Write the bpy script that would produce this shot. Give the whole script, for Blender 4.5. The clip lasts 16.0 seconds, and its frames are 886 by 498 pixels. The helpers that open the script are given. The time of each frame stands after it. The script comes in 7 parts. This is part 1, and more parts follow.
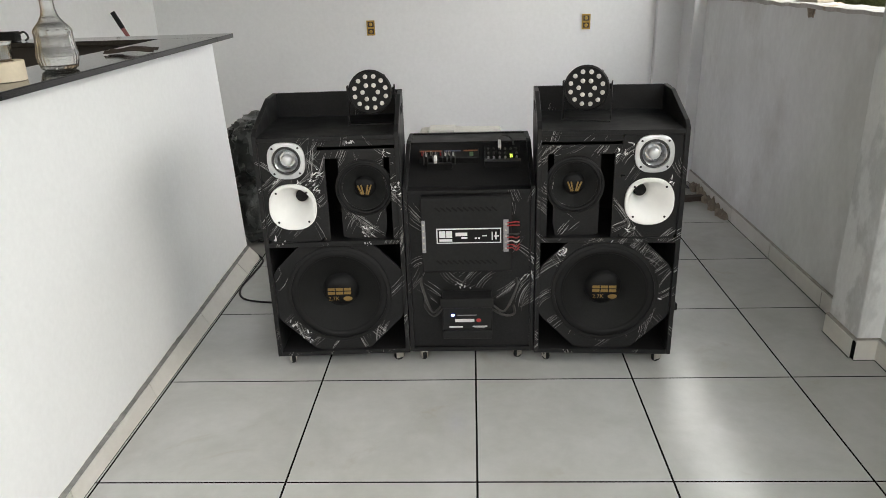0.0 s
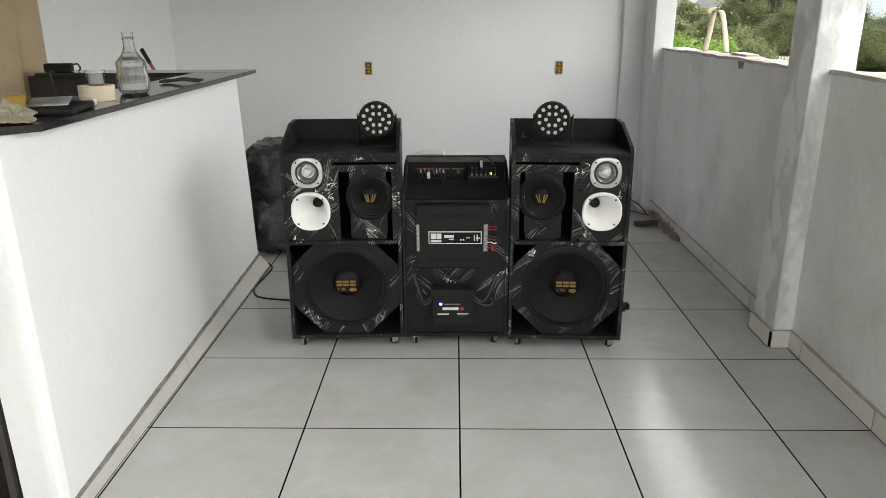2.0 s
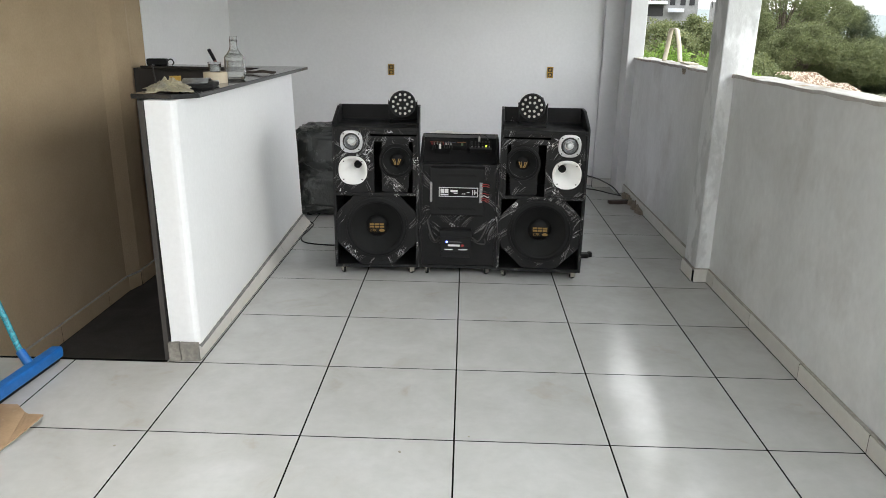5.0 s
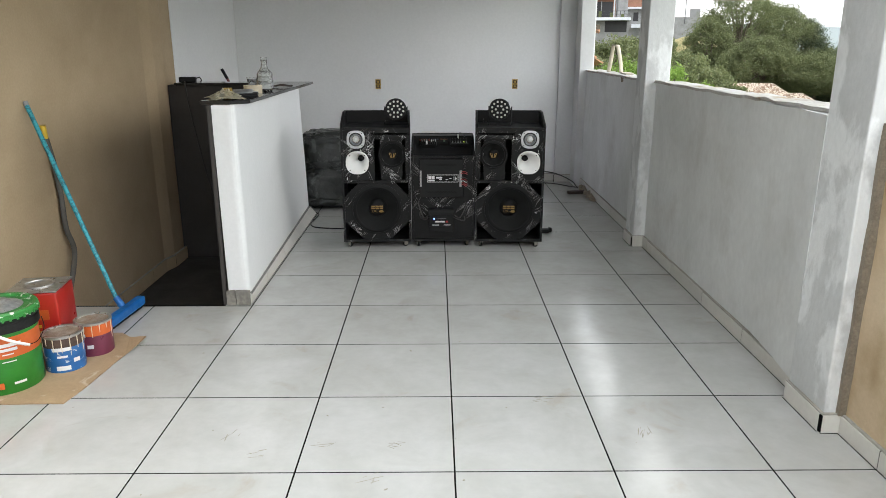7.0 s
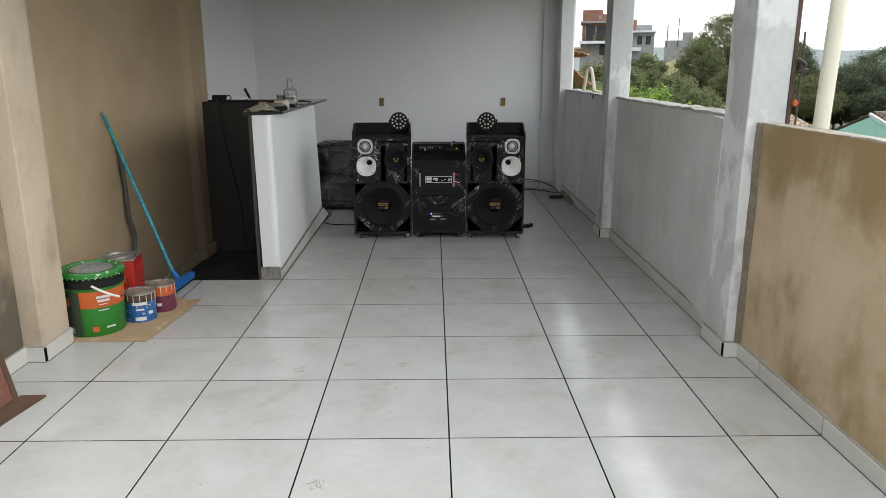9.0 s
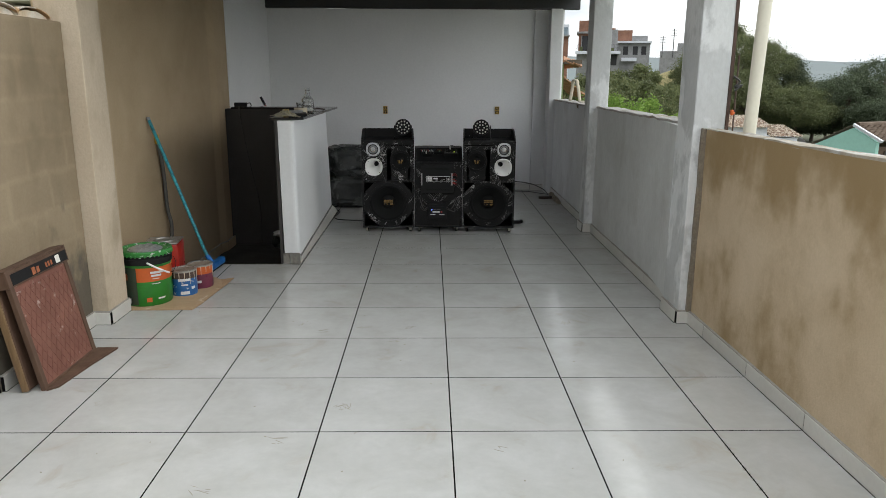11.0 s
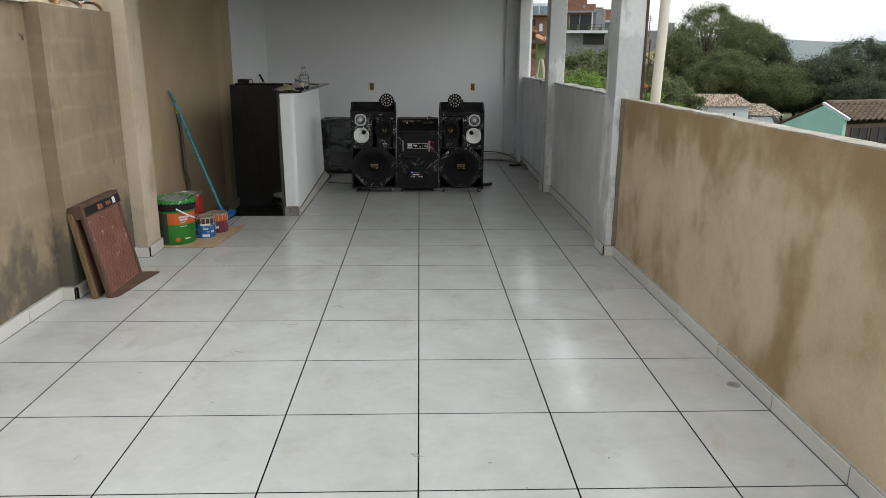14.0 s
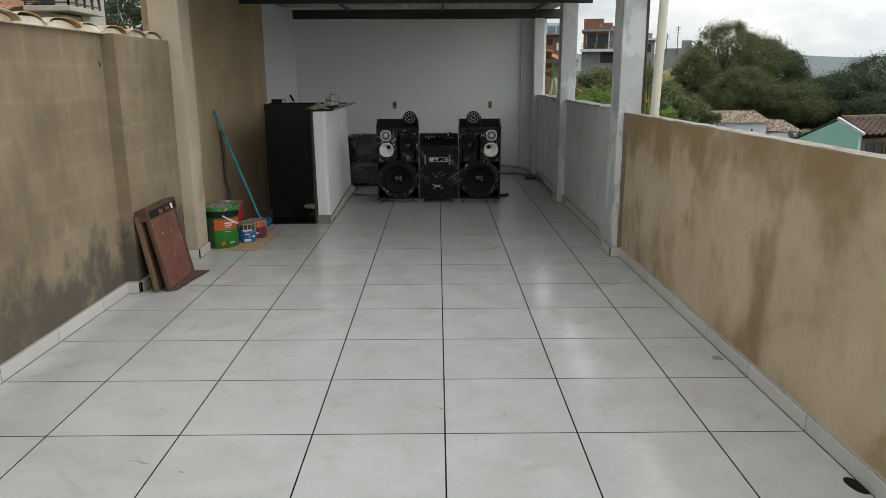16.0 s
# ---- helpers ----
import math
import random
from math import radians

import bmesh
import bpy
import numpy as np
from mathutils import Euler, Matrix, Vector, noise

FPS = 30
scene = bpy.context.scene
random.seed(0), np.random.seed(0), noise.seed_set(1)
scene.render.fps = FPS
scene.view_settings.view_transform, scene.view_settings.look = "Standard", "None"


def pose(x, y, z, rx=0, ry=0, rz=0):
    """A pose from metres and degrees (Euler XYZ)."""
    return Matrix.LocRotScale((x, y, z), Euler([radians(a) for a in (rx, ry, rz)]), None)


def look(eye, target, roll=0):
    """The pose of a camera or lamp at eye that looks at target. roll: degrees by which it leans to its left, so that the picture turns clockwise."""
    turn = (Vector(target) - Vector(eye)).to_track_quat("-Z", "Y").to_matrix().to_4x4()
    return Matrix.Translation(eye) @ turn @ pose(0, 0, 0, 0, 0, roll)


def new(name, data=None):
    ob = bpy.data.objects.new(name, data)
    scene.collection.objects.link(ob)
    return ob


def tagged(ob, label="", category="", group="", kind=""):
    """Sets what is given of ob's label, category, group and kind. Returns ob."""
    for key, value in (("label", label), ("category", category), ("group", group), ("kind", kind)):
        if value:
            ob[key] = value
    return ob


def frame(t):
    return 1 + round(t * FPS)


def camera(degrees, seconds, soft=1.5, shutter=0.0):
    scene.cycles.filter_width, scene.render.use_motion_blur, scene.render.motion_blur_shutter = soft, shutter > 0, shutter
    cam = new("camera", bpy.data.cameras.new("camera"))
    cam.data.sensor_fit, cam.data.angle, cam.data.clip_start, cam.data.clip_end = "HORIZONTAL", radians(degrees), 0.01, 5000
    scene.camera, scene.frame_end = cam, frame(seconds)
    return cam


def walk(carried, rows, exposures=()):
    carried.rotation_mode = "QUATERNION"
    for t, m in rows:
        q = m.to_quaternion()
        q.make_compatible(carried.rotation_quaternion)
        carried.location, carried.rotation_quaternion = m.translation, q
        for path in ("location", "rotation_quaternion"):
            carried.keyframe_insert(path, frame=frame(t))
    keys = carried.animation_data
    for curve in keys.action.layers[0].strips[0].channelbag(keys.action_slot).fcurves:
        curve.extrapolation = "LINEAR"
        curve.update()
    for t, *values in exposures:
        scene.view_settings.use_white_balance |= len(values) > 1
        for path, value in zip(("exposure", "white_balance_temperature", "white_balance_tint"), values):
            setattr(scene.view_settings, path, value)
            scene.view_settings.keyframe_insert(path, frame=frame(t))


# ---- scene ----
cam = camera(63.4, 16.0, soft=0.65)
PATH = [
    (0, (0.003, -0.015, 1.398), (-0.085, 1.85, 0.682), -1.9),
    (0.5, (-0.017, -0.112, 1.431), (-0.086, 1.774, 0.768), -0.9),
    (1, (-0.07, -0.245, 1.426), (-0.027, 1.647, 0.78), -0.7),
    (1.5, (-0.075, -0.389, 1.43), (-0.042, 1.51, 0.804), -0.4),
    (2, (-0.018, -0.588, 1.428), (-0.051, 1.316, 0.817), -0.3),
    (2.5, (-0.008, -0.77, 1.445), (-0.034, 1.135, 0.837), 0.0),
    (3, (-0.08, -0.92, 1.449), (-0.064, 0.984, 0.838), -0.1),
    (3.5, (-0.047, -1.091, 1.453), (-0.052, 0.826, 0.884), 0.3),
    (4, (0.026, -1.313, 1.405), (-0.009, 0.605, 0.836), 1.3),
    (4.2, (0.021, -1.386, 1.418), (-0.037, 0.523, 0.823), 0.9),
    (6.3, (0.004, -2.447, 1.461), (-0.01, -0.517, 0.935), 0.1),
    (6.5, (-0.019, -2.553, 1.452), (-0.017, -0.618, 0.947), -0.6),
    (7, (-0.063, -2.813, 1.461), (-0.045, -0.889, 0.916), -0.0),
    (7.5, (-0.02, -3.071, 1.442), (-0.008, -1.142, 0.914), -0.4),
    (8, (-0.021, -3.303, 1.468), (-0.037, -1.365, 0.974), 0.5),
    (8.5, (-0.049, -3.529, 1.463), (-0.04, -1.592, 0.963), -0.7),
    (8.7, (-0.053, -3.633, 1.452), (-0.029, -1.694, 0.961), -0.2),
    (10.8, (-0.1, -4.452, 1.488), (-0.073, -2.511, 1.009), 0.2),
    (11, (-0.092, -4.535, 1.484), (-0.057, -2.59, 1.019), 0.3),
    (11.5, (-0.011, -4.744, 1.475), (-0.014, -2.798, 1.016), -0.4),
    (12, (-0.011, -4.938, 1.484), (-0.049, -3.003, 0.979), -0.4),
    (12.5, (-0.058, -5.147, 1.471), (-0.05, -3.217, 0.946), -2.0),
    (13, (-0.073, -5.317, 1.479), (0.004, -3.385, 0.968), -0.6),
    (13.5, (-0.026, -5.506, 1.48), (0.016, -3.573, 0.971), -0.6),
    (14, (0.006, -5.661, 1.491), (0.071, -3.73, 0.973), 0.4),
    (14.5, (-0.03, -5.801, 1.512), (0.075, -3.856, 1.061), -0.0),
    (15, (-0.068, -5.984, 1.506), (0.015, -4.035, 1.064), -0.3),
    (15.5, (-0.058, -6.108, 1.508), (-0.008, -4.157, 1.069), 0.3),
    (16, (-0.025, -6.235, 1.494), (-0.012, -4.29, 1.026), -0.2),
]
walk(cam, [(t, look(eye, target, roll)) for t, eye, target, roll in PATH],
     exposures=[(0.0, 1.52, 6800, 9), (1.5, 1.45, 6780, 8.5), (2.5, 1.39, 6760, 8), (3.5, 1.38, 6700, 8.5), (4.2, 1.37, 6600, 8.5), (6.3, 1.31, 6450, 8.5), (7.0, 1.13, 6450, 8), (8.0, 0.83, 6450, 8.5), (8.7, 0.65, 6450, 8.5), (10.8, 0.25, 6450, 8), (12.5, 0.14, 6480, 8), (13.5, 0.14, 6480, 8), (14.5, -0.03, 6480, 8), (16.0, -0.24, 6480, 8)])

# ---- world, sun and exposure ----
SUN_EL, SUN_AZ = 36.0, 105.0
world = bpy.data.worlds.new("sky")
scene.world = world
world.use_nodes = True
wn, wl = world.node_tree.nodes, world.node_tree.links
wn.clear()
w_out = wn.new("ShaderNodeOutputWorld")
w_bg = wn.new("ShaderNodeBackground")
w_sky = wn.new("ShaderNodeTexSky")
w_sky.sky_type, w_sky.sun_disc = "NISHITA", False
w_sky.sun_elevation, w_sky.sun_rotation = radians(SUN_EL), radians(SUN_AZ)
w_sky.air_density, w_sky.dust_density = 1.0, 3.0
w_co = wn.new("ShaderNodeTexCoord")
w_map = wn.new("ShaderNodeMapping")
w_map.inputs["Scale"].default_value = (1.0, 1.0, 2.3)
w_noise = wn.new("ShaderNodeTexNoise")
w_noise.inputs["Scale"].default_value, w_noise.inputs["Detail"].default_value = 4.2, 5.0
w_noise.inputs["Roughness"].default_value = 0.55
w_ramp = wn.new("ShaderNodeValToRGB")
w_ramp.color_ramp.elements[0].position, w_ramp.color_ramp.elements[0].color = 0.40, (8.2, 8.6, 9.1, 1)
w_ramp.color_ramp.elements[1].position, w_ramp.color_ramp.elements[1].color = 0.60, (12.4, 12.4, 12.2, 1)
w_mix = wn.new("ShaderNodeMix")
w_mix.data_type = "RGBA"
w_mix.inputs[0].default_value = 0.88
wl.new(w_co.outputs["Generated"], w_map.inputs["Vector"])
wl.new(w_map.outputs["Vector"], w_noise.inputs["Vector"])
wl.new(w_noise.outputs["Fac"], w_ramp.inputs["Fac"])
wl.new(w_sky.outputs["Color"], w_mix.inputs[6])
wl.new(w_ramp.outputs["Color"], w_mix.inputs[7])
# an overcast sky is darker towards the horizon than overhead
w_sep = wn.new("ShaderNodeSeparateXYZ")
wl.new(w_co.outputs["Generated"], w_sep.inputs[0])
w_grad = wn.new("ShaderNodeMapRange")
w_grad.inputs[1].default_value, w_grad.inputs[2].default_value = 0.0, 0.85
w_grad.inputs[3].default_value, w_grad.inputs[4].default_value = 0.70, 1.42
wl.new(w_sep.outputs["Z"], w_grad.inputs[0])
w_scale = wn.new("ShaderNodeVectorMath")
w_scale.operation = "SCALE"
wl.new(w_mix.outputs[2], w_scale.inputs[0])
# and brighter on the side where the hidden sun stands
w_dot = wn.new("ShaderNodeVectorMath")
w_dot.operation = "DOT_PRODUCT"
w_dot.inputs[1].default_value = (math.sin(radians(93)), math.cos(radians(93)), 0.0)
wl.new(w_co.outputs["Generated"], w_dot.inputs[0])
w_side = wn.new("ShaderNodeMapRange")
w_side.inputs[1].default_value, w_side.inputs[2].default_value = -1.0, 1.0
w_side.inputs[3].default_value, w_side.inputs[4].default_value = 0.75, 2.25
wl.new(w_dot.outputs["Value"], w_side.inputs[0])
w_mul = wn.new("ShaderNodeMath")
w_mul.operation = "MULTIPLY"
wl.new(w_grad.outputs[0], w_mul.inputs[0])
wl.new(w_side.outputs[0], w_mul.inputs[1])
wl.new(w_mul.outputs[0], w_scale.inputs["Scale"])
wl.new(w_scale.outputs["Vector"], w_bg.inputs["Color"])
w_bg.inputs["Strength"].default_value = 0.083
wl.new(w_bg.outputs["Background"], w_out.inputs["Surface"])

sun_data = bpy.data.lights.new("sun", "SUN")
sun_data.energy, sun_data.angle, sun_data.color = 0.2, radians(40), (1.0, 0.98, 0.95)
sun = new("sun", sun_data)
az, el = radians(SUN_AZ), radians(SUN_EL)
sun.matrix_world = look((math.sin(az) * math.cos(el) * 30, math.cos(az) * math.cos(el) * 30, math.sin(el) * 30), (0, 0, 0))


# ---- materials ----
def rgba(c):
    return (c[0], c[1], c[2], 1.0)


def surface(name, base, vary=None, scale=3.0, amount=0.5, fine=60.0, fine_amount=0.12, rough=0.6, rough_vary=0.1,
            metal=0.0, bump=0.0, bump_scale=80.0, stretch=(1, 1, 1), stain=None, stain_scale=1.0, stain_at=(0.55, 0.75),
            per_object=0.0, coat=0.0, local=False, stain_form=(5.0, 0.8), blocks=None):
    """A procedural surface: base colour with coarse patches, fine grain, optional stains, uneven gloss and relief."""
    m = bpy.data.materials.new(name)
    m.use_nodes = True
    n, l = m.node_tree.nodes, m.node_tree.links
    b = n["Principled BSDF"]
    co = n.new("ShaderNodeTexCoord")
    mp = n.new("ShaderNodeMapping")
    mp.inputs["Scale"].default_value = stretch
    if local:
        l.new(co.outputs["Object"], mp.inputs["Vector"])
    else:
        geo = n.new("ShaderNodeNewGeometry")
        l.new(geo.outputs["Position"], mp.inputs["Vector"])
    vec = mp.outputs["Vector"]

    def noise_tex(s, detail=5.0, r=0.55, distortion=0.0):
        t = n.new("ShaderNodeTexNoise")
        t.inputs["Scale"].default_value, t.inputs["Detail"].default_value = s, detail
        t.inputs["Roughness"].default_value, t.inputs["Distortion"].default_value = r, distortion
        l.new(vec, t.inputs["Vector"])
        return t.outputs["Fac"]

    def span(v, lo, hi, a, z):
        r = n.new("ShaderNodeMapRange")
        r.inputs[1].default_value, r.inputs[2].default_value, r.inputs[3].default_value, r.inputs[4].default_value = lo, hi, a, z
        l.new(v, r.inputs[0])
        return r.outputs[0]

    def mix(fac, a, c):
        x = n.new("ShaderNodeMix")
        x.data_type = "RGBA"
        l.new(fac, x.inputs[0])
        for s, v in ((6, a), (7, c)):
            if isinstance(v, tuple):
                x.inputs[s].default_value = rgba(v)
            else:
                l.new(v, x.inputs[s])
        return x.outputs[2]

    vary = vary or tuple(c * 0.8 for c in base)
    coarse = noise_tex(scale, 6.0, 0.6, 0.4)
    col = mix(span(coarse, 0.35, 0.65, 0.0, amount), tuple(base), tuple(vary))
    if stain:
        col = mix(span(noise_tex(stain_scale, stain_form[0], 0.6, stain_form[1]), stain_at[0], stain_at[1], 0.0, 1.0), col, tuple(stain))
    if blocks:
        # the courses of the blockwork show faintly through the thin render
        warp = n.new("ShaderNodeTexNoise")
        warp.inputs["Scale"].default_value = 5.0
        l.new(vec, warp.inputs["Vector"])
        add = n.new("ShaderNodeVectorMath")
        add.operation = "MULTIPLY_ADD"
        add.inputs[1].default_value = (0.06, 0.06, 0.06)
        l.new(warp.outputs["Color"], add.inputs[0])
        geo_v = n.new("ShaderNodeNewGeometry")
        sep = n.new("ShaderNodeSeparateXYZ")
        l.new(geo_v.outputs["Position"], sep.inputs[0])
        com = n.new("ShaderNodeCombineXYZ")
        l.new(sep.outputs["Y"], com.inputs["X"])
        l.new(sep.outputs["Z"], com.inputs["Y"])
        l.new(com.outputs[0], add.inputs[2])
        bt = n.new("ShaderNodeTexBrick")
        bt.inputs["Scale"].default_value = 1.0
        bt.inputs["Brick Width"].default_value, bt.inputs["Row Height"].default_value = 0.40, 0.20
        bt.inputs["Mortar Size"].default_value, bt.inputs["Mortar Smooth"].default_value = 0.03, 1.0
        bt.inputs["Color1"].default_value, bt.inputs["Color2"].default_value = (0.55, 0.55, 0.55, 1), (0.0, 0.0, 0.0, 1)
        bt.inputs["Mortar"].default_value = (1, 1, 1, 1)
        l.new(add.outputs[0], bt.inputs["Vector"])
        tone = n.new("ShaderNodeHueSaturation")
        l.new(col, tone.inputs["Color"])
        l.new(span(bt.outputs["Color"], 0.0, 1.0, 1.0 - blocks, 1.0 + blocks), tone.inputs["Value"])
        col = tone.outputs["Color"]
    grain = noise_tex(fine, 4.0, 0.6)
    hsv = n.new("ShaderNodeHueSaturation")
    l.new(col, hsv.inputs["Color"])
    val = span(grain, 0.25, 0.75, 1.0 - fine_amount, 1.0 + fine_amount)
    if per_object:
        info = n.new("ShaderNodeObjectInfo")
        mul = n.new("ShaderNodeMath")
        mul.operation = "MULTIPLY"
        l.new(val, mul.inputs[0])
        l.new(span(info.outputs["Random"], 0.0, 1.0, 1.0 - per_object, 1.0 + per_object), mul.inputs[1])
        val = mul.outputs[0]
    l.new(val, hsv.inputs["Value"])
    l.new(hsv.outputs["Color"], b.inputs["Base Color"])
    l.new(span(coarse, 0.3, 0.7, max(0.02, rough - rough_vary), min(1.0, rough + rough_vary)), b.inputs["Roughness"])
    b.inputs["Metallic"].default_value = metal
    b.inputs["Coat Weight"].default_value = coat
    if bump:
        bp = n.new("ShaderNodeBump")
        bp.inputs["Strength"].default_value, bp.inputs["Distance"].default_value = bump, 0.01
        l.new(noise_tex(bump_scale, 6.0, 0.65), bp.inputs["Height"])
        l.new(bp.outputs["Normal"], b.inputs["Normal"])
    return m


def damp_render(name, base, vary, damp, seep_top, seep, patch, gain=0.20, bump=0.3, blocks=0.0, foot=None):
    """Bare cement render: soft pale patches, damp that has soaked in below the capping, a dirty foot where given."""
    m = surface(name, base, vary, 2.2, 0.8, 70, 0.05, 0.9, 0.05, bump=bump, bump_scale=90, blocks=blocks)
    n, l = m.node_tree.nodes, m.node_tree.links
    b = n["Principled BSDF"]
    dry = b.inputs["Base Color"].links[0].from_socket
    geo = n.new("ShaderNodeNewGeometry")
    sep = n.new("ShaderNodeSeparateXYZ")
    l.new(geo.outputs["Position"], sep.inputs[0])

    def noise_at(scale, detail, squeeze):
        mp = n.new("ShaderNodeMapping")
        mp.inputs["Scale"].default_value = (1, 1, squeeze)
        l.new(geo.outputs["Position"], mp.inputs["Vector"])
        t = n.new("ShaderNodeTexNoise")
        t.inputs["Scale"].default_value, t.inputs["Detail"].default_value, t.inputs["Roughness"].default_value = scale, detail, 0.6
        l.new(mp.outputs["Vector"], t.inputs["Vector"])
        return t.outputs["Fac"]

    def span(v, lo, hi, a, z):
        r = n.new("ShaderNodeMapRange")
        r.interpolation_type = "SMOOTHSTEP"
        r.inputs[1].default_value, r.inputs[2].default_value, r.inputs[3].default_value, r.inputs[4].default_value = lo, hi, a, z
        l.new(v, r.inputs[0])
        return r.outputs[0]

    def added(p, q):
        x = n.new("ShaderNodeMath")
        l.new(p, x.inputs[0])
        l.new(q, x.inputs[1])
        return x.outputs[0]

    def tinted(fac, under, colour):
        x = n.new("ShaderNodeMix")
        x.data_type = "RGBA"
        l.new(fac, x.inputs[0])
        l.new(under, x.inputs[6])
        x.inputs[7].default_value = rgba(colour)
        return x.outputs[2]

    soaked = added(noise_at(patch, 6.0, 0.85), span(sep.outputs["Z"], seep_top - seep, seep_top, 0.0, gain))
    runs = added(soaked, span(noise_at(3.6, 2.0, 0.4), 0.45, 0.75, -0.05, 0.09))
    col = tinted(span(runs, 0.40, 0.74, 0.0, 0.9), dry, damp)
    if foot:
        low = added(noise_at(4.5, 4.0, 0.8), span(sep.outputs["Z"], 0.0, 0.85, 0.44, 0.0))
        col = tinted(span(low, 0.62, 0.88, 0.0, 0.85), col, foot)
    l.new(col, b.inputs["Base Color"])
    return m


def glow(name, colour, strength):
    m = bpy.data.materials.new(name)
    m.use_nodes = True
    b = m.node_tree.nodes["Principled BSDF"]
    b.inputs["Base Color"].default_value = rgba(colour)
    b.inputs["Emission Color"].default_value = rgba(colour)
    b.inputs["Emission Strength"].default_value = strength
    return m


def clear_glass(name, tint=(0.93, 0.96, 0.95), rough=0.02):
    m = bpy.data.materials.new(name)
    m.use_nodes = True
    b = m.node_tree.nodes["Principled BSDF"]
    b.inputs["Base Color"].default_value = rgba(tint)
    b.inputs["Transmission Weight"].default_value = 1.0
    b.inputs["Roughness"].default_value = rough
    b.inputs["IOR"].default_value = 1.45
    return m


M_WHITE = surface("white_wall_paint", (0.83, 0.84, 0.84), (0.78, 0.79, 0.79), 1.3, 0.6, 40, 0.03, 0.62, 0.08, bump=0.06, bump_scale=22)
M_COUNTER = surface("white_counter_paint", (0.77, 0.785, 0.795), (0.73, 0.745, 0.755), 1.6, 0.5, 50, 0.03, 0.55, 0.08, bump=0.07, bump_scale=18)
M_CEMENT = surface("whitewashed_cement", (0.70, 0.715, 0.715), (0.58, 0.59, 0.585), 2.2, 0.9, 30, 0.05, 0.85, 0.06, bump=0.2, bump_scale=26,
                   stretch=(1, 1, 0.7), stain=(0.47, 0.465, 0.445), stain_scale=2.6, stain_at=(0.53, 0.82), stain_form=(8.0, 0.1))
M_COLUMN = surface("whitewashed_column_cement", (0.58, 0.595, 0.60), (0.48, 0.49, 0.49), 3.0, 0.8, 45, 0.06, 0.8, 0.06, bump=0.3, bump_scale=28,
                   stretch=(1, 1, 0.6), stain=(0.71, 0.725, 0.73), stain_scale=3.2, stain_at=(0.49, 0.55), stain_form=(6.0, 0.2))
M_JAMB = surface("greyed_white_jamb_paint", (0.66, 0.67, 0.67), (0.56, 0.57, 0.57), 2.0, 0.7, 40, 0.04, 0.7, 0.08, bump=0.1, bump_scale=22)
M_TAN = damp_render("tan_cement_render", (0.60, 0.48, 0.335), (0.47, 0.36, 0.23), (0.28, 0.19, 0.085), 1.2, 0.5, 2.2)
M_COL_TAN = surface("pale_column_render", (0.54, 0.455, 0.345), (0.44, 0.36, 0.26), 2.0, 0.6, 60, 0.06, 0.9, 0.05, bump=0.35, bump_scale=80,
                    stretch=(1, 1, 0.85), stain=(0.36, 0.29, 0.20), stain_scale=2.5, stain_at=(0.56, 0.74), stain_form=(3.0, 0.2))
M_CAP = surface("chipped_cap_mortar", (0.50, 0.50, 0.49), (0.34, 0.31, 0.265), 5, 0.8, 40, 0.12, 0.9, 0.05, bump=0.6, bump_scale=40, stain=(0.33, 0.27, 0.19), stain_scale=6, stain_at=(0.56, 0.64))
# darker copy of the tan render; the west wall's shading is in its base colour
M_TAN_SHADED = damp_render("shaded_tan_render", (0.30, 0.237, 0.155), (0.235, 0.182, 0.115), (0.17, 0.13, 0.078), 1.78, 0.3, 1.5, gain=0.02, blocks=0.08, foot=(0.085, 0.075, 0.06))
M_BROWN = surface("brown_stair_wall_render", (0.52, 0.405, 0.26), (0.41, 0.31, 0.19), 1.4, 0.7, 70, 0.06, 0.85, 0.05, bump=0.2, bump_scale=80)
M_CAP_NEAR = surface("brownish_cap_mortar", (0.42, 0.385, 0.33), (0.27, 0.235, 0.18), 7, 0.9, 40, 0.14, 0.9, 0.05, bump=0.6, bump_scale=40, stain=(0.47, 0.46, 0.44), stain_scale=5, stain_at=(0.56, 0.64))
M_ROUGH_EDGE = surface("broken_mortar", (0.27, 0.23, 0.175), (0.19, 0.16, 0.125), 14, 0.8, 90, 0.2, 0.95, 0.04, bump=1.0, bump_scale=70)
M_GROUT = surface("dark_grout", (0.009, 0.009, 0.0088), None, 9, 0.5, 60, 0.2, 0.9)
M_TILE = surface("glazed_floor_tile", (0.488, 0.492, 0.478), (0.405, 0.405, 0.38), 3.4, 0.75, 22, 0.035, 0.15, 0.05, bump=0.015, bump_scale=9,
                 stain=(0.385, 0.355, 0.30), stain_scale=3.3, stain_at=(0.61, 0.80), per_object=0.03)
M_SKIRT = surface("skirting_tile", (0.60, 0.59, 0.555), (0.55, 0.535, 0.495), 5, 0.6, 40, 0.04, 0.34, 0.03, per_object=0.06)
# near-black base colours for the stairwell walls and landing
M_DARK_WALL = surface("near_black_well_wall", (0.045, 0.041, 0.039), (0.032, 0.029, 0.027), 2, 0.6, 60, 0.1, 0.6, 0.1)
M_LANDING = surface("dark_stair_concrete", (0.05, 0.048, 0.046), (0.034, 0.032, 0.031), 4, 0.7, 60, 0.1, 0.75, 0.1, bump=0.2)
M_GRANITE = surface("polished_black_granite", (0.016, 0.016, 0.017), (0.030, 0.030, 0.031), 60, 0.9, 300, 0.5, 0.10, 0.03)
M_STEEL_DARK = surface("dark_painted_steel", (0.030, 0.032, 0.036), (0.045, 0.04, 0.036), 6, 0.6, 60, 0.15, 0.55, 0.1)
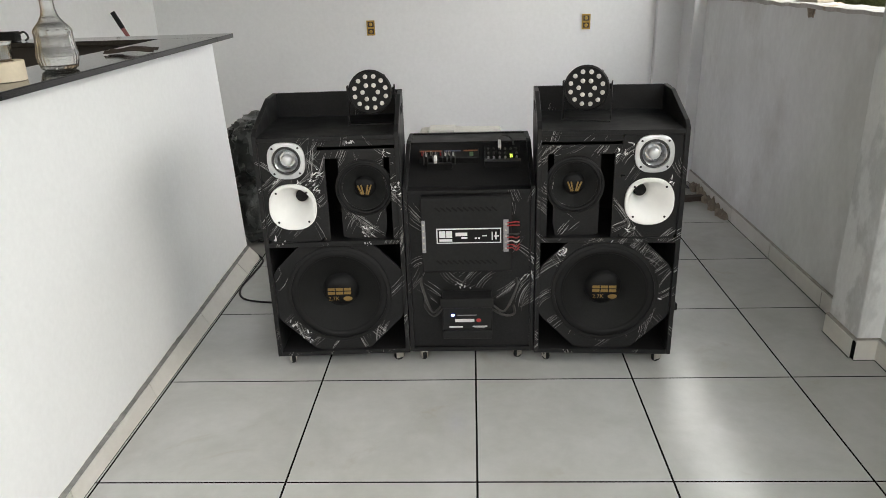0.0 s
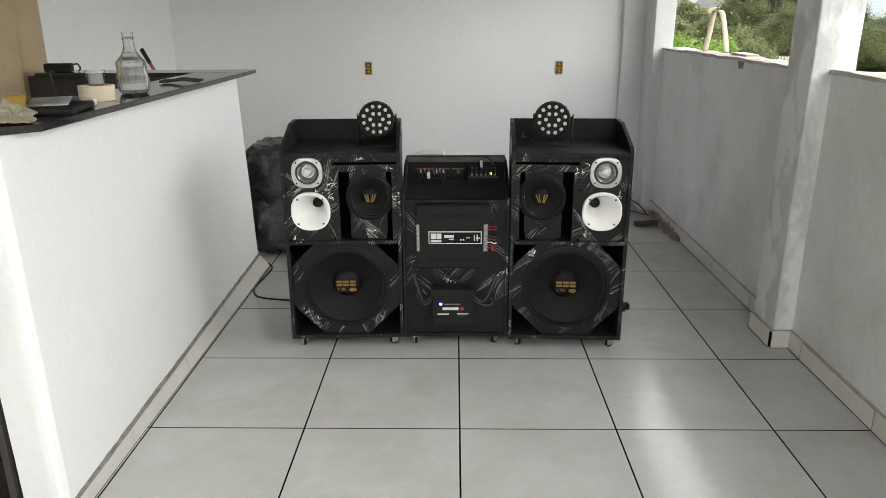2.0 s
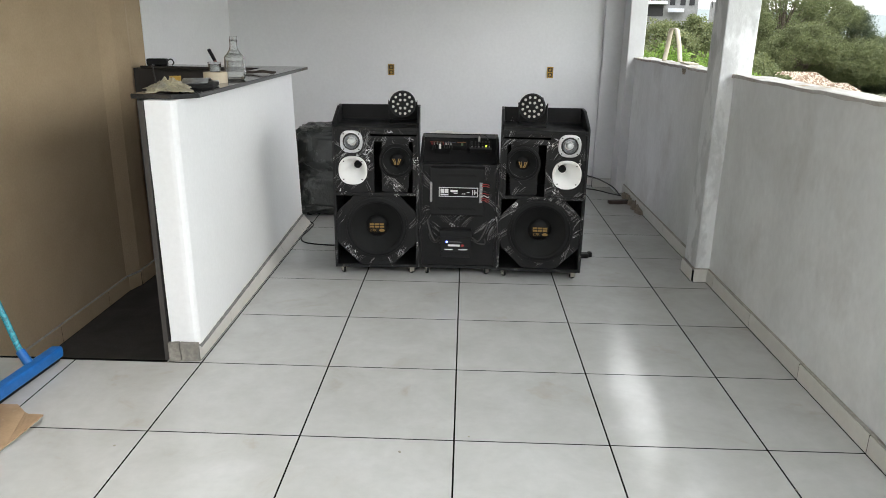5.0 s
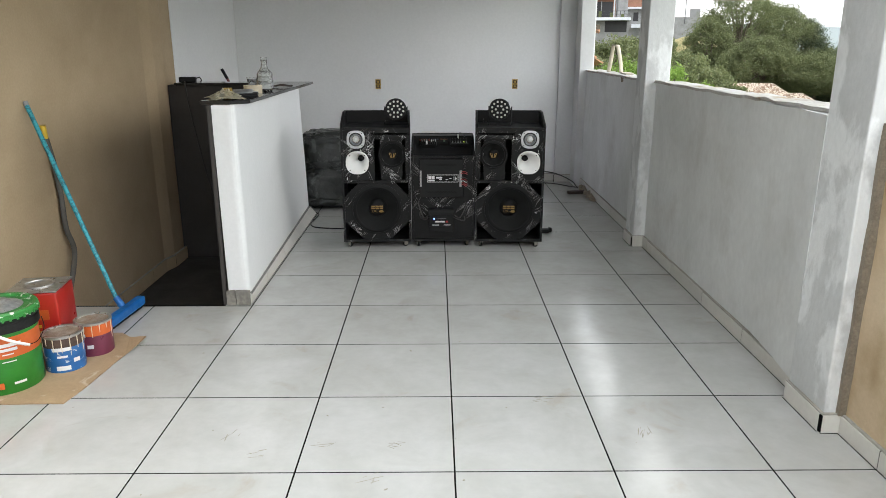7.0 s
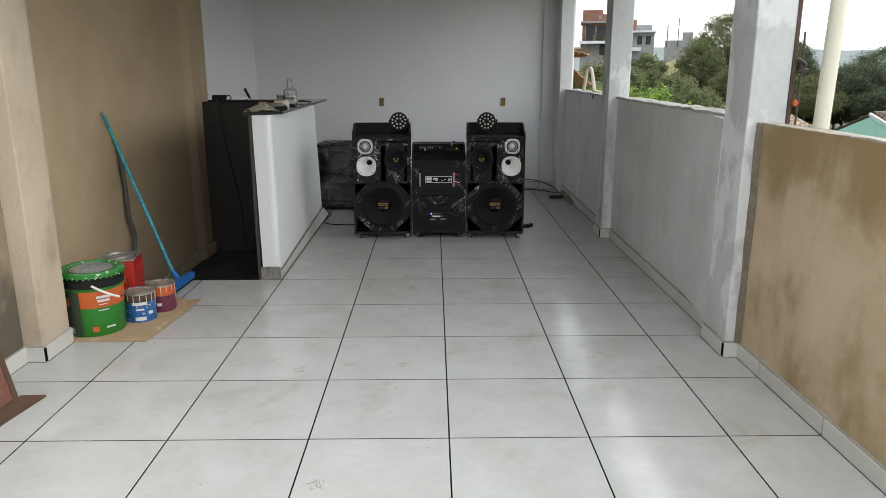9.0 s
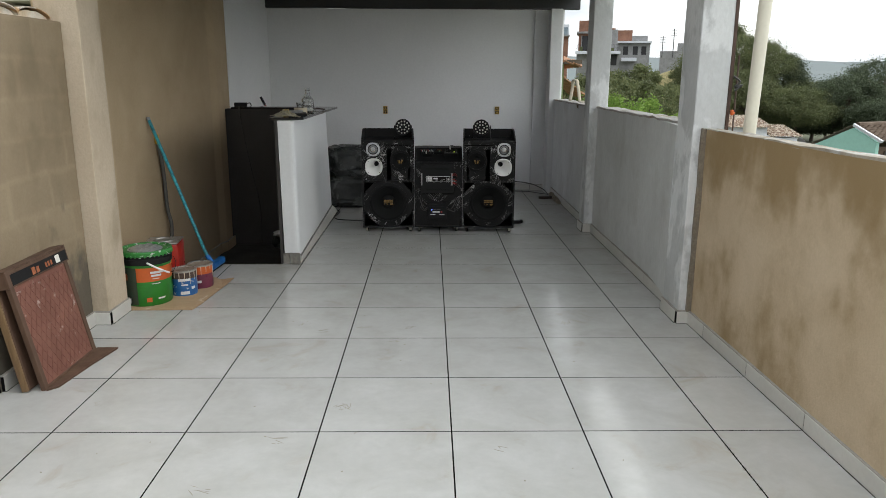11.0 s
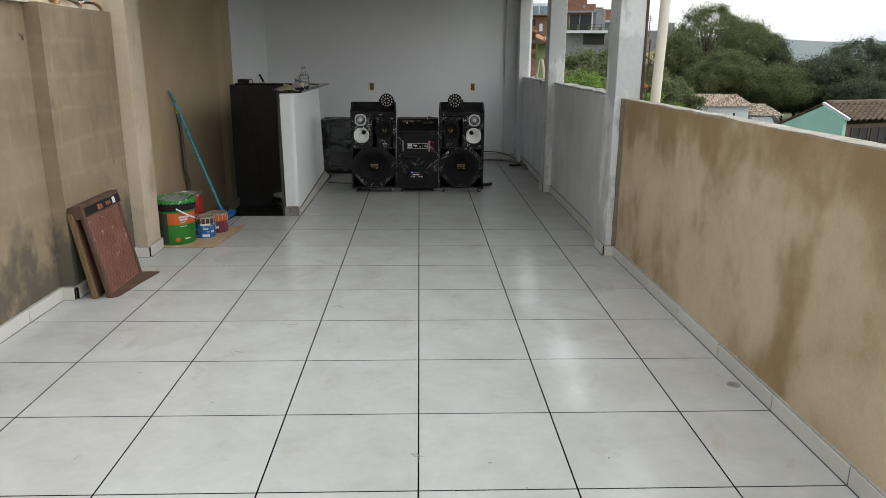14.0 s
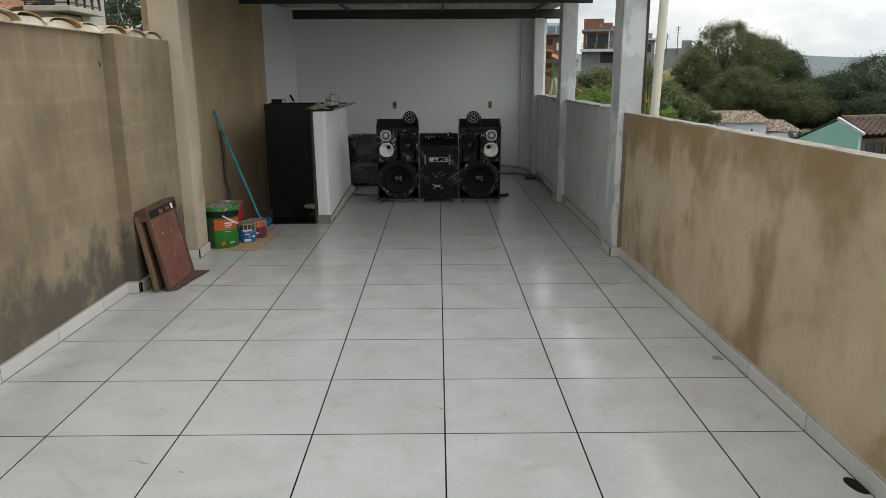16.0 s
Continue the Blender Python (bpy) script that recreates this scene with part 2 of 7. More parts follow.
M_ROOF_SHEET = surface("galvanised_roof_sheet", (0.46, 0.47, 0.48), (0.38, 0.39, 0.40), 3, 0.5, 40, 0.06, 0.45, 0.1, metal=0.2)
M_CLAY = surface("clay_roof_tile", (0.42, 0.22, 0.12), (0.30, 0.155, 0.085), 9, 0.8, 60, 0.15, 0.8, 0.08, bump=0.3, stain=(0.16, 0.12, 0.09), stain_scale=6, per_object=0.18)


# ---- mesh helpers ----
def box(bm, x0, x1, y0, y1, z0, z1, bevel=0.0, seg=2):
    vs = [bm.verts.new((x, y, z)) for z in (z0, z1) for y in (y0, y1) for x in (x0, x1)]
    fs = [bm.faces.new([vs[i] for i in f]) for f in ((0, 2, 3, 1), (4, 5, 7, 6), (0, 1, 5, 4), (2, 6, 7, 3), (0, 4, 6, 2), (1, 3, 7, 5))]
    if bevel:
        es = list({e for f in fs for e in f.edges})
        bmesh.ops.bevel(bm, geom=es, offset=bevel, segments=seg, affect="EDGES", profile=0.5)
    return bm


def made_box(*a, **k):
    return box(bmesh.new(), *a, **k)


def prism(bm, points, z0, z1):
    """An upright prism over a flat outline, anticlockwise seen from above."""
    low = [bm.verts.new((x, y, z0)) for x, y in points]
    top = [bm.verts.new((x, y, z1)) for x, y in points]
    n = len(points)
    bm.faces.new(low[::-1])
    bm.faces.new(top)
    for i in range(n):
        bm.faces.new((low[i], low[(i + 1) % n], top[(i + 1) % n], top[i]))
    return bm


def lathe(bm, profile, m=None, n=32, cap=True):
    """A turned form: (radius, height) pairs round z, then placed by the matrix m."""
    m = m or Matrix()
    rings = []
    for r, z in profile:
        if r < 1e-6:
            rings.append([bm.verts.new(m @ Vector((0, 0, z)))])
        else:
            rings.append([bm.verts.new(m @ Vector((r * math.cos(a), r * math.sin(a), z))) for a in (2 * math.pi * i / n for i in range(n))])
    for a, b in zip(rings, rings[1:]):
        for i in range(n):
            j = (i + 1) % n
            if len(a) == 1 and len(b) > 1:
                bm.faces.new((a[0], b[j], b[i]))
            elif len(b) == 1 and len(a) > 1:
                bm.faces.new((a[i], a[j], b[0]))
            elif len(a) > 1:
                bm.faces.new((a[i], a[j], b[j], b[i]))
    if cap:
        if len(rings[0]) > 1:
            bm.faces.new(rings[0][::-1])
        if len(rings[-1]) > 1:
            bm.faces.new(rings[-1])
    return bm


def tube(bm, points, radius, n=8, taper=None):
    """A round bar along points; taper gives a radius for each point."""
    pts = [Vector(p) for p in points]
    rings, side = [], None
    for i, p in enumerate(pts):
        d = (pts[min(i + 1, len(pts) - 1)] - pts[max(i - 1, 0)]).normalized()
        if side is None:
            side = d.orthogonal().normalized()
        side = (side - d * side.dot(d)).normalized()
        up = d.cross(side)
        r = taper[i] if taper else radius
        rings.append([bm.verts.new(p + (side * math.cos(a) + up * math.sin(a)) * r) for a in (2 * math.pi * k / n for k in range(n))])
    for a, b in zip(rings, rings[1:]):
        for i in range(n):
            j = (i + 1) % n
            bm.faces.new((a[i], a[j], b[j], b[i]))
    bm.faces.new(rings[0][::-1])
    bm.faces.new(rings[-1])
    return bm


def curve_points(points, steps=8):
    """Points on a smooth curve through the given ones."""
    p = [Vector(q) for q in points]
    p = [2 * p[0] - p[1]] + p + [2 * p[-1] - p[-2]]
    res = []
    for i in range(1, len(p) - 2):
        for k in range(steps):
            t = k / steps
            a, b, c, d = p[i - 1:i + 3]
            res.append(0.5 * ((2 * b) + (c - a) * t + (2 * a - 5 * b + 4 * c - d) * t * t + (3 * b - a - 3 * c + d) * t ** 3))
    return res + [p[-2]]


def mesh_of(bm, name, material, smooth=False, recalc=True):
    if recalc:
        bmesh.ops.recalc_face_normals(bm, faces=bm.faces)
    me = bpy.data.meshes.new(name)
    bm.to_mesh(me)
    bm.free()
    me.materials.append(material)
    if smooth:
        me.shade_smooth()
        me.set_sharp_from_angle(angle=radians(38))
    return me


def part(name, bm, material, parent, label="", smooth=False):
    ob = new(name, mesh_of(bm, name, material, smooth))
    ob.parent = parent
    if label:
        ob["label"] = label
    return ob


def thing(name, label, category, m=None, group="", kind=""):
    ob = new(name)
    ob.empty_display_size = 0.1
    ob.matrix_world = m or Matrix()
    return tagged(ob, label, category, group, kind)


def single(name, bm, material, label, category, m=None, group="", kind="", smooth=False):
    ob = new(name, mesh_of(bm, name, material, smooth))
    ob.matrix_world = m or Matrix()
    return tagged(ob, label, category, group, kind)


def structure(name, bm, material, label, category, smooth=False):
    return single(name, bm, material, label, category, kind="structure", smooth=smooth)


def roughen(bm, amount, scale, cuts=0):
    """Uneven plaster: shifts vertices by noise."""
    if cuts:
        bmesh.ops.subdivide_edges(bm, edges=bm.edges, cuts=cuts, use_grid_fill=True)
    for v in bm.verts:
        v.co += noise.noise_vector(v.co * scale) * amount
    return bm


# ---- large structure ----
TILE, GAP = 0.57, 0.0066
EAST, BACK, WEST = 1.505, 5.17, -2.30
WELL_Y0, WELL_Y1, WELL_X1 = 1.135, 3.27, -1.29
LANDING = -0.33


def near_east(y):
    return 1.522 - 0.0145 * (y + 0.3)


slab = bmesh.new()
box(slab, -2.6, 1.75, -9.0, WELL_Y0, -0.18, -0.0006)
box(slab, WELL_X1, 1.75, WELL_Y0, BACK + 0.15, -0.18, -0.0006)
box(slab, -2.6, WELL_X1, WELL_Y1 + 0.13, BACK + 0.15, -0.18, -0.0006)
floor = structure("floor", slab, M_GROUT, "pale glazed ceramic tile floor with dark grout joints", "floor")

# right side: parapet, columns and near wall
wall_east = structure("wall_east", roughen(box(bmesh.new(), EAST, EAST + 0.13, 0.0, BACK, -0.1, 1.205), 0.006, 2.5, 9), M_CEMENT,
                      "low parapet wall of streaky whitewashed grey cement", "parapet wall")
bm = bmesh.new()
prism(bm, [(near_east(-9.0), -9.0), (near_east(-9.0) + 0.09, -9.0), (near_east(-0.3) + 0.09, -0.3), (near_east(-0.3), -0.3)], -0.1, 1.195)
wall_near = structure("wall_east_near", roughen(bm, 0.006, 2.2, 12), M_TAN, "low parapet wall of bare tan cement render with dark damp patches", "parapet wall")
# rendered cappings
bm = bmesh.new()
box(bm, EAST - 0.012, EAST + 0.145, 0.0, 2.41, 1.206, 1.222)
box(bm, EAST - 0.012, EAST + 0.145, 2.63, 4.86, 1.206, 1.222)
structure("trim_parapet_cap", roughen(roughen(bm, 0.008, 8.0, 22), 0.007, 30.0), M_CAP, "uneven pale mortar capping on the parapet", "wall capping")
bm = bmesh.new()
prism(bm, [(near_east(-9.0) + 0.004, -9.0), (near_east(-9.0) + 0.094, -9.0), (near_east(-0.3) + 0.094, -0.3), (near_east(-0.3) + 0.004, -0.3)], 1.190, 1.203)
structure("trim_near_wall_cap", roughen(roughen(bm, 0.010, 8.0, 40), 0.006, 26.0), M_CAP_NEAR, "chipped pale mortar capping on the tan wall", "wall capping")


def column(name, x0, x1, y0, y1, z1, material, label, lean=0.0):
    bm = made_box(x0, x1, y0, y1, -0.1, z1, bevel=0.006)
    roughen(bm, 0.005, 3.5, 6)
    for v in bm.verts:
        v.co.x += lean * v.co.z
    return structure(name, bm, material, label, "column")


column("wall_column_1", 1.42, 1.60, 2.41, 2.63, 2.31, M_COLUMN, "square whitewashed cement column on the parapet")
column("wall_column_2", 1.447, 1.635, -0.305, -0.02, 2.41, M_COLUMN, "square whitewashed cement column with rough plaster edges")
column("wall_column_3", 1.425, 1.57, 4.86, BACK + 0.1, 2.33, M_JAMB, "white painted window jamb column")
column("wall_column_4", 1.255, 1.50, 5.10, BACK + 0.05, 2.33, M_JAMB, "white painted corner pillar")
bm = bmesh.new()
prism(bm, [(EAST + 0.04, -0.022), (EAST + 0.04, 0.62), (EAST - 0.004, 0.60), (EAST - 0.022, 0.32), (1.4475, -0.022)], 0.092, 1.203)
structure("trim_plaster_fillet", roughen(bm, 0.003, 4.0, 4), M_CEMENT, "smoothed cement fillet between parapet and column", "plaster fillet")
wall_back = structure("wall_back", roughen(box(bmesh.new(), -2.5, 1.64, BACK, BACK + 0.15, -0.2, 2.34), 0.004, 1.6, 9), M_WHITE,
                      "plain white painted rear wall", "wall")

# left side
bm = bmesh.new()
prism(bm, [(-2.45, -9.0), (-2.242, -9.0), (-2.242, -1.31), (-2.152, -1.31), (-2.152, -0.33), (-2.45, -0.33)], -0.1, 1.775)
wall_west = structure("wall_west", roughen(bm, 0.005, 2.0, 12), M_TAN_SHADED, "tan cement boundary wall with damp stains", "wall")
column("wall_column_5", -2.297, -2.055, -0.32, -0.045, 2.41, M_COL_TAN, "tan cement column at the end of the boundary wall")
bm = bmesh.new()
prism(bm, [(-2.45, -0.045), (-2.30, -0.045), (-2.30, 2.86), (-2.285, 2.92), (-2.266, 3.0), (-2.262, 3.2), (-2.28, 3.26), (-2.29, 3.5), (-2.45, 3.5)], -1.2, 2.45)
wall_stair = structure("wall_stair", roughen(bm, 0.004, 1.5, 8), M_BROWN, "tall brown rendered wall beside the stairwell", "wall")
wall_side = structure("wall_kitchen", roughen(prism(bmesh.new(), [(-2.45, 3.502), (-2.286, 3.502), (-2.20, BACK), (-2.45, BACK)], -0.2, 2.46), 0.004, 1.6, 6), M_WHITE, "white painted side wall", "wall")
structure("wall_south", made_box(-2.6, 1.8, -9.15, -9.0, -0.1, 1.5), M_TAN, "tan cement end wall of the terrace", "wall")

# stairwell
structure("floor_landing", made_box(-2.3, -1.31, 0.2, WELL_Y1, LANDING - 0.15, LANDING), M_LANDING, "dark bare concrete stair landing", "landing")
structure("wall_well", made_box(-2.3, WELL_X1, WELL_Y1, WELL_Y1 + 0.13, -0.6, 1.149), M_DARK_WALL, "near-black low wall across the stairwell", "wall")
bm = bmesh.new()
prism(bm, [(-1.29, 1.168), (-1.200, 1.165), (-1.185, 1.168), (-1.174, 1.176), (-1.1665, 1.192), (-1.166, 1.21), (-1.255, 3.55), (-1.33, 3.55)], -0.5, 1.149)
roughen(bm, 0.003, 3.0, 7)
for v in bm.verts:
    if v.co.x > -1.31:
        v.co.x += (0.011 + 0.028 * max(0.0, (v.co.y - 1.166) / 2.38)) * max(0.0, 1 - max(0.0, v.co.z) / 1.1)
counter_wall = structure("wall_counter", bm, M_COUNTER, "white painted low counter wall with a chipped base", "counter wall", smooth=True)
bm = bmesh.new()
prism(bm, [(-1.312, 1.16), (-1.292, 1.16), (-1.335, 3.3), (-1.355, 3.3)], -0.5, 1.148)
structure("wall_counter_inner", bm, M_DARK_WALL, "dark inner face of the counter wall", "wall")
structure("trim_well_edge", made_box(-2.29, -1.16, WELL_Y0 - 0.002, WELL_Y0 + 0.022, -0.5, -0.003), M_GROUT, "rough dark slab edge at the stairwell", "slab edge")

# roof over the far half
bm = bmesh.new()
n_corr, x_a, x_b = 92, -2.5, 1.78
for k in range(n_corr + 1):
    x = x_a + (x_b - x_a) * k / n_corr
    dz = 0.012 * (1 if (k // 2) % 2 else -1)
    for y, z in ((-0.6, 2.43), (5.75, 2.52)):
        bm.verts.new((x, y, z + dz))
bm.verts.ensure_lookup_table()
for k in range(n_corr):
    bm.faces.new([bm.verts[i] for i in (2 * k, 2 * k + 1, 2 * k + 3, 2 * k + 2)])
roof = structure("ceiling_roof", bm, M_ROOF_SHEET, "corrugated metal roof sheet over the covered end", "roof")
sol = roof.modifiers.new("thickness", "SOLIDIFY")
sol.thickness = 0.003
structure("trim_beam_back", made_box(-2.25, 1.83, 5.11, 5.2, 2.342, 2.478, bevel=0.004), M_STEEL_DARK, "dark painted steel beam on the rear wall", "beam")
structure("trim_beam_front", made_box(-2.3, 1.77, 2.44, 2.52, 2.315, 2.43, bevel=0.004), M_STEEL_DARK, "dark painted steel beam under the roof", "beam")
for x in (-1.35, 0.05, 1.45):
    bm = bmesh.new()
    tube(bm, [(x, -0.5, 2.395), (x, 5.6, 2.475)], 0.022, n=4)
    structure("trim_rafter", bm, M_STEEL_DARK, "thin dark steel rafter under the roof sheet", "rafter")

from mathutils.bvhtree import BVHTree

# ---- more materials ----
def stroke_paint(name, low, high):
    """Thin dried white paint: each stroke has its own strength."""
    m = bpy.data.materials.new(name)
    m.use_nodes = True
    n, l = m.node_tree.nodes, m.node_tree.links
    geo = n.new("ShaderNodeNewGeometry")
    ramp = n.new("ShaderNodeValToRGB")
    ramp.color_ramp.elements[0].color, ramp.color_ramp.elements[1].color = (low, low, low * 1.02, 1), (high, high, high * 0.99, 1)
    l.new(geo.outputs["Random Per Island"], ramp.inputs["Fac"])
    l.new(ramp.outputs["Color"], n["Principled BSDF"].inputs["Base Color"])
    n["Principled BSDF"].inputs["Roughness"].default_value = 0.6
    return m


M_STROKE = stroke_paint("white_paint_dab", 0.35, 0.88)
M_HAIR = stroke_paint("thin_grey_brush_line", 0.035, 0.42)
M_LAM = surface("black_laminate", (0.0125, 0.0125, 0.013), (0.018, 0.018, 0.0185), 9, 0.6, 160, 0.25, 0.42, 0.08)
M_BLACK = surface("matt_black_paint", (0.013, 0.013, 0.0135), (0.019, 0.019, 0.019), 8, 0.5, 80, 0.15, 0.55, 0.1)
# near-black fill; the darkness of slots and hollows is in its colour
M_VOID = surface("near_black_fill", (0.012, 0.012, 0.012), None, 8, 0.5, 80, 0.1, 0.9, 0.05)
M_CONE = surface("black_paper_cone", (0.0085, 0.0088, 0.0088), (0.013, 0.0135, 0.0135), 30, 0.6, 200, 0.2, 0.62, 0.08, bump=0.2, bump_scale=180)
M_RUBBER = surface("black_rubber", (0.008, 0.008, 0.0085), (0.013, 0.013, 0.0135), 14, 0.5, 90, 0.1, 0.5, 0.1)
M_GOLD = surface("gold_print", (0.24, 0.155, 0.052), (0.17, 0.11, 0.035), 30, 0.5, 90, 0.1, 0.35, 0.1, metal=0.6)
M_HORN = surface("white_moulded_plastic", (0.80, 0.80, 0.78), (0.74, 0.74, 0.72), 12, 0.4, 60, 0.02, 0.4, 0.08)
M_ALU = surface("cast_aluminium", (0.60, 0.61, 0.62), (0.48, 0.49, 0.50), 25, 0.6, 90, 0.08, 0.36, 0.08, metal=0.5)
M_DISH = surface("polished_aluminium_dish", (0.62, 0.63, 0.64), (0.45, 0.46, 0.47), 25, 0.5, 90, 0.06, 0.22, 0.05, metal=1.0)
M_STEEL = surface("zinc_plated_steel", (0.55, 0.53, 0.48), (0.40, 0.36, 0.30), 40, 0.7, 120, 0.1, 0.35, 0.12, metal=0.8)
M_LENS = surface("frosted_lens", (0.66, 0.64, 0.60), (0.52, 0.50, 0.47), 60, 0.4, 120, 0.04, 0.25, 0.05)
M_PRINT = surface("white_print", (0.72, 0.72, 0.72), None, 30, 0.3, 90, 0.05, 0.5)
M_GREYP = surface("grey_print", (0.28, 0.28, 0.29), None, 30, 0.3, 90, 0.05, 0.5)
M_DIMORANGE = surface("dim_orange_print", (0.20, 0.075, 0.03), None, 30, 0.3, 90, 0.05, 0.5)
M_DIMBLUE = surface("dim_blue_print", (0.07, 0.08, 0.13), None, 30, 0.3, 90, 0.05, 0.5)
M_DIMGREEN = surface("dim_green_window", (0.07, 0.13, 0.07), None, 30, 0.3, 90, 0.05, 0.4)
M_REDWIRE = surface("red_cable_sheath", (0.36, 0.025, 0.025), (0.26, 0.016, 0.016), 20, 0.4, 60, 0.1, 0.45)
M_WHITEWIRE = surface("white_cable_sheath", (0.70, 0.70, 0.68), None, 20, 0.4, 60, 0.1, 0.45)
M_BLUE_LED = glow("blue_led", (0.10, 0.16, 1.0), 7.0)
M_GREEN_LED = glow("yellow_green_led", (0.55, 0.75, 0.08), 0.9)
M_BAG = surface("black_bin_bag_film", (0.036, 0.040, 0.039), (0.062, 0.066, 0.063), 6, 0.6, 60, 0.1, 0.26, 0.08, bump=1.0, bump_scale=11)
M_CABLE = surface("dark_grey_cable_sheath", (0.035, 0.034, 0.033), None, 20, 0.4, 60, 0.1, 0.5)
M_BRASS = surface("yellow_plastic_box", (0.42, 0.27, 0.05), (0.30, 0.19, 0.03), 40, 0.5, 90, 0.1, 0.5)
M_GLASS = clear_glass("clear_glass", (0.97, 0.98, 0.975), 0.2)
M_CUP = clear_glass("clear_plastic_cup", (0.95, 0.96, 0.97), 0.08)
M_TAPE = surface("cream_masking_tape", (0.66, 0.58, 0.44), (0.60, 0.52, 0.38), 20, 0.4, 90, 0.05, 0.7)
M_TAPE_SIDE = surface("white_tape_edge", (0.74, 0.72, 0.67), None, 20, 0.4, 90, 0.05, 0.7)
M_RAG = surface("dirty_cotton_rag", (0.46, 0.41, 0.27), (0.30, 0.29, 0.24), 22, 0.9, 140, 0.2, 0.9, 0.05, bump=0.6, bump_scale=160)
M_FOIL = surface("silver_foil", (0.50, 0.51, 0.53), (0.30, 0.31, 0.32), 30, 0.8, 70, 0.1, 0.34, 0.08, metal=0.6)
M_YELLOW = surface("yellow_plastic", (0.62, 0.42, 0.04), (0.5, 0.33, 0.03), 20, 0.4, 60, 0.06, 0.4)
M_TURQ = surface("turquoise_sleeve", (0.035, 0.36, 0.44), (0.025, 0.29, 0.37), 18, 0.5, 80, 0.08, 0.4, stain=(0.02, 0.17, 0.22), stain_scale=48, stain_at=(0.50, 0.56))
M_BLUEHEAD = surface("blue_plastic", (0.012, 0.13, 0.42), (0.010, 0.10, 0.33), 18, 0.5, 80, 0.08, 0.4)
M_HOSE = surface("grey_rubber_hose", (0.10, 0.095, 0.085), (0.07, 0.066, 0.06), 18, 0.5, 80, 0.1, 0.7)
M_TIN = surface("tin_plate", (0.48, 0.48, 0.47), (0.34, 0.32, 0.29), 25, 0.7, 90, 0.1, 0.35, 0.12, metal=0.75)
M_GREEN = surface("green_printed_plastic", (0.024, 0.20, 0.022), (0.018, 0.145, 0.016), 10, 0.5, 60, 0.06, 0.4)
M_GREEN_LID = surface("paint_spattered_green_lid", (0.032, 0.22, 0.04), (0.025, 0.16, 0.03), 12, 0.5, 60, 0.06, 0.45, stain=(0.62, 0.63, 0.60), stain_scale=26, stain_at=(0.58, 0.62))
M_ORANGE = surface("orange_print", (0.56, 0.115, 0.022), (0.46, 0.09, 0.02), 10, 0.5, 60, 0.06, 0.45)
M_RED = surface("red_lacquered_tin", (0.44, 0.014, 0.016), (0.40, 0.035, 0.012), 7, 0.8, 60, 0.06, 0.35)
M_BLUE = surface("blue_printed_tin", (0.02, 0.125, 0.36), (0.018, 0.09, 0.26), 14, 0.5, 60, 0.06, 0.35, stain=(0.48, 0.50, 0.52), stain_scale=30, stain_at=(0.63, 0.66))
M_PURPLE = surface("maroon_printed_tin", (0.15, 0.03, 0.06), (0.11, 0.02, 0.045), 14, 0.5, 60, 0.06, 0.35)
M_CARD = surface("brown_cardboard", (0.40, 0.28, 0.165), (0.33, 0.23, 0.13), 9, 0.7, 90, 0.08, 0.85, 0.05, stain=(0.50, 0.40, 0.29), stain_scale=9, stain_at=(0.6, 0.7))
M_SCREEN = surface("dusty_red_mesh_panel", (0.205, 0.085, 0.06), (0.15, 0.06, 0.043), 6, 0.7, 120, 0.1, 0.65, 0.1, stain=(0.42, 0.33, 0.30), stain_scale=14, stain_at=(0.63, 0.72))
M_BOARD = surface("worn_brown_board", (0.105, 0.058, 0.035), (0.07, 0.038, 0.024), 8, 0.7, 90, 0.12, 0.7, 0.1, stretch=(1, 1, 0.3))
M_WOOD = surface("raw_pine_edge", (0.20, 0.125, 0.06), (0.13, 0.08, 0.04), 12, 0.7, 90, 0.1, 0.75, stretch=(6, 6, 0.6))
M_OLDWOOD = surface("old_dark_wood", (0.06, 0.045, 0.035), (0.04, 0.03, 0.024), 12, 0.7, 90, 0.15, 0.85, stretch=(1, 6, 6))
M_PLY = surface("weathered_plywood_strip", (0.50, 0.45, 0.36), (0.38, 0.34, 0.27), 14, 0.7, 90, 0.08, 0.8)
M_PVC = surface("cream_pvc", (0.72, 0.69, 0.58), (0.66, 0.62, 0.51), 4, 0.5, 60, 0.03, 0.4)
M_RUST = surface("rusty_steel", (0.10, 0.06, 0.045), (0.06, 0.04, 0.032), 14, 0.8, 90, 0.15, 0.8)
M_SPOTS = surface("dried_paint_spots", (0.30, 0.28, 0.23), (0.2, 0.18, 0.14), 30, 0.5, 60, 0.1, 0.8)


for mat in (M_LAM, M_BLACK, M_VOID, M_CONE, M_RUBBER):
    mat.node_tree.nodes["Principled BSDF"].inputs["Specular IOR Level"].default_value = 0.15
M_GROUT.node_tree.nodes["Principled BSDF"].inputs["Specular IOR Level"].default_value = 0.0


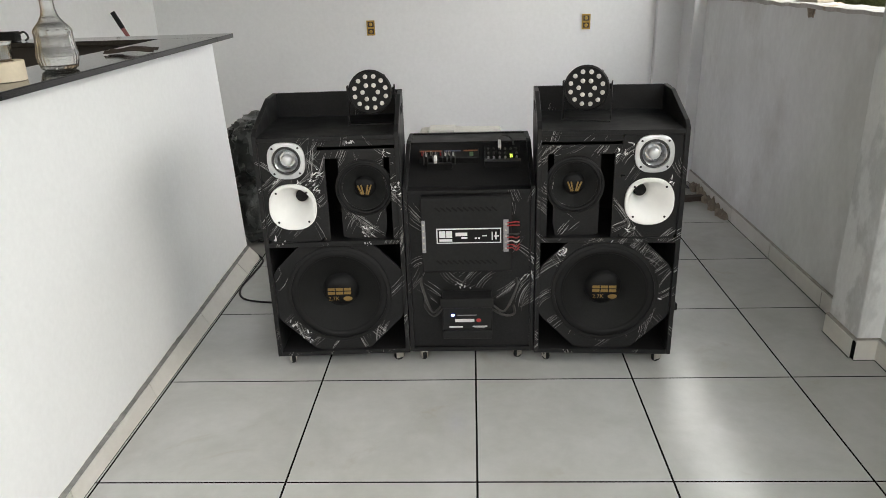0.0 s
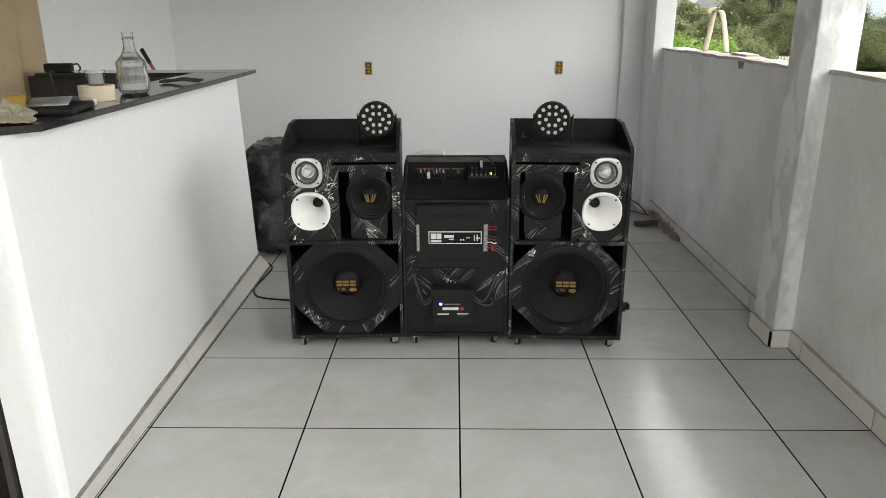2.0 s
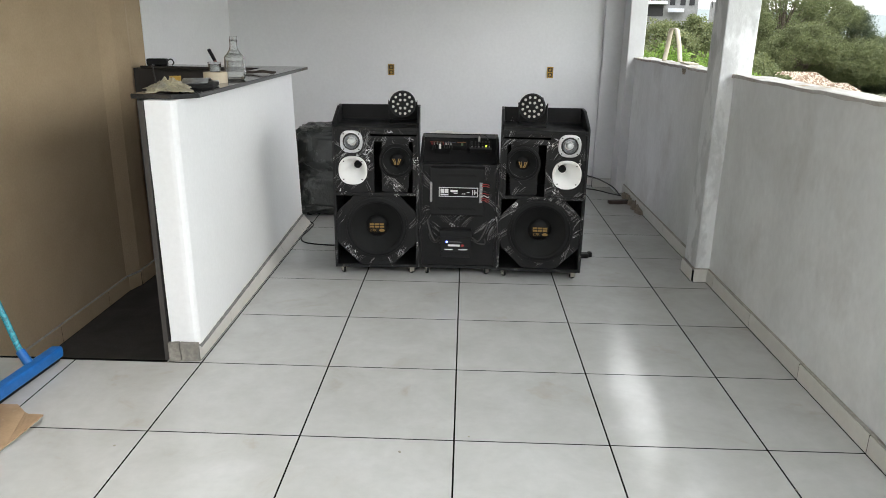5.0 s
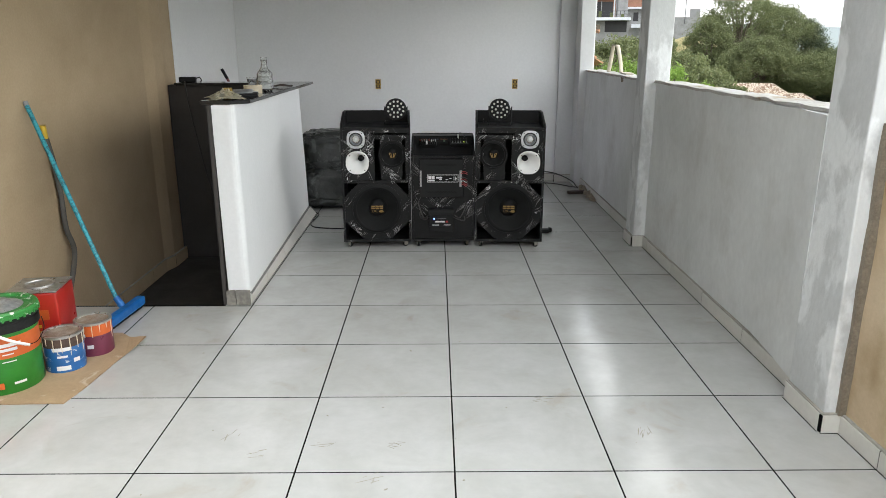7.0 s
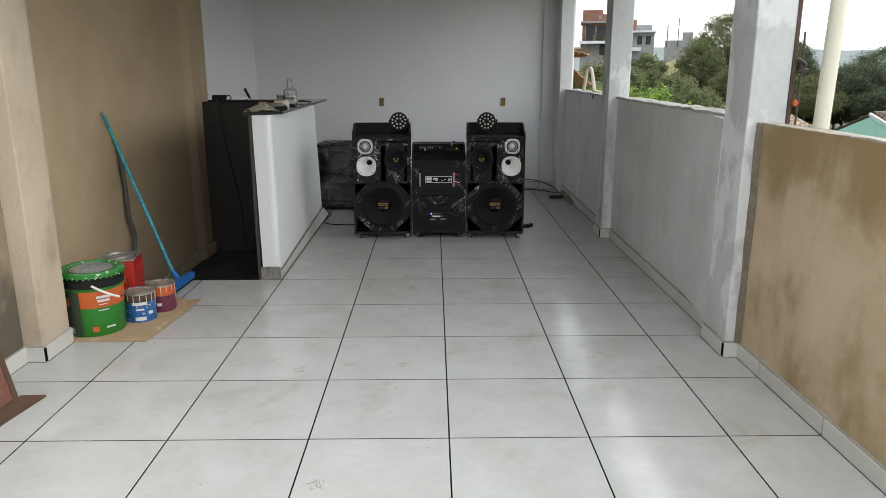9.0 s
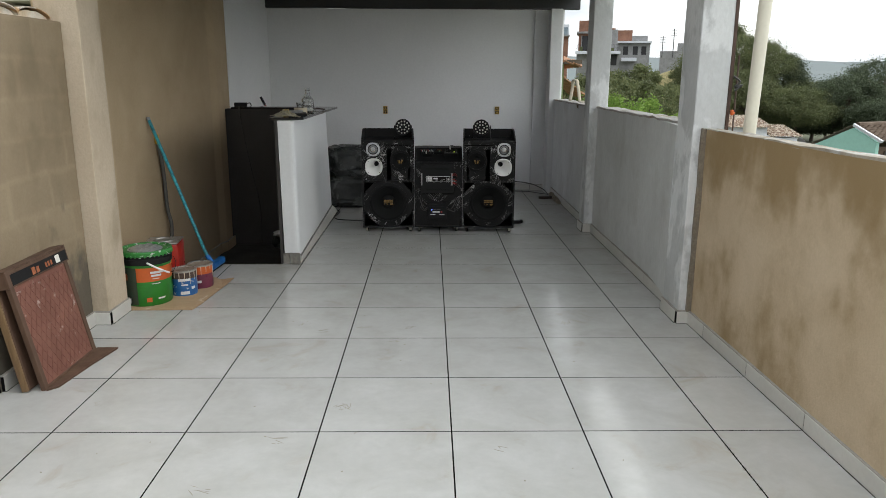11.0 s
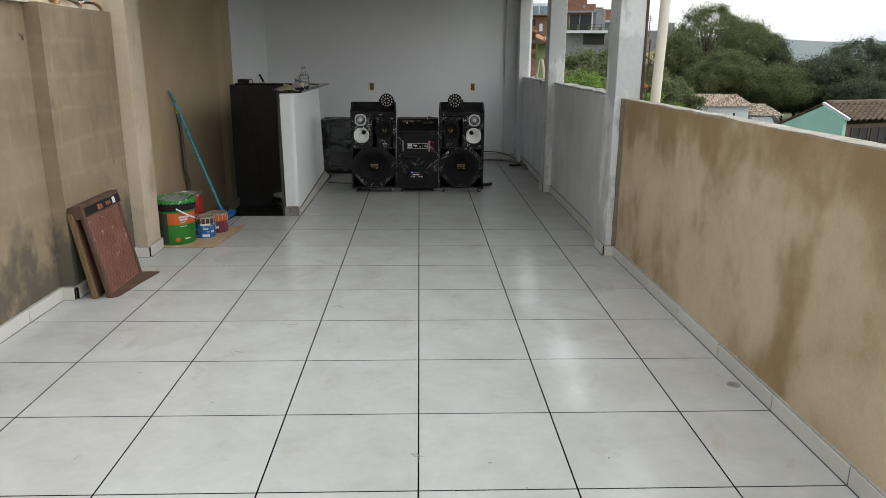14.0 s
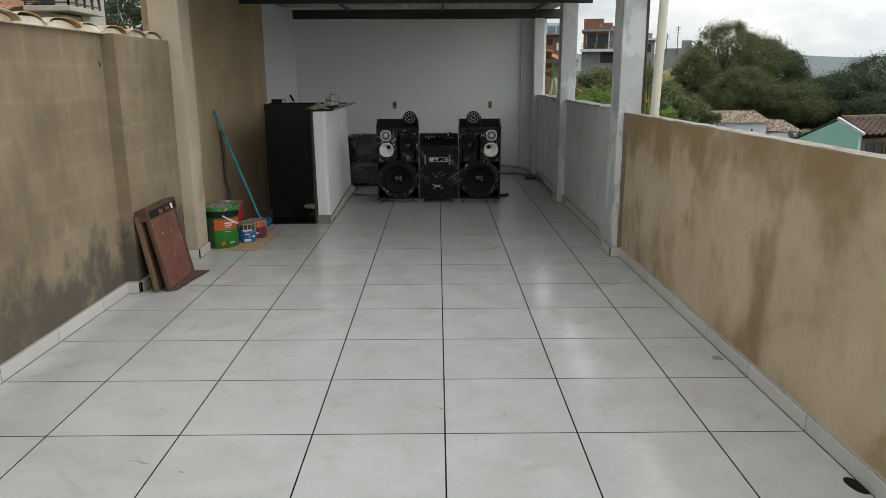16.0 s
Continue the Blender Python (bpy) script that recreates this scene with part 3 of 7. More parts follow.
def paint_strokes(th, x0, x1, z0, z1, groups, seed, on):
    """Groups of thin white strokes and small knots brushed over the front boards of a cabinet."""
    verts, polys, good = [], [], []
    for ob in th.children_recursive:
        if ob.type == "MESH":
            base = len(verts)
            verts += [v.co.copy() for v in ob.data.vertices]
            for p in ob.data.polygons:
                polys.append([base + q for q in p.vertices])
                good.append(ob.data.materials[0] in on)
    tree_ = BVHTree.FromPolygons(verts, polys)
    rng = random.Random(seed)
    lines, dabs = bmesh.new(), bmesh.new()

    def stroke(bm, x, z, ang, length, half, bend):
        n = max(3, int(length / 0.006))
        last = None
        for k in range(n + 1):
            t = k / n - 0.5
            a = ang + bend * t
            px, pz = x + math.cos(ang) * length * t - math.sin(ang) * bend * t * t * length, z + math.sin(ang) * length * t + math.cos(ang) * bend * t * t * length
            hit, nrm, idx, _ = tree_.ray_cast(Vector((px, -0.3, pz)), Vector((0, 1, 0)))
            if hit is None or not good[idx] or abs(nrm.y) < 0.5:
                last = None
                continue
            w = half * (1.15 - 1.7 * abs(t)) * rng.uniform(0.75, 1.2)
            dx, dz = -math.sin(a) * w, math.cos(a) * w
            y = hit.y - 0.0007
            lift = -nrm.z / nrm.y if abs(nrm.y) > 0.1 else 0
            now = (bm.verts.new((px + dx, y + lift * dz, pz + dz)), bm.verts.new((px - dx, y - lift * dz, pz - dz)), hit.y)
            if last and abs(last[2] - now[2]) < 0.006:
                bm.faces.new((last[0], last[1], now[1], now[0]))
            last = now

    for g in range(groups):
        cx, cz = rng.uniform(x0, x1), rng.uniform(z0, z1)
        ang = rng.choice((48, 52, 40, 58, 33, -42, -50, -62, 75)) + rng.uniform(-9, 9)
        length = rng.uniform(0.06, 0.19)
        bend = rng.uniform(-0.5, 0.5)
        # a dry brush leaves a bundle of hair-thin lines
        for k in range(rng.randint(3, 8)):
            off = rng.uniform(-0.016, 0.016)
            stroke(lines, cx - math.sin(radians(ang)) * off, cz + math.cos(radians(ang)) * off + rng.uniform(-0.01, 0.01), radians(ang + rng.uniform(-3, 3)), length * rng.uniform(0.5, 1.1), rng.uniform(0.0004, 0.0009), bend + rng.uniform(-0.1, 0.1))
        if g % 3 == 0:
            # and a bright crumpled dab where it was set down
            kx, kz = cx + math.cos(radians(ang)) * length * 0.4, cz + math.sin(radians(ang)) * length * 0.4
            for k in range(rng.randint(4, 9)):
                stroke(dabs, kx + rng.uniform(-0.018, 0.018), kz + rng.uniform(-0.016, 0.016), radians(ang + rng.uniform(-60, 60)), rng.uniform(0.007, 0.024), rng.uniform(0.0011, 0.0032), rng.uniform(-1.2, 1.2))
    for name, bm, material, label in (("brushed_paint", lines, M_HAIR, "hair-thin grey brush lines"), ("paint_spatter", dabs, M_STROKE, "bright white dabs of paint")):
        for v in [v for v in bm.verts if not v.link_faces]:
            bm.verts.remove(v)
        me = bpy.data.meshes.new(name)
        bm.to_mesh(me)
        bm.free()
        me.materials.append(material)
        ob = new(name, me)
        ob.parent = th
        ob["label"] = label
        ob["kind"] = "stuff"


# ---- speaker stack ----
def facing(x, y, z):
    """A matrix that turns a lathe's axis towards the front (-y)."""
    return Matrix.Translation((x, y, z)) @ Matrix.Rotation(radians(90), 4, "X")


def rings_loft(bm, rings, n=40, cap_last=True):
    """Rings of (x, y, z, radius, squareness) in planes across y, joined in turn."""
    made = []
    for cx, cy, cz, r, p in rings:
        ring = []
        for i in range(n):
            a = 2 * math.pi * i / n
            c, s = math.cos(a), math.sin(a)
            k = (abs(c) ** p + abs(s) ** p) ** (-1.0 / p)
            ring.append(bm.verts.new((cx + r * k * c, cy, cz + r * k * s)))
        made.append(ring)
    for a, b in zip(made, made[1:]):
        for i in range(n):
            j = (i + 1) % n
            bm.faces.new((a[i], a[j], b[j], b[i]))
    if cap_last:
        bm.faces.new(made[-1])
    return bm


def holed_plate(bm, outline, cx, cz, r, y0, y1, n=48):
    """A plate across y with a round hole; outline(angle) gives how far its rim lies from the hole's centre."""
    loops = []
    for y in (y0, y1):
        for hole in (False, True):
            loop = []
            for i in range(n):
                a = 2 * math.pi * (i + 0.5) / n
                d = r if hole else outline(a)
                loop.append(bm.verts.new((cx + d * math.cos(a), y, cz + d * math.sin(a))))
            loops.append(loop)
    fo, fi, bo, bi = loops
    for i in range(n):
        j = (i + 1) % n
        for q in ((fo, fi), (fi, bi), (bi, bo), (bo, fo)):
            bm.faces.new((q[0][i], q[0][j], q[1][j], q[1][i]))
    return bm


def rect_outline(cx, cz, x0, x1, z0, z1):
    def reach(a):
        c, s = math.cos(a), math.sin(a)
        dx = (x1 - cx) / c if c > 1e-6 else ((x0 - cx) / c if c < -1e-6 else 9)
        dz = (z1 - cz) / s if s > 1e-6 else ((z0 - cz) / s if s < -1e-6 else 9)
        return min(dx, dz)
    return reach


def side_panel(x0, x1, profile):
    bm = bmesh.new()
    a = [bm.verts.new((x0, y, z)) for y, z in profile]
    b = [bm.verts.new((x1, y, z)) for y, z in profile]
    k = len(profile)
    bm.faces.new(a[::-1])
    bm.faces.new(b)
    for i in range(k):
        bm.faces.new((a[i], a[(i + 1) % k], b[(i + 1) % k], b[i]))
    bmesh.ops.bevel(bm, geom=list(bm.edges), offset=0.0015, segments=1, affect="EDGES")
    return bm


def castor(parent, x, y, turn):
    """A small twin castor under a cabinet."""
    m = pose(x, y, 0, 0, 0, turn)
    bm = bmesh.new()
    box(bm, -0.019, 0.019, -0.019, 0.019, 0.041, 0.045)
    box(bm, -0.011, -0.008, -0.012, 0.018, 0.012, 0.041)
    box(bm, 0.008, 0.011, -0.012, 0.018, 0.012, 0.041)
    bm.transform(m)
    c = part("castor", bm, M_STEEL, parent, "zinc plated swivel castor")
    bm = bmesh.new()
    lathe(bm, [(0.006, -0.008), (0.018, -0.0075), (0.0205, -0.004), (0.0205, 0.004), (0.018, 0.0075), (0.006, 0.008)],
          Matrix.Translation((0, 0.004, 0.0205)) @ Matrix.Rotation(radians(90), 4, "Y"), 20)
    bm.transform(m)
    part("wheel", bm, M_RUBBER, c, smooth=True)


def gold_mark(parent, cx, y, cz, w, h):
    """Three chunky slit blocks in place of a maker's mark."""
    for k in range(3):
        x0 = cx + (k - 1.5) * w / 3 + 0.002
        x1 = x0 + w / 3 - 0.004
        part("mark", made_box(x0, x1, y - 0.001, y, cz + h * 0.08, cz + h / 2), M_GOLD, parent)
        part("mark", made_box(x0, x1, y - 0.001, y, cz - h / 2, cz - h * 0.08), M_GOLD, parent)


def lettering(text, size, m, material, parent, name="lettering"):
    cu = bpy.data.curves.new(name, "FONT")
    cu.body, cu.size, cu.align_x, cu.align_y, cu.extrude = text, size, "CENTER", "CENTER", 0.0004
    tmp = bpy.data.objects.new(name, cu)
    scene.collection.objects.link(tmp)
    bpy.context.view_layer.update()
    me = bpy.data.meshes.new_from_object(tmp.evaluated_get(bpy.context.evaluated_depsgraph_get()))
    bpy.data.objects.remove(tmp)
    bpy.data.curves.remove(cu)
    me.materials.clear()
    me.materials.append(material)
    me.transform(m)
    ob = new(name, me)
    ob.parent = parent
    return ob


UPRIGHT = Matrix.Rotation(radians(90), 4, "X")


def driver(parent, name, cx, cz, y, r, cap_r, label):
    """A cone loudspeaker: basket ring, rubber surround, cone and dust cap."""
    bm = bmesh.new()
    lathe(bm, [(r, -0.004), (r, 0.005), (r - 0.004, 0.008), (r * 0.93, 0.008), (r * 0.92, -0.004)], facing(cx, y, cz), 56, cap=False)
    d = part(name, bm, M_BLACK, parent, label, smooth=True)
    bm = bmesh.new()
    prof = [(r * 0.935, 0.004)] + [(r * (0.86 + 0.07 * math.cos(a)), 0.003 + 0.006 * math.sin(a)) for a in (math.pi * k / 6 for k in range(1, 6))] + [(r * 0.785, 0.001)]
    lathe(bm, prof, facing(cx, y, cz), 56, cap=False)
    part("surround", bm, M_RUBBER, d, smooth=True)
    bm = bmesh.new()
    lathe(bm, [(r * 0.79, 0.001), (r * 0.6, -0.020 * r / 0.18), (cap_r * 0.98, -0.045 * r / 0.18)], facing(cx, y, cz), 56, cap=False)
    part("cone", bm, M_CONE, d, smooth=True)
    bm = bmesh.new()
    lathe(bm, [(cap_r, -0.047 * r / 0.18), (cap_r * 0.92, -0.036 * r / 0.18), (cap_r * 0.7, -0.026 * r / 0.18), (cap_r * 0.4, -0.019 * r / 0.18), (0, -0.016 * r / 0.18)], facing(cx, y, cz), 40, cap=False)
    part("dust_cap", bm, M_RUBBER, d, smooth=True)
    return d


def loudspeaker(s, m, label):
    """A tall black cabinet; s is 1 or -1, the side of the inner edge."""
    sp = thing("loudspeaker", label, "loudspeaker", m, "pair of tall loudspeakers")
    W, D, Z0, T = 0.2525, 0.40, 0.045, 0.016

    def bx(x0, x1, *rest, **k):
        return made_box(min(s * x0, s * x1), max(s * x0, s * x1), *rest, **k)

    prof = [(0, Z0), (D, Z0), (D, 0.985), (0.27, 0.985), (0.03, 0.920), (0, 0.900)]
    for a, b in ((-W, -W + T), (W - T, W)):
        part("side_panel", side_panel(a, b, prof), M_LAM, sp)
    part("back_panel", made_box(-W + T, W - T, D - T, D, Z0, 0.985, bevel=0.0015, seg=1), M_LAM, sp)
    part("bottom_panel", made_box(-W + T, W - T, 0.0, D - T, Z0, Z0 + 0.018, bevel=0.0015, seg=1), M_LAM, sp)
    part("top_tray", made_box(-W + T, W - T, 0.0, D - T, 0.876, 0.892, bevel=0.0015, seg=1), M_LAM, sp)
    part("divider", made_box(-W + T, W - T, 0.0, D - T, 0.490, 0.508, bevel=0.0015, seg=1), M_LAM, sp)
    part("inner_lining", made_box(-W + T, W - T, D - T - 0.03, D - T - 0.001, Z0 + 0.02, 0.874), M_VOID, sp)
    # upper front: horn side with two round cut-outs
    tx, tz, hx, hz = -0.142, 0.809, -0.136, 0.640
    for cx, cz, r, z0, z1 in ((tx, tz, 0.050, 0.731, 0.876), (hx, hz, 0.072, 0.508, 0.731)):
        bm = bmesh.new()
        x0, x1 = sorted((s * (-W + T), s * -0.035))
        holed_plate(bm, rect_outline(s * cx, cz, x0, x1, z0, z1), s * cx, cz, r, 0.010, 0.026)
        part("front_panel", bm, M_LAM, sp)
    # upper front: slotted chamber for the small driver
    part("front_rail", bx(-0.035, W - T, 0.010, 0.026, 0.853, 0.876), M_LAM, sp)
    part("front_rail", bx(-0.035, W - T, 0.012, 0.026, 0.810, 0.841), M_LAM, sp)
    part("front_rail", bx(-0.035, -0.012, 0.010, 0.026, 0.508, 0.810), M_LAM, sp)
    part("front_rail", bx(0.215, W - T, 0.010, 0.026, 0.508, 0.810), M_LAM, sp)
    mx, mz = 0.120, 0.695
    bm = bmesh.new()
    x0, x1 = sorted((s * 0.032, s * 0.192))
    holed_plate(bm, rect_outline(s * mx, mz, x0, x1, 0.508, 0.815), s * mx, mz, 0.078, 0.030, 0.042)
    part("driver_board", bm, M_LAM, sp)
    mid = driver(sp, "midrange_driver", s * mx, mz, 0.030, 0.103, 0.040, "small black cone driver with a gold mark")
    for sx in (-1, 1):
        for k in range(2):
            xa = s * mx + sx * (0.024 - 0.012 * k)
            bm = tube(bmesh.new(), [(xa, 0.029, mz + 0.012), (s * mx + sx * (0.011 - 0.006 * k), 0.029, mz - 0.022)], 0.0035, 4)
            part("mark", bm, M_GOLD, mid)
    # bullet tweeter
    bm = bmesh.new()
    rings_loft(bm, [(s * tx, 0.010, tz, 0.0655, 2.7), (s * tx, 0.004, tz, 0.065, 2.7), (s * tx, 0.002, tz, 0.062, 2.7), (s * tx, 0.002, tz, 0.051, 2.0),
                    (s * tx, 0.008, tz, 0.050, 2.0)], cap_last=False)
    tw = part("tweeter", bm, M_ALU, sp, "cast silver bullet tweeter", smooth=True)
    bm = bmesh.new()
    lathe(bm, [(0.050, -0.004), (0.0485, -0.001), (0.044, -0.002), (0.043, -0.006)], facing(s * tx, 0.004, tz), 40, cap=False)
    part("rim", bm, M_STEEL_DARK, tw, smooth=True)
    bm = bmesh.new()
    lathe(bm, [(0.0435, -0.003), (0.041, 0.001), (0.037, -0.003), (0.031, -0.016), (0.027, -0.030), (0, -0.031)], facing(s * tx, 0.004, tz), 40, cap=False)
    part("dish", bm, M_DISH, tw, "polished silver dish", smooth=True)
    bm = bmesh.new()
    lathe(bm, [(0.021, -0.030), (0.0205, -0.006), (0.017, 0.002), (0.010, 0.006), (0, 0.007)], facing(s * tx, 0.006, tz), 32, cap=False)
    part("bullet", bm, M_ALU, tw, smooth=True)
    for k in range(4):
        a = radians(45 + 90 * k)
        bm = bmesh.new()
        lathe(bm, [(0.0042, 0), (0.0035, 0.002), (0, 0.0025)], facing(s * tx + 0.063 * math.cos(a), 0.0025, tz + 0.063 * math.sin(a)), 10)
        part("screw", bm, M_BLACK, tw)
    # white horn with an off-centre throat
    bm = bmesh.new()
    dx = s * 0.026
    rings_loft(bm, [(s * hx, 0.010, hz, 0.0845, 2.35), (s * hx, 0.003, hz, 0.084, 2.35), (s * hx, 0.001, hz, 0.081, 2.35), (s * hx, 0.003, hz, 0.072, 2.2),
                    (s * hx + dx * 0.2, 0.016, hz + 0.006, 0.060, 2.0), (s * hx + dx * 0.6, 0.045, hz + 0.017, 0.038, 2.0), (s * hx + dx, 0.085, hz + 0.026, 0.022, 2.0)], cap_last=False)
    hn = part("horn", bm, M_HORN, sp, "white moulded plastic horn", smooth=True)
    bm = bmesh.new()
    lathe(bm, [(0.0215, 0.0), (0.0215, 0.012), (0.019, 0.014), (0.0, 0.004)], facing(s * hx + dx * 0.86, 0.084, hz + 0.023), 24)
    part("throat", bm, M_BLACK, hn)
    for k in range(4):
        a = radians(45 + 90 * k)
        bm = bmesh.new()
        lathe(bm, [(0.0042, 0), (0.0035, 0.002), (0, 0.0025)], facing(s * hx + 0.076 * math.cos(a), 0.0015, hz + 0.076 * math.sin(a)), 10)
        part("screw", bm, M_BLACK, hn)
    # lower front: eight-sided board with the woofer, dark ports in the corners
    wz = 0.292
    rect = rect_outline(0, wz, -W + T, W - T, Z0 + 0.018, 0.490)

    def octagon(a):
        c, q = abs(math.cos(a)), abs(math.sin(a))
        return min(rect(a), 0.330 / max(c + q, 1e-6))

    bm = bmesh.new()
    holed_plate(bm, octagon, 0, wz, 0.176, 0.018, 0.034, 64)
    part("woofer_board", bm, M_LAM, sp)
    wf = driver(sp, "woofer", 0, wz, 0.018, 0.1935, 0.068, "large black woofer with a gold mark on its cap")
    gold_mark(wf, 0.0, 0.017, wz + 0.012, 0.090, 0.026)
    lettering("2.7K", 0.022, Matrix.Translation((-0.022, 0.016, wz - 0.018)) @ UPRIGHT, M_GOLD, wf)
    bm = bmesh.new()
    lathe(bm, [(0.0, 0.0), (1.0, 0.0), (1.0, 0.05), (0.85, 0.05), (0.85, 0.02), (0, 0.02)], Matrix.Translation((0.03, 0.016, wz - 0.018)) @ Matrix.Rotation(radians(90), 4, "X") @ Matrix.Diagonal((0.017, 0.009, 0.02, 1)), 24, cap=False)
    part("badge", bm, M_GOLD, wf)
    for x, y, t in ((-0.205, 0.03, 30), (0.205, 0.03, -60), (-0.205, 0.35, 80), (0.205, 0.35, 10)):
        castor(sp, x, y, t)
    # near-black block on the side panel, standing in for the shade of a handle cut
    bm = bmesh.new()
    xs = s * (W + 0.001)
    box(bm, min(xs, xs - s * 0.004), max(xs, xs - s * 0.004), 0.20, 0.30, 0.918, 0.948, bevel=0.001, seg=1)
    part("grip_slot", bm, M_VOID, sp)
    paint_strokes(sp, -W, W, 0.06, 0.875, 84, 40 + s, (M_LAM,))
    return sp


loudspeaker(1, pose(-0.503, 2.395, 0, 0, 0, 2.6), "tall black loudspeaker cabinet with white scratches, beside the counter")
loudspeaker(-1, pose(0.474, 2.385, 0, 0, 0, -2.6), "tall black loudspeaker cabinet with white scratches, near the parapet")


def amp_rack(m):
    rk = thing("amplifier_rack", "low black rack on castors holding amplifiers and a mixer", "amplifier rack", m)
    W, D, Z0, T = 0.2345, 0.40, 0.045, 0.016
    prof = [(0, Z0), (D, Z0), (D, 0.808), (0.265, 0.808), (0.235, 0.802), (0.0, 0.696)]
    for a, b in ((-W, -W + T), (W - T, W)):
        part("side_panel", side_panel(a, b, prof), M_LAM, rk)
    part("back_panel", made_box(-W + T, W - T, D - T, D, Z0, 0.808), M_LAM, rk)
    part("top_panel", made_box(-W + T, W - T, 0.245, D - T, 0.788, 0.804, bevel=0.001, seg=1), M_LAM, rk)
    part("bottom_panel", made_box(-W + T, W - T, 0.0, D - T, Z0, Z0 + 0.016), M_LAM, rk)
    part("front_panel", made_box(-W + T, W - T, 0.012, 0.028, Z0 + 0.016, 0.673), M_LAM, rk)
    part("ledge", made_box(-W + T, W - T, 0.002, 0.05, 0.673, 0.685, bevel=0.001, seg=1), M_LAM, rk)
    lean = Matrix.Translation((0, 0.045, 0.680)) @ Matrix.Rotation(radians(-59.0), 4, "X") @ Matrix.Diagonal((1, 1, 1.05, 1))

    def slope(name, bm, material, parent=None, label="", smooth=False):
        bm.transform(lean)
        return part(name, bm, material, parent or rk, label, smooth)

    slope("sloping_panel", made_box(-W + T, W - T, 0.0, 0.014, 0.0, 0.218), M_LAM)
    un = slope("crossover_unit", made_box(-0.182, 0.038, -0.030, 0.0, 0.118, 0.165, bevel=0.002, seg=1), M_BLACK, None, "slim black crossover unit with knobs")
    for x0, x1, mt in ((-0.180, -0.098, M_DIMORANGE), (-0.090, -0.028, M_DIMBLUE), (-0.018, 0.034, M_DIMORANGE)):
        slope("display", made_box(x0, x1, -0.031, -0.029, 0.149, 0.155), mt, un)
    for k, (xk, mt) in enumerate(((-0.168, M_REDWIRE), (-0.154, M_WHITEWIRE), (-0.136, M_STEEL), (-0.118, M_GREYP), (-0.100, M_REDWIRE), (-0.084, M_WHITEWIRE), (-0.070, M_STEEL), (-0.054, M_WHITEWIRE))):
        bm = bmesh.new()
        lathe(bm, [(0.0052, 0), (0.0046, 0.014), (0.003, 0.018), (0, 0.0185)], facing(xk, -0.029, 0.134 - 0.003 * (k % 2)), 12)
        slope("plug", bm, mt, un)
        bm = tube(bmesh.new(), curve_points([(xk, -0.045, 0.132), (xk + 0.003, -0.056, 0.120), (xk + 0.006, -0.036, 0.108), (xk + 0.004, -0.012, 0.102)], 4), 0.0022, 6)
        slope("lead", bm, M_CABLE, un, smooth=True)
    slope("meter", made_box(0.004, 0.018, -0.033, -0.029, 0.124, 0.143), M_DIMGREEN, un)
    slope("bracket", made_box(-0.150, -0.060, -0.034, -0.0, 0.086, 0.094), M_BLACK, un)
    slope("plug", made_box(-0.126, -0.114, -0.046, -0.032, 0.088, 0.118, bevel=0.002, seg=1), M_WHITEWIRE, un)
    mxr = slope("mixer", made_box(0.058, 0.188, -0.038, 0.0, 0.092, 0.170, bevel=0.003, seg=1), M_BLACK, None, "small black mixing desk with green meter")
    slope("front_lip", made_box(0.056, 0.190, -0.044, -0.036, 0.088, 0.096), M_STEEL_DARK, mxr)
    for kx in range(6):
        for kz in range(3):
            if kx == 4 and kz < 2:
                continue
            bm = bmesh.new()
            lathe(bm, [(0.0042, 0), (0.0036, 0.009), (0, 0.0095)], facing(0.072 + kx * 0.0205, -0.037, 0.104 + kz * 0.021), 10)
            slope("knob", bm, M_STEEL_DARK if kz else M_GREYP, mxr)
    for xx in (0.1505, 0.1565):
        slope("meter", made_box(xx, xx + 0.003, -0.040, -0.037, 0.106, 0.122), M_GREEN_LED, mxr)
    slope("jack", made_box(0.109, 0.120, -0.058, -0.036, 0.146, 0.178, bevel=0.002, seg=1), M_WHITEWIRE, mxr)
    bm = tube(bmesh.new(), curve_points([(0.115, -0.05, 0.178), (0.122, -0.045, 0.205), (0.142, -0.03, 0.222), (0.162, -0.03, 0.205), (0.168, -0.036, 0.15)], 6), 0.0032, 6)
    slope("lead", bm, M_CABLE, mxr, smooth=True)
    # upper amplifier
    am = part("amplifier", made_box(-0.172, 0.150, -0.030, 0.012, 0.345, 0.628, bevel=0.004, seg=1), M_BLACK, rk, "flat black amplifier with a white lettered plate")
    for z in (0.585, 0.385):
        for k in range(11):
            # near-black bars laid on the face stand in for open slots
            bm = made_box(-0.012, 0.012, -0.0312, -0.0295, -0.003, 0.003)
            bm.transform(Matrix.Translation((-0.112 + k * 0.020, 0, z)) @ Matrix.Rotation(radians(38), 4, "Y"))
            part("vent_slot", bm, M_VOID, am)
    part("plate", made_box(-0.118, 0.112, -0.0325, -0.030, 0.458, 0.514), M_PRINT, am, "black plate with a white frame")
    part("plate_face", made_box(-0.114, 0.108, -0.0335, -0.0325, 0.462, 0.510), M_VOID, am)
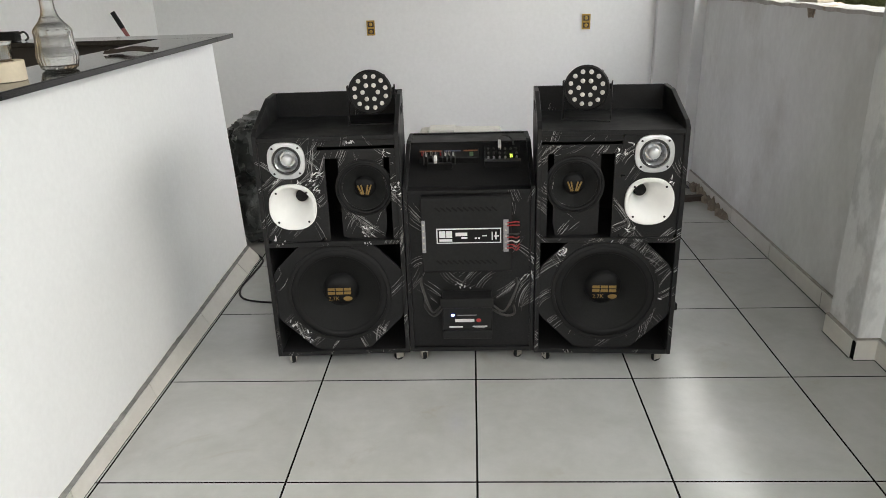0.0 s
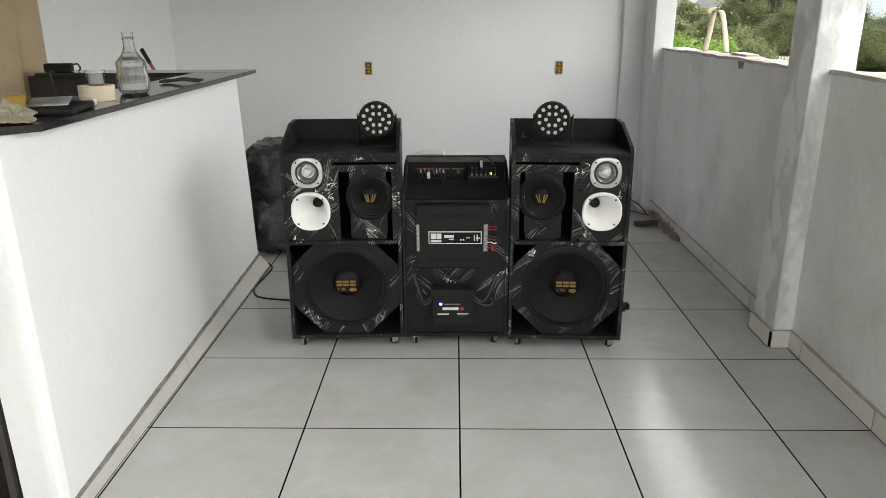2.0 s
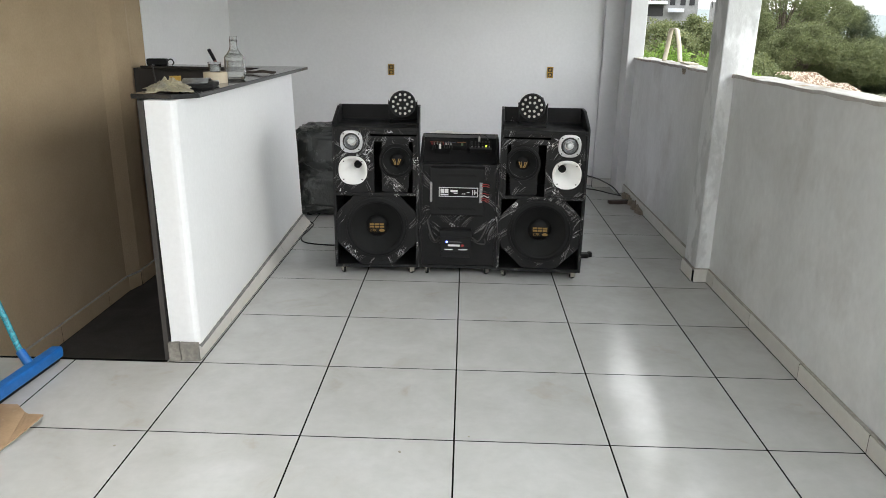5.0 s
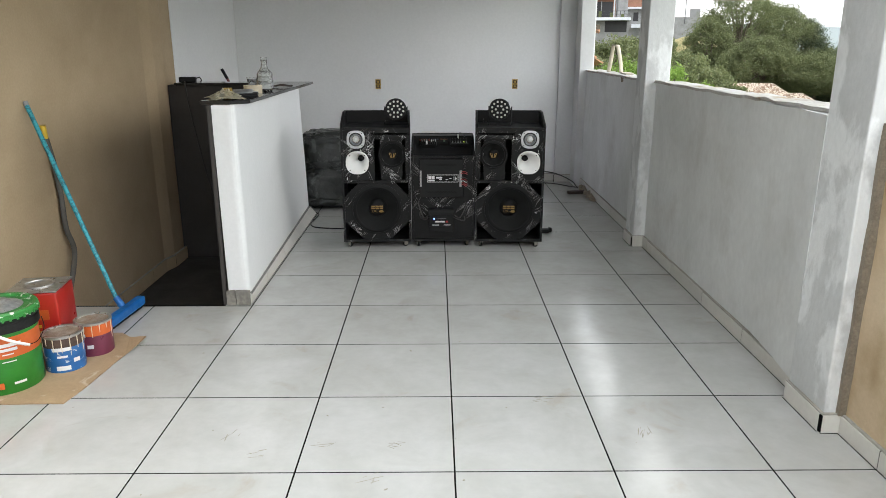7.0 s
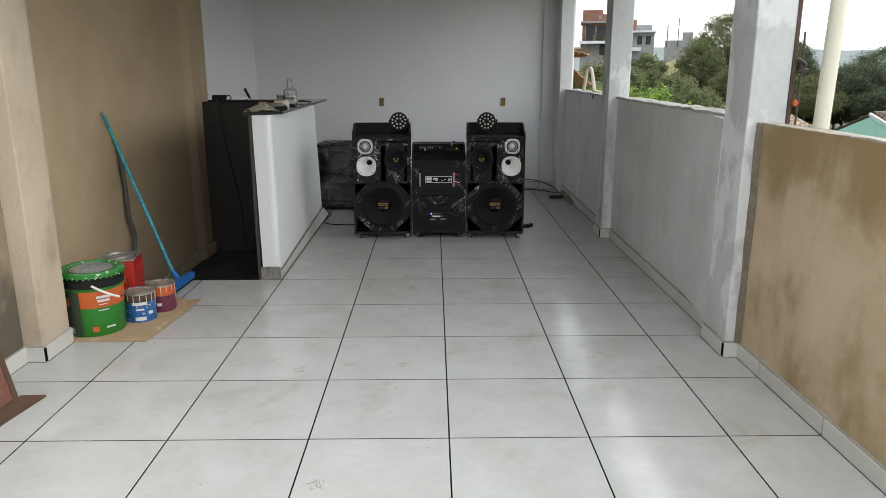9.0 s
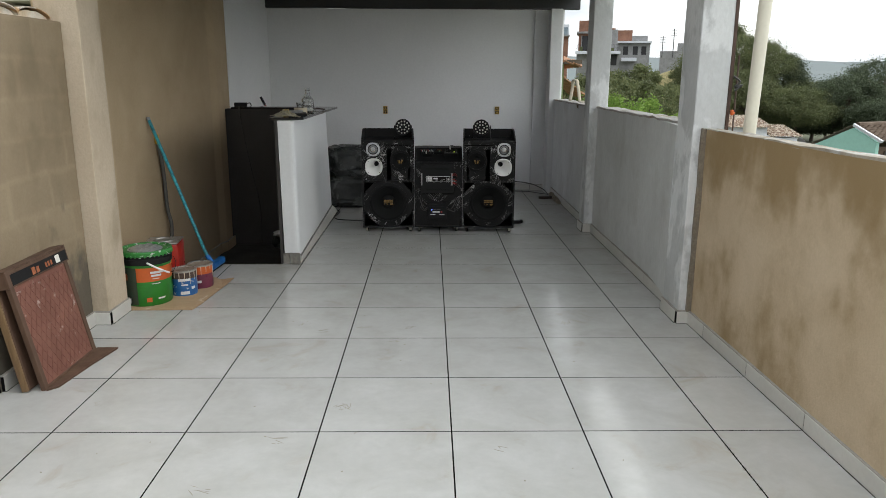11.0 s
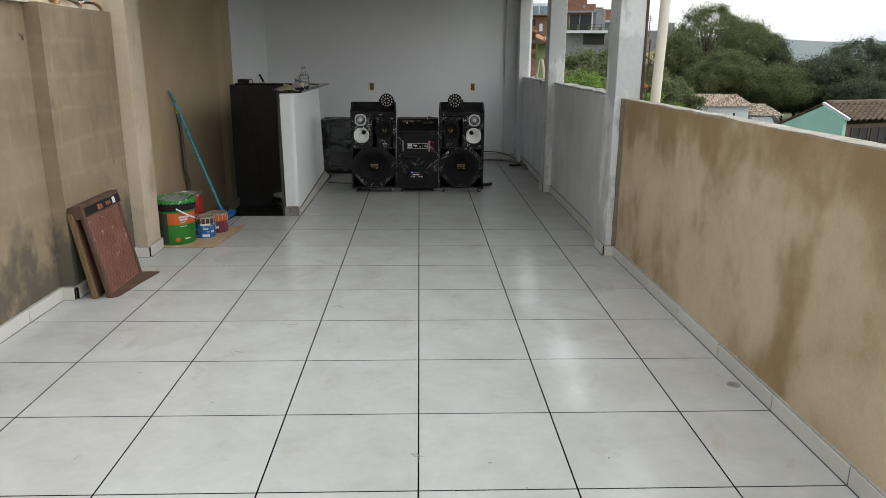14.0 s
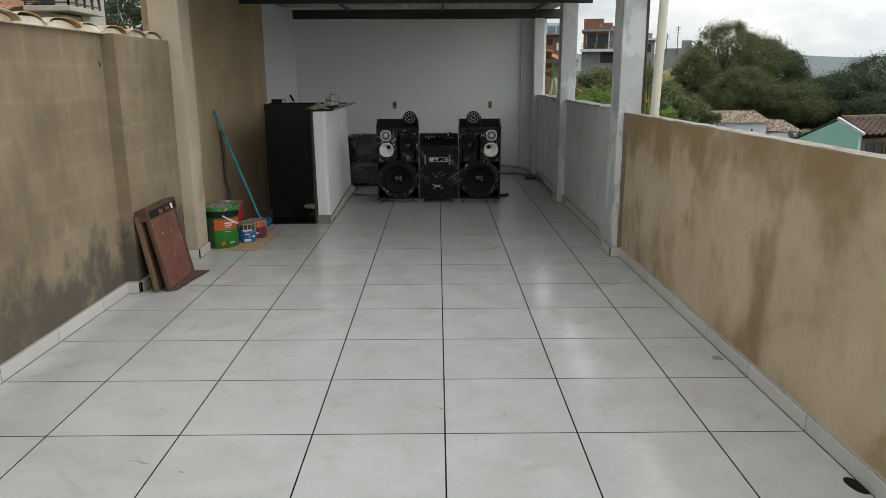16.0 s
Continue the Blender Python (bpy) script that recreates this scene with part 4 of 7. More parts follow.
    for x0, x1, z0, z1 in ((-0.108, -0.086, 0.480, 0.505), (-0.083, -0.062, 0.480, 0.505), (-0.108, -0.062, 0.466, 0.475), (-0.050, -0.008, 0.486, 0.499), (-0.030, -0.008, 0.476, 0.482),
                           (0.018, 0.026, 0.474, 0.480), (0.030, 0.037, 0.474, 0.480), (0.045, 0.062, 0.484, 0.488), (0.078, 0.082, 0.470, 0.500), (0.086, 0.104, 0.482, 0.487), (0.090, 0.096, 0.472, 0.500)):
        part("print_bar", made_box(x0, x1, -0.0345, -0.0335, z0, z1), M_PRINT, am)
    for x0, x1 in ((-0.170, -0.157), (0.120, 0.138)):
        t = part("terminal_strip", made_box(x0, x1, -0.037, -0.030, 0.425, 0.545, bevel=0.001, seg=1), M_GREYP, am, "grey metal terminal strip")
        for k in range(5):
            bm = bmesh.new()
            lathe(bm, [(0.004, 0), (0.003, 0.002), (0, 0.0022)], facing((x0 + x1) / 2, -0.0365, 0.438 + k * 0.023), 8)
            part("screw", bm, M_STEEL, t)
    for k, (z, mt) in enumerate(((0.535, M_REDWIRE), (0.524, M_REDWIRE), (0.492, M_CABLE), (0.480, M_REDWIRE), (0.466, M_WHITEWIRE), (0.452, M_REDWIRE), (0.440, M_REDWIRE))):
        bm = tube(bmesh.new(), curve_points([(0.134, -0.04, z), (0.150, -0.052, z + 0.006), (0.166, -0.03, z - 0.002 * k), (0.178, 0.0, z - 0.012)], 5), 0.0026, 6)
        part("lead", bm, mt, am, smooth=True)
    # lower amplifier
    lo = part("power_amplifier", made_box(-0.105, 0.078, -0.070, 0.012, 0.085, 0.265, bevel=0.006, seg=2), M_BLACK, rk, "small finned black amplifier with a blue lamp")
    part("fin_band", made_box(-0.110, 0.083, -0.078, -0.064, 0.226, 0.272, bevel=0.003, seg=1), M_BLACK, lo)
    part("fin_band", made_box(-0.104, 0.077, -0.078, -0.064, 0.080, 0.120, bevel=0.003, seg=1), M_BLACK, lo)
    bm = bmesh.new()
    lathe(bm, [(0.0065, 0), (0.0055, 0.003), (0, 0.004)], facing(-0.066, -0.070, 0.190), 14)
    part("lamp", bm, M_BLUE_LED, lo, "glowing blue pilot lamp")
    for x0, x1, z0, z1, mt in ((-0.050, 0.020, 0.189, 0.192, M_GREYP), (-0.058, 0.012, 0.158, 0.172, M_PRINT), (-0.080, -0.030, 0.132, 0.138, M_PRINT), (0.005, 0.058, 0.135, 0.139, M_PRINT), (0.012, 0.052, 0.129, 0.132, M_GREYP)):
        part("print_bar", made_box(x0, x1, -0.0715, -0.070, z0, z1), mt, lo)
    bm = bmesh.new()
    lathe(bm, [(0.009, 0), (0.009, 0.001), (0.005, 0.0012)], facing(0.028, -0.0705, 0.165), 18)
    part("badge", bm, M_REDWIRE, lo)
    for k, (xs, xe, ze) in enumerate(((-0.105, -0.18, 0.30), (-0.105, -0.17, 0.20), (0.078, 0.17, 0.29), (0.078, 0.16, 0.16))):
        z = 0.215 - 0.02 * (k % 2)
        bm = tube(bmesh.new(), curve_points([(xs, -0.03, z), ((xs + xe) / 2, -0.045, z - 0.02), (xe, -0.01, ze), (xe, 0.015, ze + 0.03)], 6), 0.005, 6)
        part("lead", bm, M_CABLE, lo, smooth=True)
    for ob in [am] + list(am.children_recursive):
        ob.data.transform(Matrix.Translation((0, 0, 0.040)))
    for ob in [lo] + list(lo.children_recursive):
        ob.data.transform(Matrix.Translation((0, 0, 0.138)) @ Matrix.Diagonal((1, 1, 0.85, 1)) @ Matrix.Translation((0, 0, -0.08)))
    for x, y, t in ((-0.185, 0.02, 20), (0.175, 0.03, -40), (-0.185, 0.35, 60), (0.175, 0.35, 0)):
        castor(rk, x, y, t)
    paint_strokes(rk, -W, W, 0.26, 0.74, 30, 78, (M_LAM,))
    return rk


amp_rack(pose(-0.014, 2.415, 0))


def par_light(m, label):
    """A round stage light with eighteen lenses on a small yoke."""
    pl = thing("stage_light", label, "stage light", m, "stage lights")
    cz = 0.118
    bm = bmesh.new()
    lathe(bm, [(0.0, -0.075), (0.054, -0.075), (0.071, -0.045), (0.076, -0.02), (0.079, 0.0), (0.079, 0.010), (0.076, 0.014), (0.073, 0.006), (0.0, 0.006)], facing(0, 0, cz), 40, cap=False)
    part("housing", bm, M_BLACK, pl, smooth=True)
    for count, rad, off in ((12, 0.057, 15), (6, 0.0275, 0)):
        for k in range(count):
            a = radians(off + 360 * k / count)
            bm = bmesh.new()
            lathe(bm, [(0.0083, 0.0), (0.0076, 0.004), (0.005, 0.0055), (0, 0.006)], facing(rad * math.cos(a), -0.006, cz + rad * math.sin(a)), 14)
            part("lens", bm, M_LENS, pl, smooth=True)
    bm = bmesh.new()
    for sx in (-1, 1):
        box(bm, sx * 0.085 - 0.002, sx * 0.085 + 0.002, 0.015, 0.045, 0.004, cz + 0.02)
    box(bm, -0.087, 0.087, 0.0, 0.06, 0.0, 0.004)
    part("yoke", bm, M_BLACK, pl)
    for sx in (-1, 1):
        bm = bmesh.new()
        lathe(bm, [(0.012, 0), (0.012, 0.010), (0, 0.011)], Matrix.Translation((sx * 0.077, 0.03, cz)) @ Matrix.Rotation(radians(sx * 90), 4, "Y"), 14)
        part("knob", bm, M_BLACK, pl)
    bm = made_box(-0.05, 0.05, 0.055, 0.105, 0.06, cz + 0.05, bevel=0.006)
    part("driver_box", bm, M_STEEL_DARK, pl)
    return pl


par_light(pose(-0.362, 2.58, 0.892, 0, 0, 3), "round black stage light with white lenses on a speaker")
par_light(pose(0.405, 2.55, 0.892, 0, 0, -14), "round black stage light turned slightly, standing on a speaker")

# a third stage light stands on the floor behind the rack, washing the wall above it
M_LIT = glow("lit_lilac_lens", (0.82, 0.74, 1.0), 75.0)
back_light = par_light(pose(0.09, 3.32, 0.0, 0, 0, 180), "small black stage light washing the rear wall with lilac")
for ob in back_light.children:
    if ob.data.materials[0] is M_LENS:
        ob.data.materials[0] = M_LIT
    ob.data.transform(Matrix.Translation((0, 0, 0.118)) @ Matrix.Rotation(radians(-38), 4, "X") @ Matrix.Translation((0, 0, -0.118)) if ob.name.split(".")[0] in ("housing", "lens", "driver_box") else Matrix())

# ---- counter ----
ct = thing("countertop", "polished black granite worktop, L-shaped, on the counter wall", "countertop")
bm = bmesh.new()
prism(bm, [(-1.365, 1.215), (-1.195, 1.205), (-1.105, 1.29), (-1.105, 3.199), (-1.365, 3.199)], 1.150, 1.170)
bmesh.ops.bevel(bm, geom=list(bm.edges), offset=0.003, segments=2, affect="EDGES")
part("front_slab", bm, M_GRANITE, ct)
part("rear_slab", made_box(-2.2, -1.105, 3.2, 3.43, 1.150, 1.170, bevel=0.003), M_GRANITE, ct)

CT = 1.171
M_MAROON = surface("reddish_plastic_sleeve", (0.30, 0.10, 0.10), (0.24, 0.075, 0.075), 20, 0.5, 80, 0.08, 0.45)
M_PAPER = surface("crumpled_white_paper", (0.88, 0.88, 0.87), (0.78, 0.78, 0.77), 30, 0.5, 80, 0.04, 0.7)
# cut glass decanter
dc = thing("decanter", "clear cut-glass decanter standing on the granite worktop", "decanter", pose(-1.203, 2.10, CT) @ Matrix.Diagonal((0.84, 0.84, 0.75, 1)))
bm = bmesh.new()
outer = [(0.0, 0.0), (0.050, 0.0), (0.058, 0.006), (0.066, 0.035), (0.068, 0.055), (0.062, 0.085), (0.060, 0.13), (0.062, 0.148), (0.055, 0.160), (0.040, 0.178), (0.028, 0.20), (0.023, 0.222),
         (0.022, 0.255), (0.0255, 0.258), (0.0255, 0.262), (0.022, 0.266), (0.0225, 0.284), (0.025, 0.290)]
inner = [(0.022, 0.290), (0.0195, 0.262), (0.019, 0.222), (0.024, 0.199), (0.036, 0.176), (0.052, 0.156), (0.057, 0.146), (0.056, 0.13), (0.057, 0.085), (0.062, 0.055), (0.058, 0.02), (0.0, 0.014)]
fine = []
for (r0, z0), (r1, z1) in zip(outer, outer[1:]):
    k = max(1, int(abs(z1 - z0) / 0.006))
    fine += [(r0 + (r1 - r0) * q / k, z0 + (z1 - z0) * q / k) for q in range(k)]
lathe(bm, fine + outer[-1:] + inner, None, 96, cap=False)
for v in bm.verts:
    r = math.hypot(v.co.x, v.co.y)
    if r > 0.0585 and 0.01 < v.co.z < 0.14:
        a = math.atan2(v.co.y, v.co.x)
        k = 1 + (0.03 * math.cos(14 * a + v.co.z * 190) * math.cos(14 * a - v.co.z * 190) if v.co.z < 0.07 else 0.028 * math.cos(12 * a))
        v.co.x *= k
        v.co.y *= k
part("bottle", bm, M_GLASS, dc, smooth=True)

bm = bmesh.new()
lathe(bm, [(0.0, 0.0), (0.026, 0.0), (0.028, 0.004), (0.036, 0.078), (0.0375, 0.080), (0.0355, 0.080), (0.027, 0.006), (0.0, 0.004)], None, 32, cap=False)
single("plastic_cup", bm, M_CUP, "clear disposable plastic cup on a roll of masking tape", "cup", pose(-1.235, 1.885, CT + 0.0505) @ Matrix.Diagonal((0.92, 0.92, 0.58, 1)), smooth=True)
tp = thing("masking_tape", "wide roll of cream masking tape lying on the worktop", "tape roll", pose(-1.228, 1.865, CT))
bm = bmesh.new()
lathe(bm, [(0.036, 0.0), (0.0565, 0.0), (0.0575, 0.002), (0.0575, 0.048), (0.0565, 0.05), (0.036, 0.05), (0.036, 0.0)], None, 40, cap=False)
part("roll", bm, M_TAPE, tp, smooth=True)
bm = bmesh.new()
lathe(bm, [(0.0335, 0.0005), (0.0358, 0.0005), (0.0358, 0.0495), (0.0335, 0.0495), (0.0335, 0.0005)], None, 32, cap=False)
part("core", bm, M_CARD, tp, smooth=True)

# dark tool pouch with a silver flap
pk = thing("film_packet", "dark plastic packet with a shiny silver flap on the worktop", "packet", pose(-1.20, 1.56, CT, 0, 0, 12))
bm = made_box(-0.075, 0.075, -0.11, 0.11, 0.0, 0.020, bevel=0.008)
part("packet_body", roughen(bm, 0.004, 14, 2), M_BLACK, pk, smooth=True)
bm = bmesh.new()
cols = [[bm.verts.new((x, -0.06 + 0.14 * k / 8, 0.022 + 0.018 * math.sin(math.pi * k / 8) + dz)) for k in range(9)] for x, dz in ((-0.07, 0), (0.045, 0.003))]
for k in range(8):
    bm.faces.new((cols[0][k], cols[1][k], cols[1][k + 1], cols[0][k + 1]))
fl = part("flap", bm, M_FOIL, pk, "silver foil flap", smooth=True)
fl.modifiers.new("thickness", "SOLIDIFY").thickness = 0.002
part("white_box", made_box(0.0, 0.07, 0.09, 0.16, 0.0, 0.022, bevel=0.004), M_TAPE_SIDE, pk)
rl = thing("tape_spool", "small roll of amber adhesive tape on the worktop", "tape roll", pose(-1.285, 1.50, CT + 0.027, 0, 90, 20))
bm = bmesh.new()
lathe(bm, [(0.018, -0.024), (0.027, -0.024), (0.027, 0.024), (0.018, 0.024), (0.018, -0.024)], None, 28, cap=False)
part("roll", bm, M_BRASS, rl, smooth=True)

# crumpled rag
bm = bmesh.new()
bmesh.ops.create_grid(bm, x_segments=46, y_segments=46, size=0.13)
for v in bm.verts:
    r = math.hypot(v.co.x, v.co.y) / 0.13
    p = v.co * 26
    lift = max(0.0, 1 - r * 0.85)
    v.co.z = 0.006 + lift * (0.045 + 0.030 * abs(noise.noise(p)) + 0.030 * abs(noise.noise(p * 2.6)) + 0.012 * noise.noise(p * 5.0)) + 0.008 * abs(noise.noise(p * 1.7))
    v.co.x += 0.03 * noise.noise(p * 0.8 + Vector((5, 0, 0)))
    v.co.y += 0.03 * noise.noise(p * 0.8 + Vector((0, 9, 0)))
rag = single("rag", bm, M_RAG, "crumpled paint-stained beige rag on the worktop's end", "rag", pose(-1.265, 1.37, CT - 0.002, 0, 0, 25) @ Matrix.Diagonal((0.72, 1.0, 0.8, 1)), smooth=True)
rag.modifiers.new("thickness", "SOLIDIFY").thickness = 0.003

# folded dark paper and a knife
bm = bmesh.new()
rows_p = [[bm.verts.new((-0.085 + 0.17 * i / 8, -0.04 + 0.08 * j / 4, 0.003 + max(0.0, 0.014 * math.sin(i * 0.62 - 1.2) * (1 - abs(j - 2) * 0.3)) + 0.004 * ((i * 3 + j * 5) % 3))) for j in range(5)] for i in range(9)]
for i in range(8):
    for j in range(4):
        bm.faces.new((rows_p[i][j], rows_p[i + 1][j], rows_p[i + 1][j + 1], rows_p[i][j + 1]))
pp = single("dark_wrapper", bm, M_OLDWOOD, "crumpled dark brown wrapper on the worktop", "wrapper", pose(-1.20, 2.57, CT, 0, 0, 8))
pp.modifiers.new("thickness", "SOLIDIFY").thickness = 0.002
kn = thing("broom_handle", "reddish broom handle with a black grip leaning in the corner", "broom handle")
bm = tube(bmesh.new(), [(-1.52, 4.42, 0.012), (-2.135, 4.51, 1.15)], 0.012, 12)
part("handle", bm, M_MAROON, kn, smooth=True)
bm = tube(bmesh.new(), [(-2.132, 4.5095, 1.145), (-2.183, 4.518, 1.24)], 0.0145, 12)
part("grip", bm, M_BLACK, kn, smooth=True)
ad = thing("power_adapter", "black power adapter with its lead on the worktop", "power adapter", pose(-2.115, 3.29, CT, 0, 0, 10) @ Matrix.Scale(0.78, 4))
part("adapter_body", made_box(-0.085, 0.085, -0.04, 0.04, 0.0, 0.055, bevel=0.008), M_BLACK, ad)
bm = tube(bmesh.new(), curve_points([(0.085, 0, 0.04), (0.12, 0.0, 0.05), (0.14, -0.01, 0.02), (0.13, -0.03, 0.004)], 6), 0.006, 8)
part("lead", bm, M_CABLE, ad, smooth=True)
bm = tube(bmesh.new(), curve_points([(-2.12, 3.24, 1.173), (-2.11, 3.192, 1.15), (-2.09, 3.225, 0.9), (-2.03, 3.245, 0.5), (-1.96, 3.25, 0.1), (-1.95, 3.2, -0.325)], 8), 0.006, 8)
single("hanging_lead", bm, M_CABLE, "dark lead hanging down the stairwell wall", "cable", smooth=True)

# things on the landing
bg = thing("carrier_bag", "black and white plastic bag on the stair landing", "bag", pose(-1.635, 3.04, LANDING) @ Matrix.Diagonal((1.05, 0.95, 0.50, 1)))
bm = bmesh.new()
bmesh.ops.create_icosphere(bm, subdivisions=4, radius=1.0)
for v in bm.verts:
    d = v.co.copy()
    v.co = Vector((d.x * 0.15, d.y * 0.16, 0.17 + max(d.z, -0.98) * 0.17)) + noise.noise_vector(d * 2.6) * 0.035 + noise.noise_vector(d * 7) * 0.012
    v.co.z = max(v.co.z, 0.0)
part("bag_body", bm, M_BAG, bg, smooth=True)
bm = bmesh.new()
bmesh.ops.create_icosphere(bm, subdivisions=4, radius=1.0)
for v in bm.verts:
    d = v.co.copy()
    v.co = Vector((0.02 + d.x * 0.15, -0.03 + d.y * 0.15, 0.37 + d.z * 0.055)) + noise.noise_vector(d * 3.1) * 0.02 + noise.noise_vector(d * 8) * 0.010
part("paper_sheet", bm, M_PAPER, bg, "crumpled white paper on top", smooth=True)

# ---- behind the speakers ----
def crumpled_sack(name, m, size, seed, label):
    bm = bmesh.new()
    bmesh.ops.create_icosphere(bm, subdivisions=5, radius=1.0)
    for v in bm.verts:
        d = v.co.normalized()
        q = d * 2.0 + Vector((seed, seed * 2, 0))
        k = 1 + 0.16 * noise.noise(q) + 0.09 * abs(noise.noise(q * 2.6)) + 0.09 * abs(noise.noise(Vector((q.x * 3, q.y * 3, q.z * 8)))) + 0.05 * abs(noise.noise(q * 9.0))
        e = Vector((math.copysign(abs(d.x) ** 0.55, d.x), math.copysign(abs(d.y) ** 0.7, d.y), math.copysign(abs(d.z) ** 0.6, d.z)))
        v.co = Vector((e.x * size[0] * k, e.y * size[1] * k, size[2] + e.z * size[2] * k))
        v.co.z = max(v.co.z, 0.0)
    return single(name, bm, M_BAG, label, "bin bag", m, smooth=True)


crumpled_sack("bin_bag", pose(-1.02, 3.92, 0.0), (0.33, 0.23, 0.20), 1.3, "full black bin bag on the floor behind the speaker")
crumpled_sack("bin_bag", pose(-1.02, 3.92, 0.33), (0.32, 0.22, 0.185), 4.1, "crumpled black bin bag lying on another bag")

bm = tube(bmesh.new(), curve_points([(-1.22, 3.62, 0.008), (-1.16, 3.55, 0.008), (-1.115, 3.46, 0.008), (-1.12, 3.30, 0.008), (-1.13, 3.12, 0.008), (-1.08, 3.0, 0.008), (-0.95, 2.955, 0.008), (-0.78, 2.95, 0.008), (-0.6, 2.99, 0.008), (-0.5, 2.9, 0.009), (-0.5, 2.86, 0.10)], 8), 0.005, 8)
single("power_lead", bm, M_RUBBER, "dark grey power lead looping over the tiles", "cable", smooth=True)
bm = tube(bmesh.new(), curve_points([(0.6, 4.95, 0.006), (0.9, 5.0, 0.006), (1.2, 4.97, 0.006), (1.36, 4.8, 0.006), (1.42, 4.6, 0.03)], 8), 0.006, 8)
single("floor_cable", bm, M_CABLE, "thin dark cable lying along the rear wall", "cable", smooth=True)
bm = tube(bmesh.new(), curve_points([(0.74, 5.145, 0.10), (1.0, 5.14, 0.115), (1.24, 5.08, 0.10), (1.40, 4.9, 0.05), (1.44, 4.7, 0.007)], 8), 0.006, 8)
single("wall_cable", bm, M_CABLE, "thin dark cable resting on the skirting", "cable", smooth=True)
# added box, standing in for an unidentified pale area between rack and wall
bm = made_box(-0.17, 0.17, -0.06, 0.06, 0.0, 0.785, bevel=0.012)
cb = thing("white_carton", "off-white box added for an unidentified pale area behind the amplifier rack", "carton", pose(-0.05, 3.0, 0, 0, 0, -2))
part("carton_body", roughen(bm, 0.006, 9, 3), M_TAPE_SIDE, cb)
part("flap", made_box(-0.13, -0.02, -0.064, 0.05, 0.780, 0.793, bevel=0.003, seg=1), M_TAPE_SIDE, cb)
pd = thing("plug_block", "flat black plug block lying beside the speaker", "plug block", pose(0.80, 2.83, 0, 0, 0, 8))
part("block_body", made_box(-0.06, 0.05, -0.028, 0.028, 0.0, 0.032, bevel=0.008), M_BLACK, pd)
part("block_end", made_box(0.045, 0.075, -0.02, 0.02, 0.004, 0.040, bevel=0.010), M_RUBBER, pd)
bm = made_box(-0.10, 0.12, -0.03, 0.03, 0.0, 0.03, bevel=0.004)
single("wood_offcut", roughen(bm, 0.006, 12, 2), M_OLDWOOD, "short dark offcut of wood on the floor by the parapet", "wood offcut", pose(1.375, 4.42, 0, 0, 0, 8))
bm = bmesh.new()
for k in range(26):
    a = random.uniform(4.05, 4.75)
    r = random.uniform(0.008, 0.03)
    c = Vector((EAST - random.uniform(0.005, 0.05), a, r * 0.4))
    res = bmesh.ops.create_icosphere(bm, subdivisions=1, radius=r)
    for v in res["verts"]:
        v.co = c + Vector((v.co.x, v.co.y * 1.4, max(v.co.z * random.uniform(0.6, 2.2), -r * 0.4)))
tagged(new("mortar_rubble", mesh_of(bm, "mortar_rubble", M_ROUGH_EDGE)), "brown mortar crumbs at the foot of the parapet", "rubble", kind="stuff")

for x in (-0.692, 0.792):
    ot = thing("wall_socket_box", "open yellow socket box set in the white wall", "socket box", pose(x, BACK, 1.062), "socket boxes")
    bm = bmesh.new()
    for a in ((-0.028, -0.021, -0.05, 0.05), (0.021, 0.028, -0.05, 0.05), (-0.021, 0.021, -0.05, -0.040), (-0.021, 0.021, 0.040, 0.05), (-0.021, 0.021, -0.006, 0.006)):
        box(bm, a[0], a[1], -0.010, 0.0, a[2], a[3])
    part("box_frame", bm, M_BRASS, ot)
    part("recess", made_box(-0.021, 0.021, -0.006, 0.0, -0.040, 0.040), M_OLDWOOD, ot)
    bm = bmesh.new()
    for zz in (-0.024, 0.024):
        lathe(bm, [(0.012, 0), (0.010, 0.006), (0, 0.007)], facing(0, -0.006, zz), 12)
    part("insert", bm, M_BRASS, ot)

# ---- paint corner ----
bm = bmesh.new()
pts_c = [(-2.03, -0.06), (-1.645, -0.055), (-1.62, 0.10), (-1.60, 0.34), (-1.545, 0.60), (-1.63, 0.64), (-1.72, 0.72), (-2.2, 0.72), (-2.2, -0.03)]
prism(bm, pts_c, 0.001, 0.006)
bmesh.ops.subdivide_edges(bm, edges=bm.edges, cuts=5, use_grid_fill=True)
bmesh.ops.triangulate(bm, faces=[f for f in bm.faces if len(f.verts) > 4])
for v in bm.verts:
    lift = max(0.0, v.co.x + 1.66) * max(0.0, v.co.y - 0.30)
    v.co.z += 0.9 * lift + 0.004 * max(0.0, noise.noise(v.co * 9))
single("cardboard_sheet", bm, M_CARD, "flattened brown cardboard sheet on the tiles under the paint", "cardboard")


M_DARK_PRINT = surface("dark_green_print", (0.035, 0.060, 0.035), (0.06, 0.05, 0.035), 25, 0.5, 60, 0.1, 0.8)


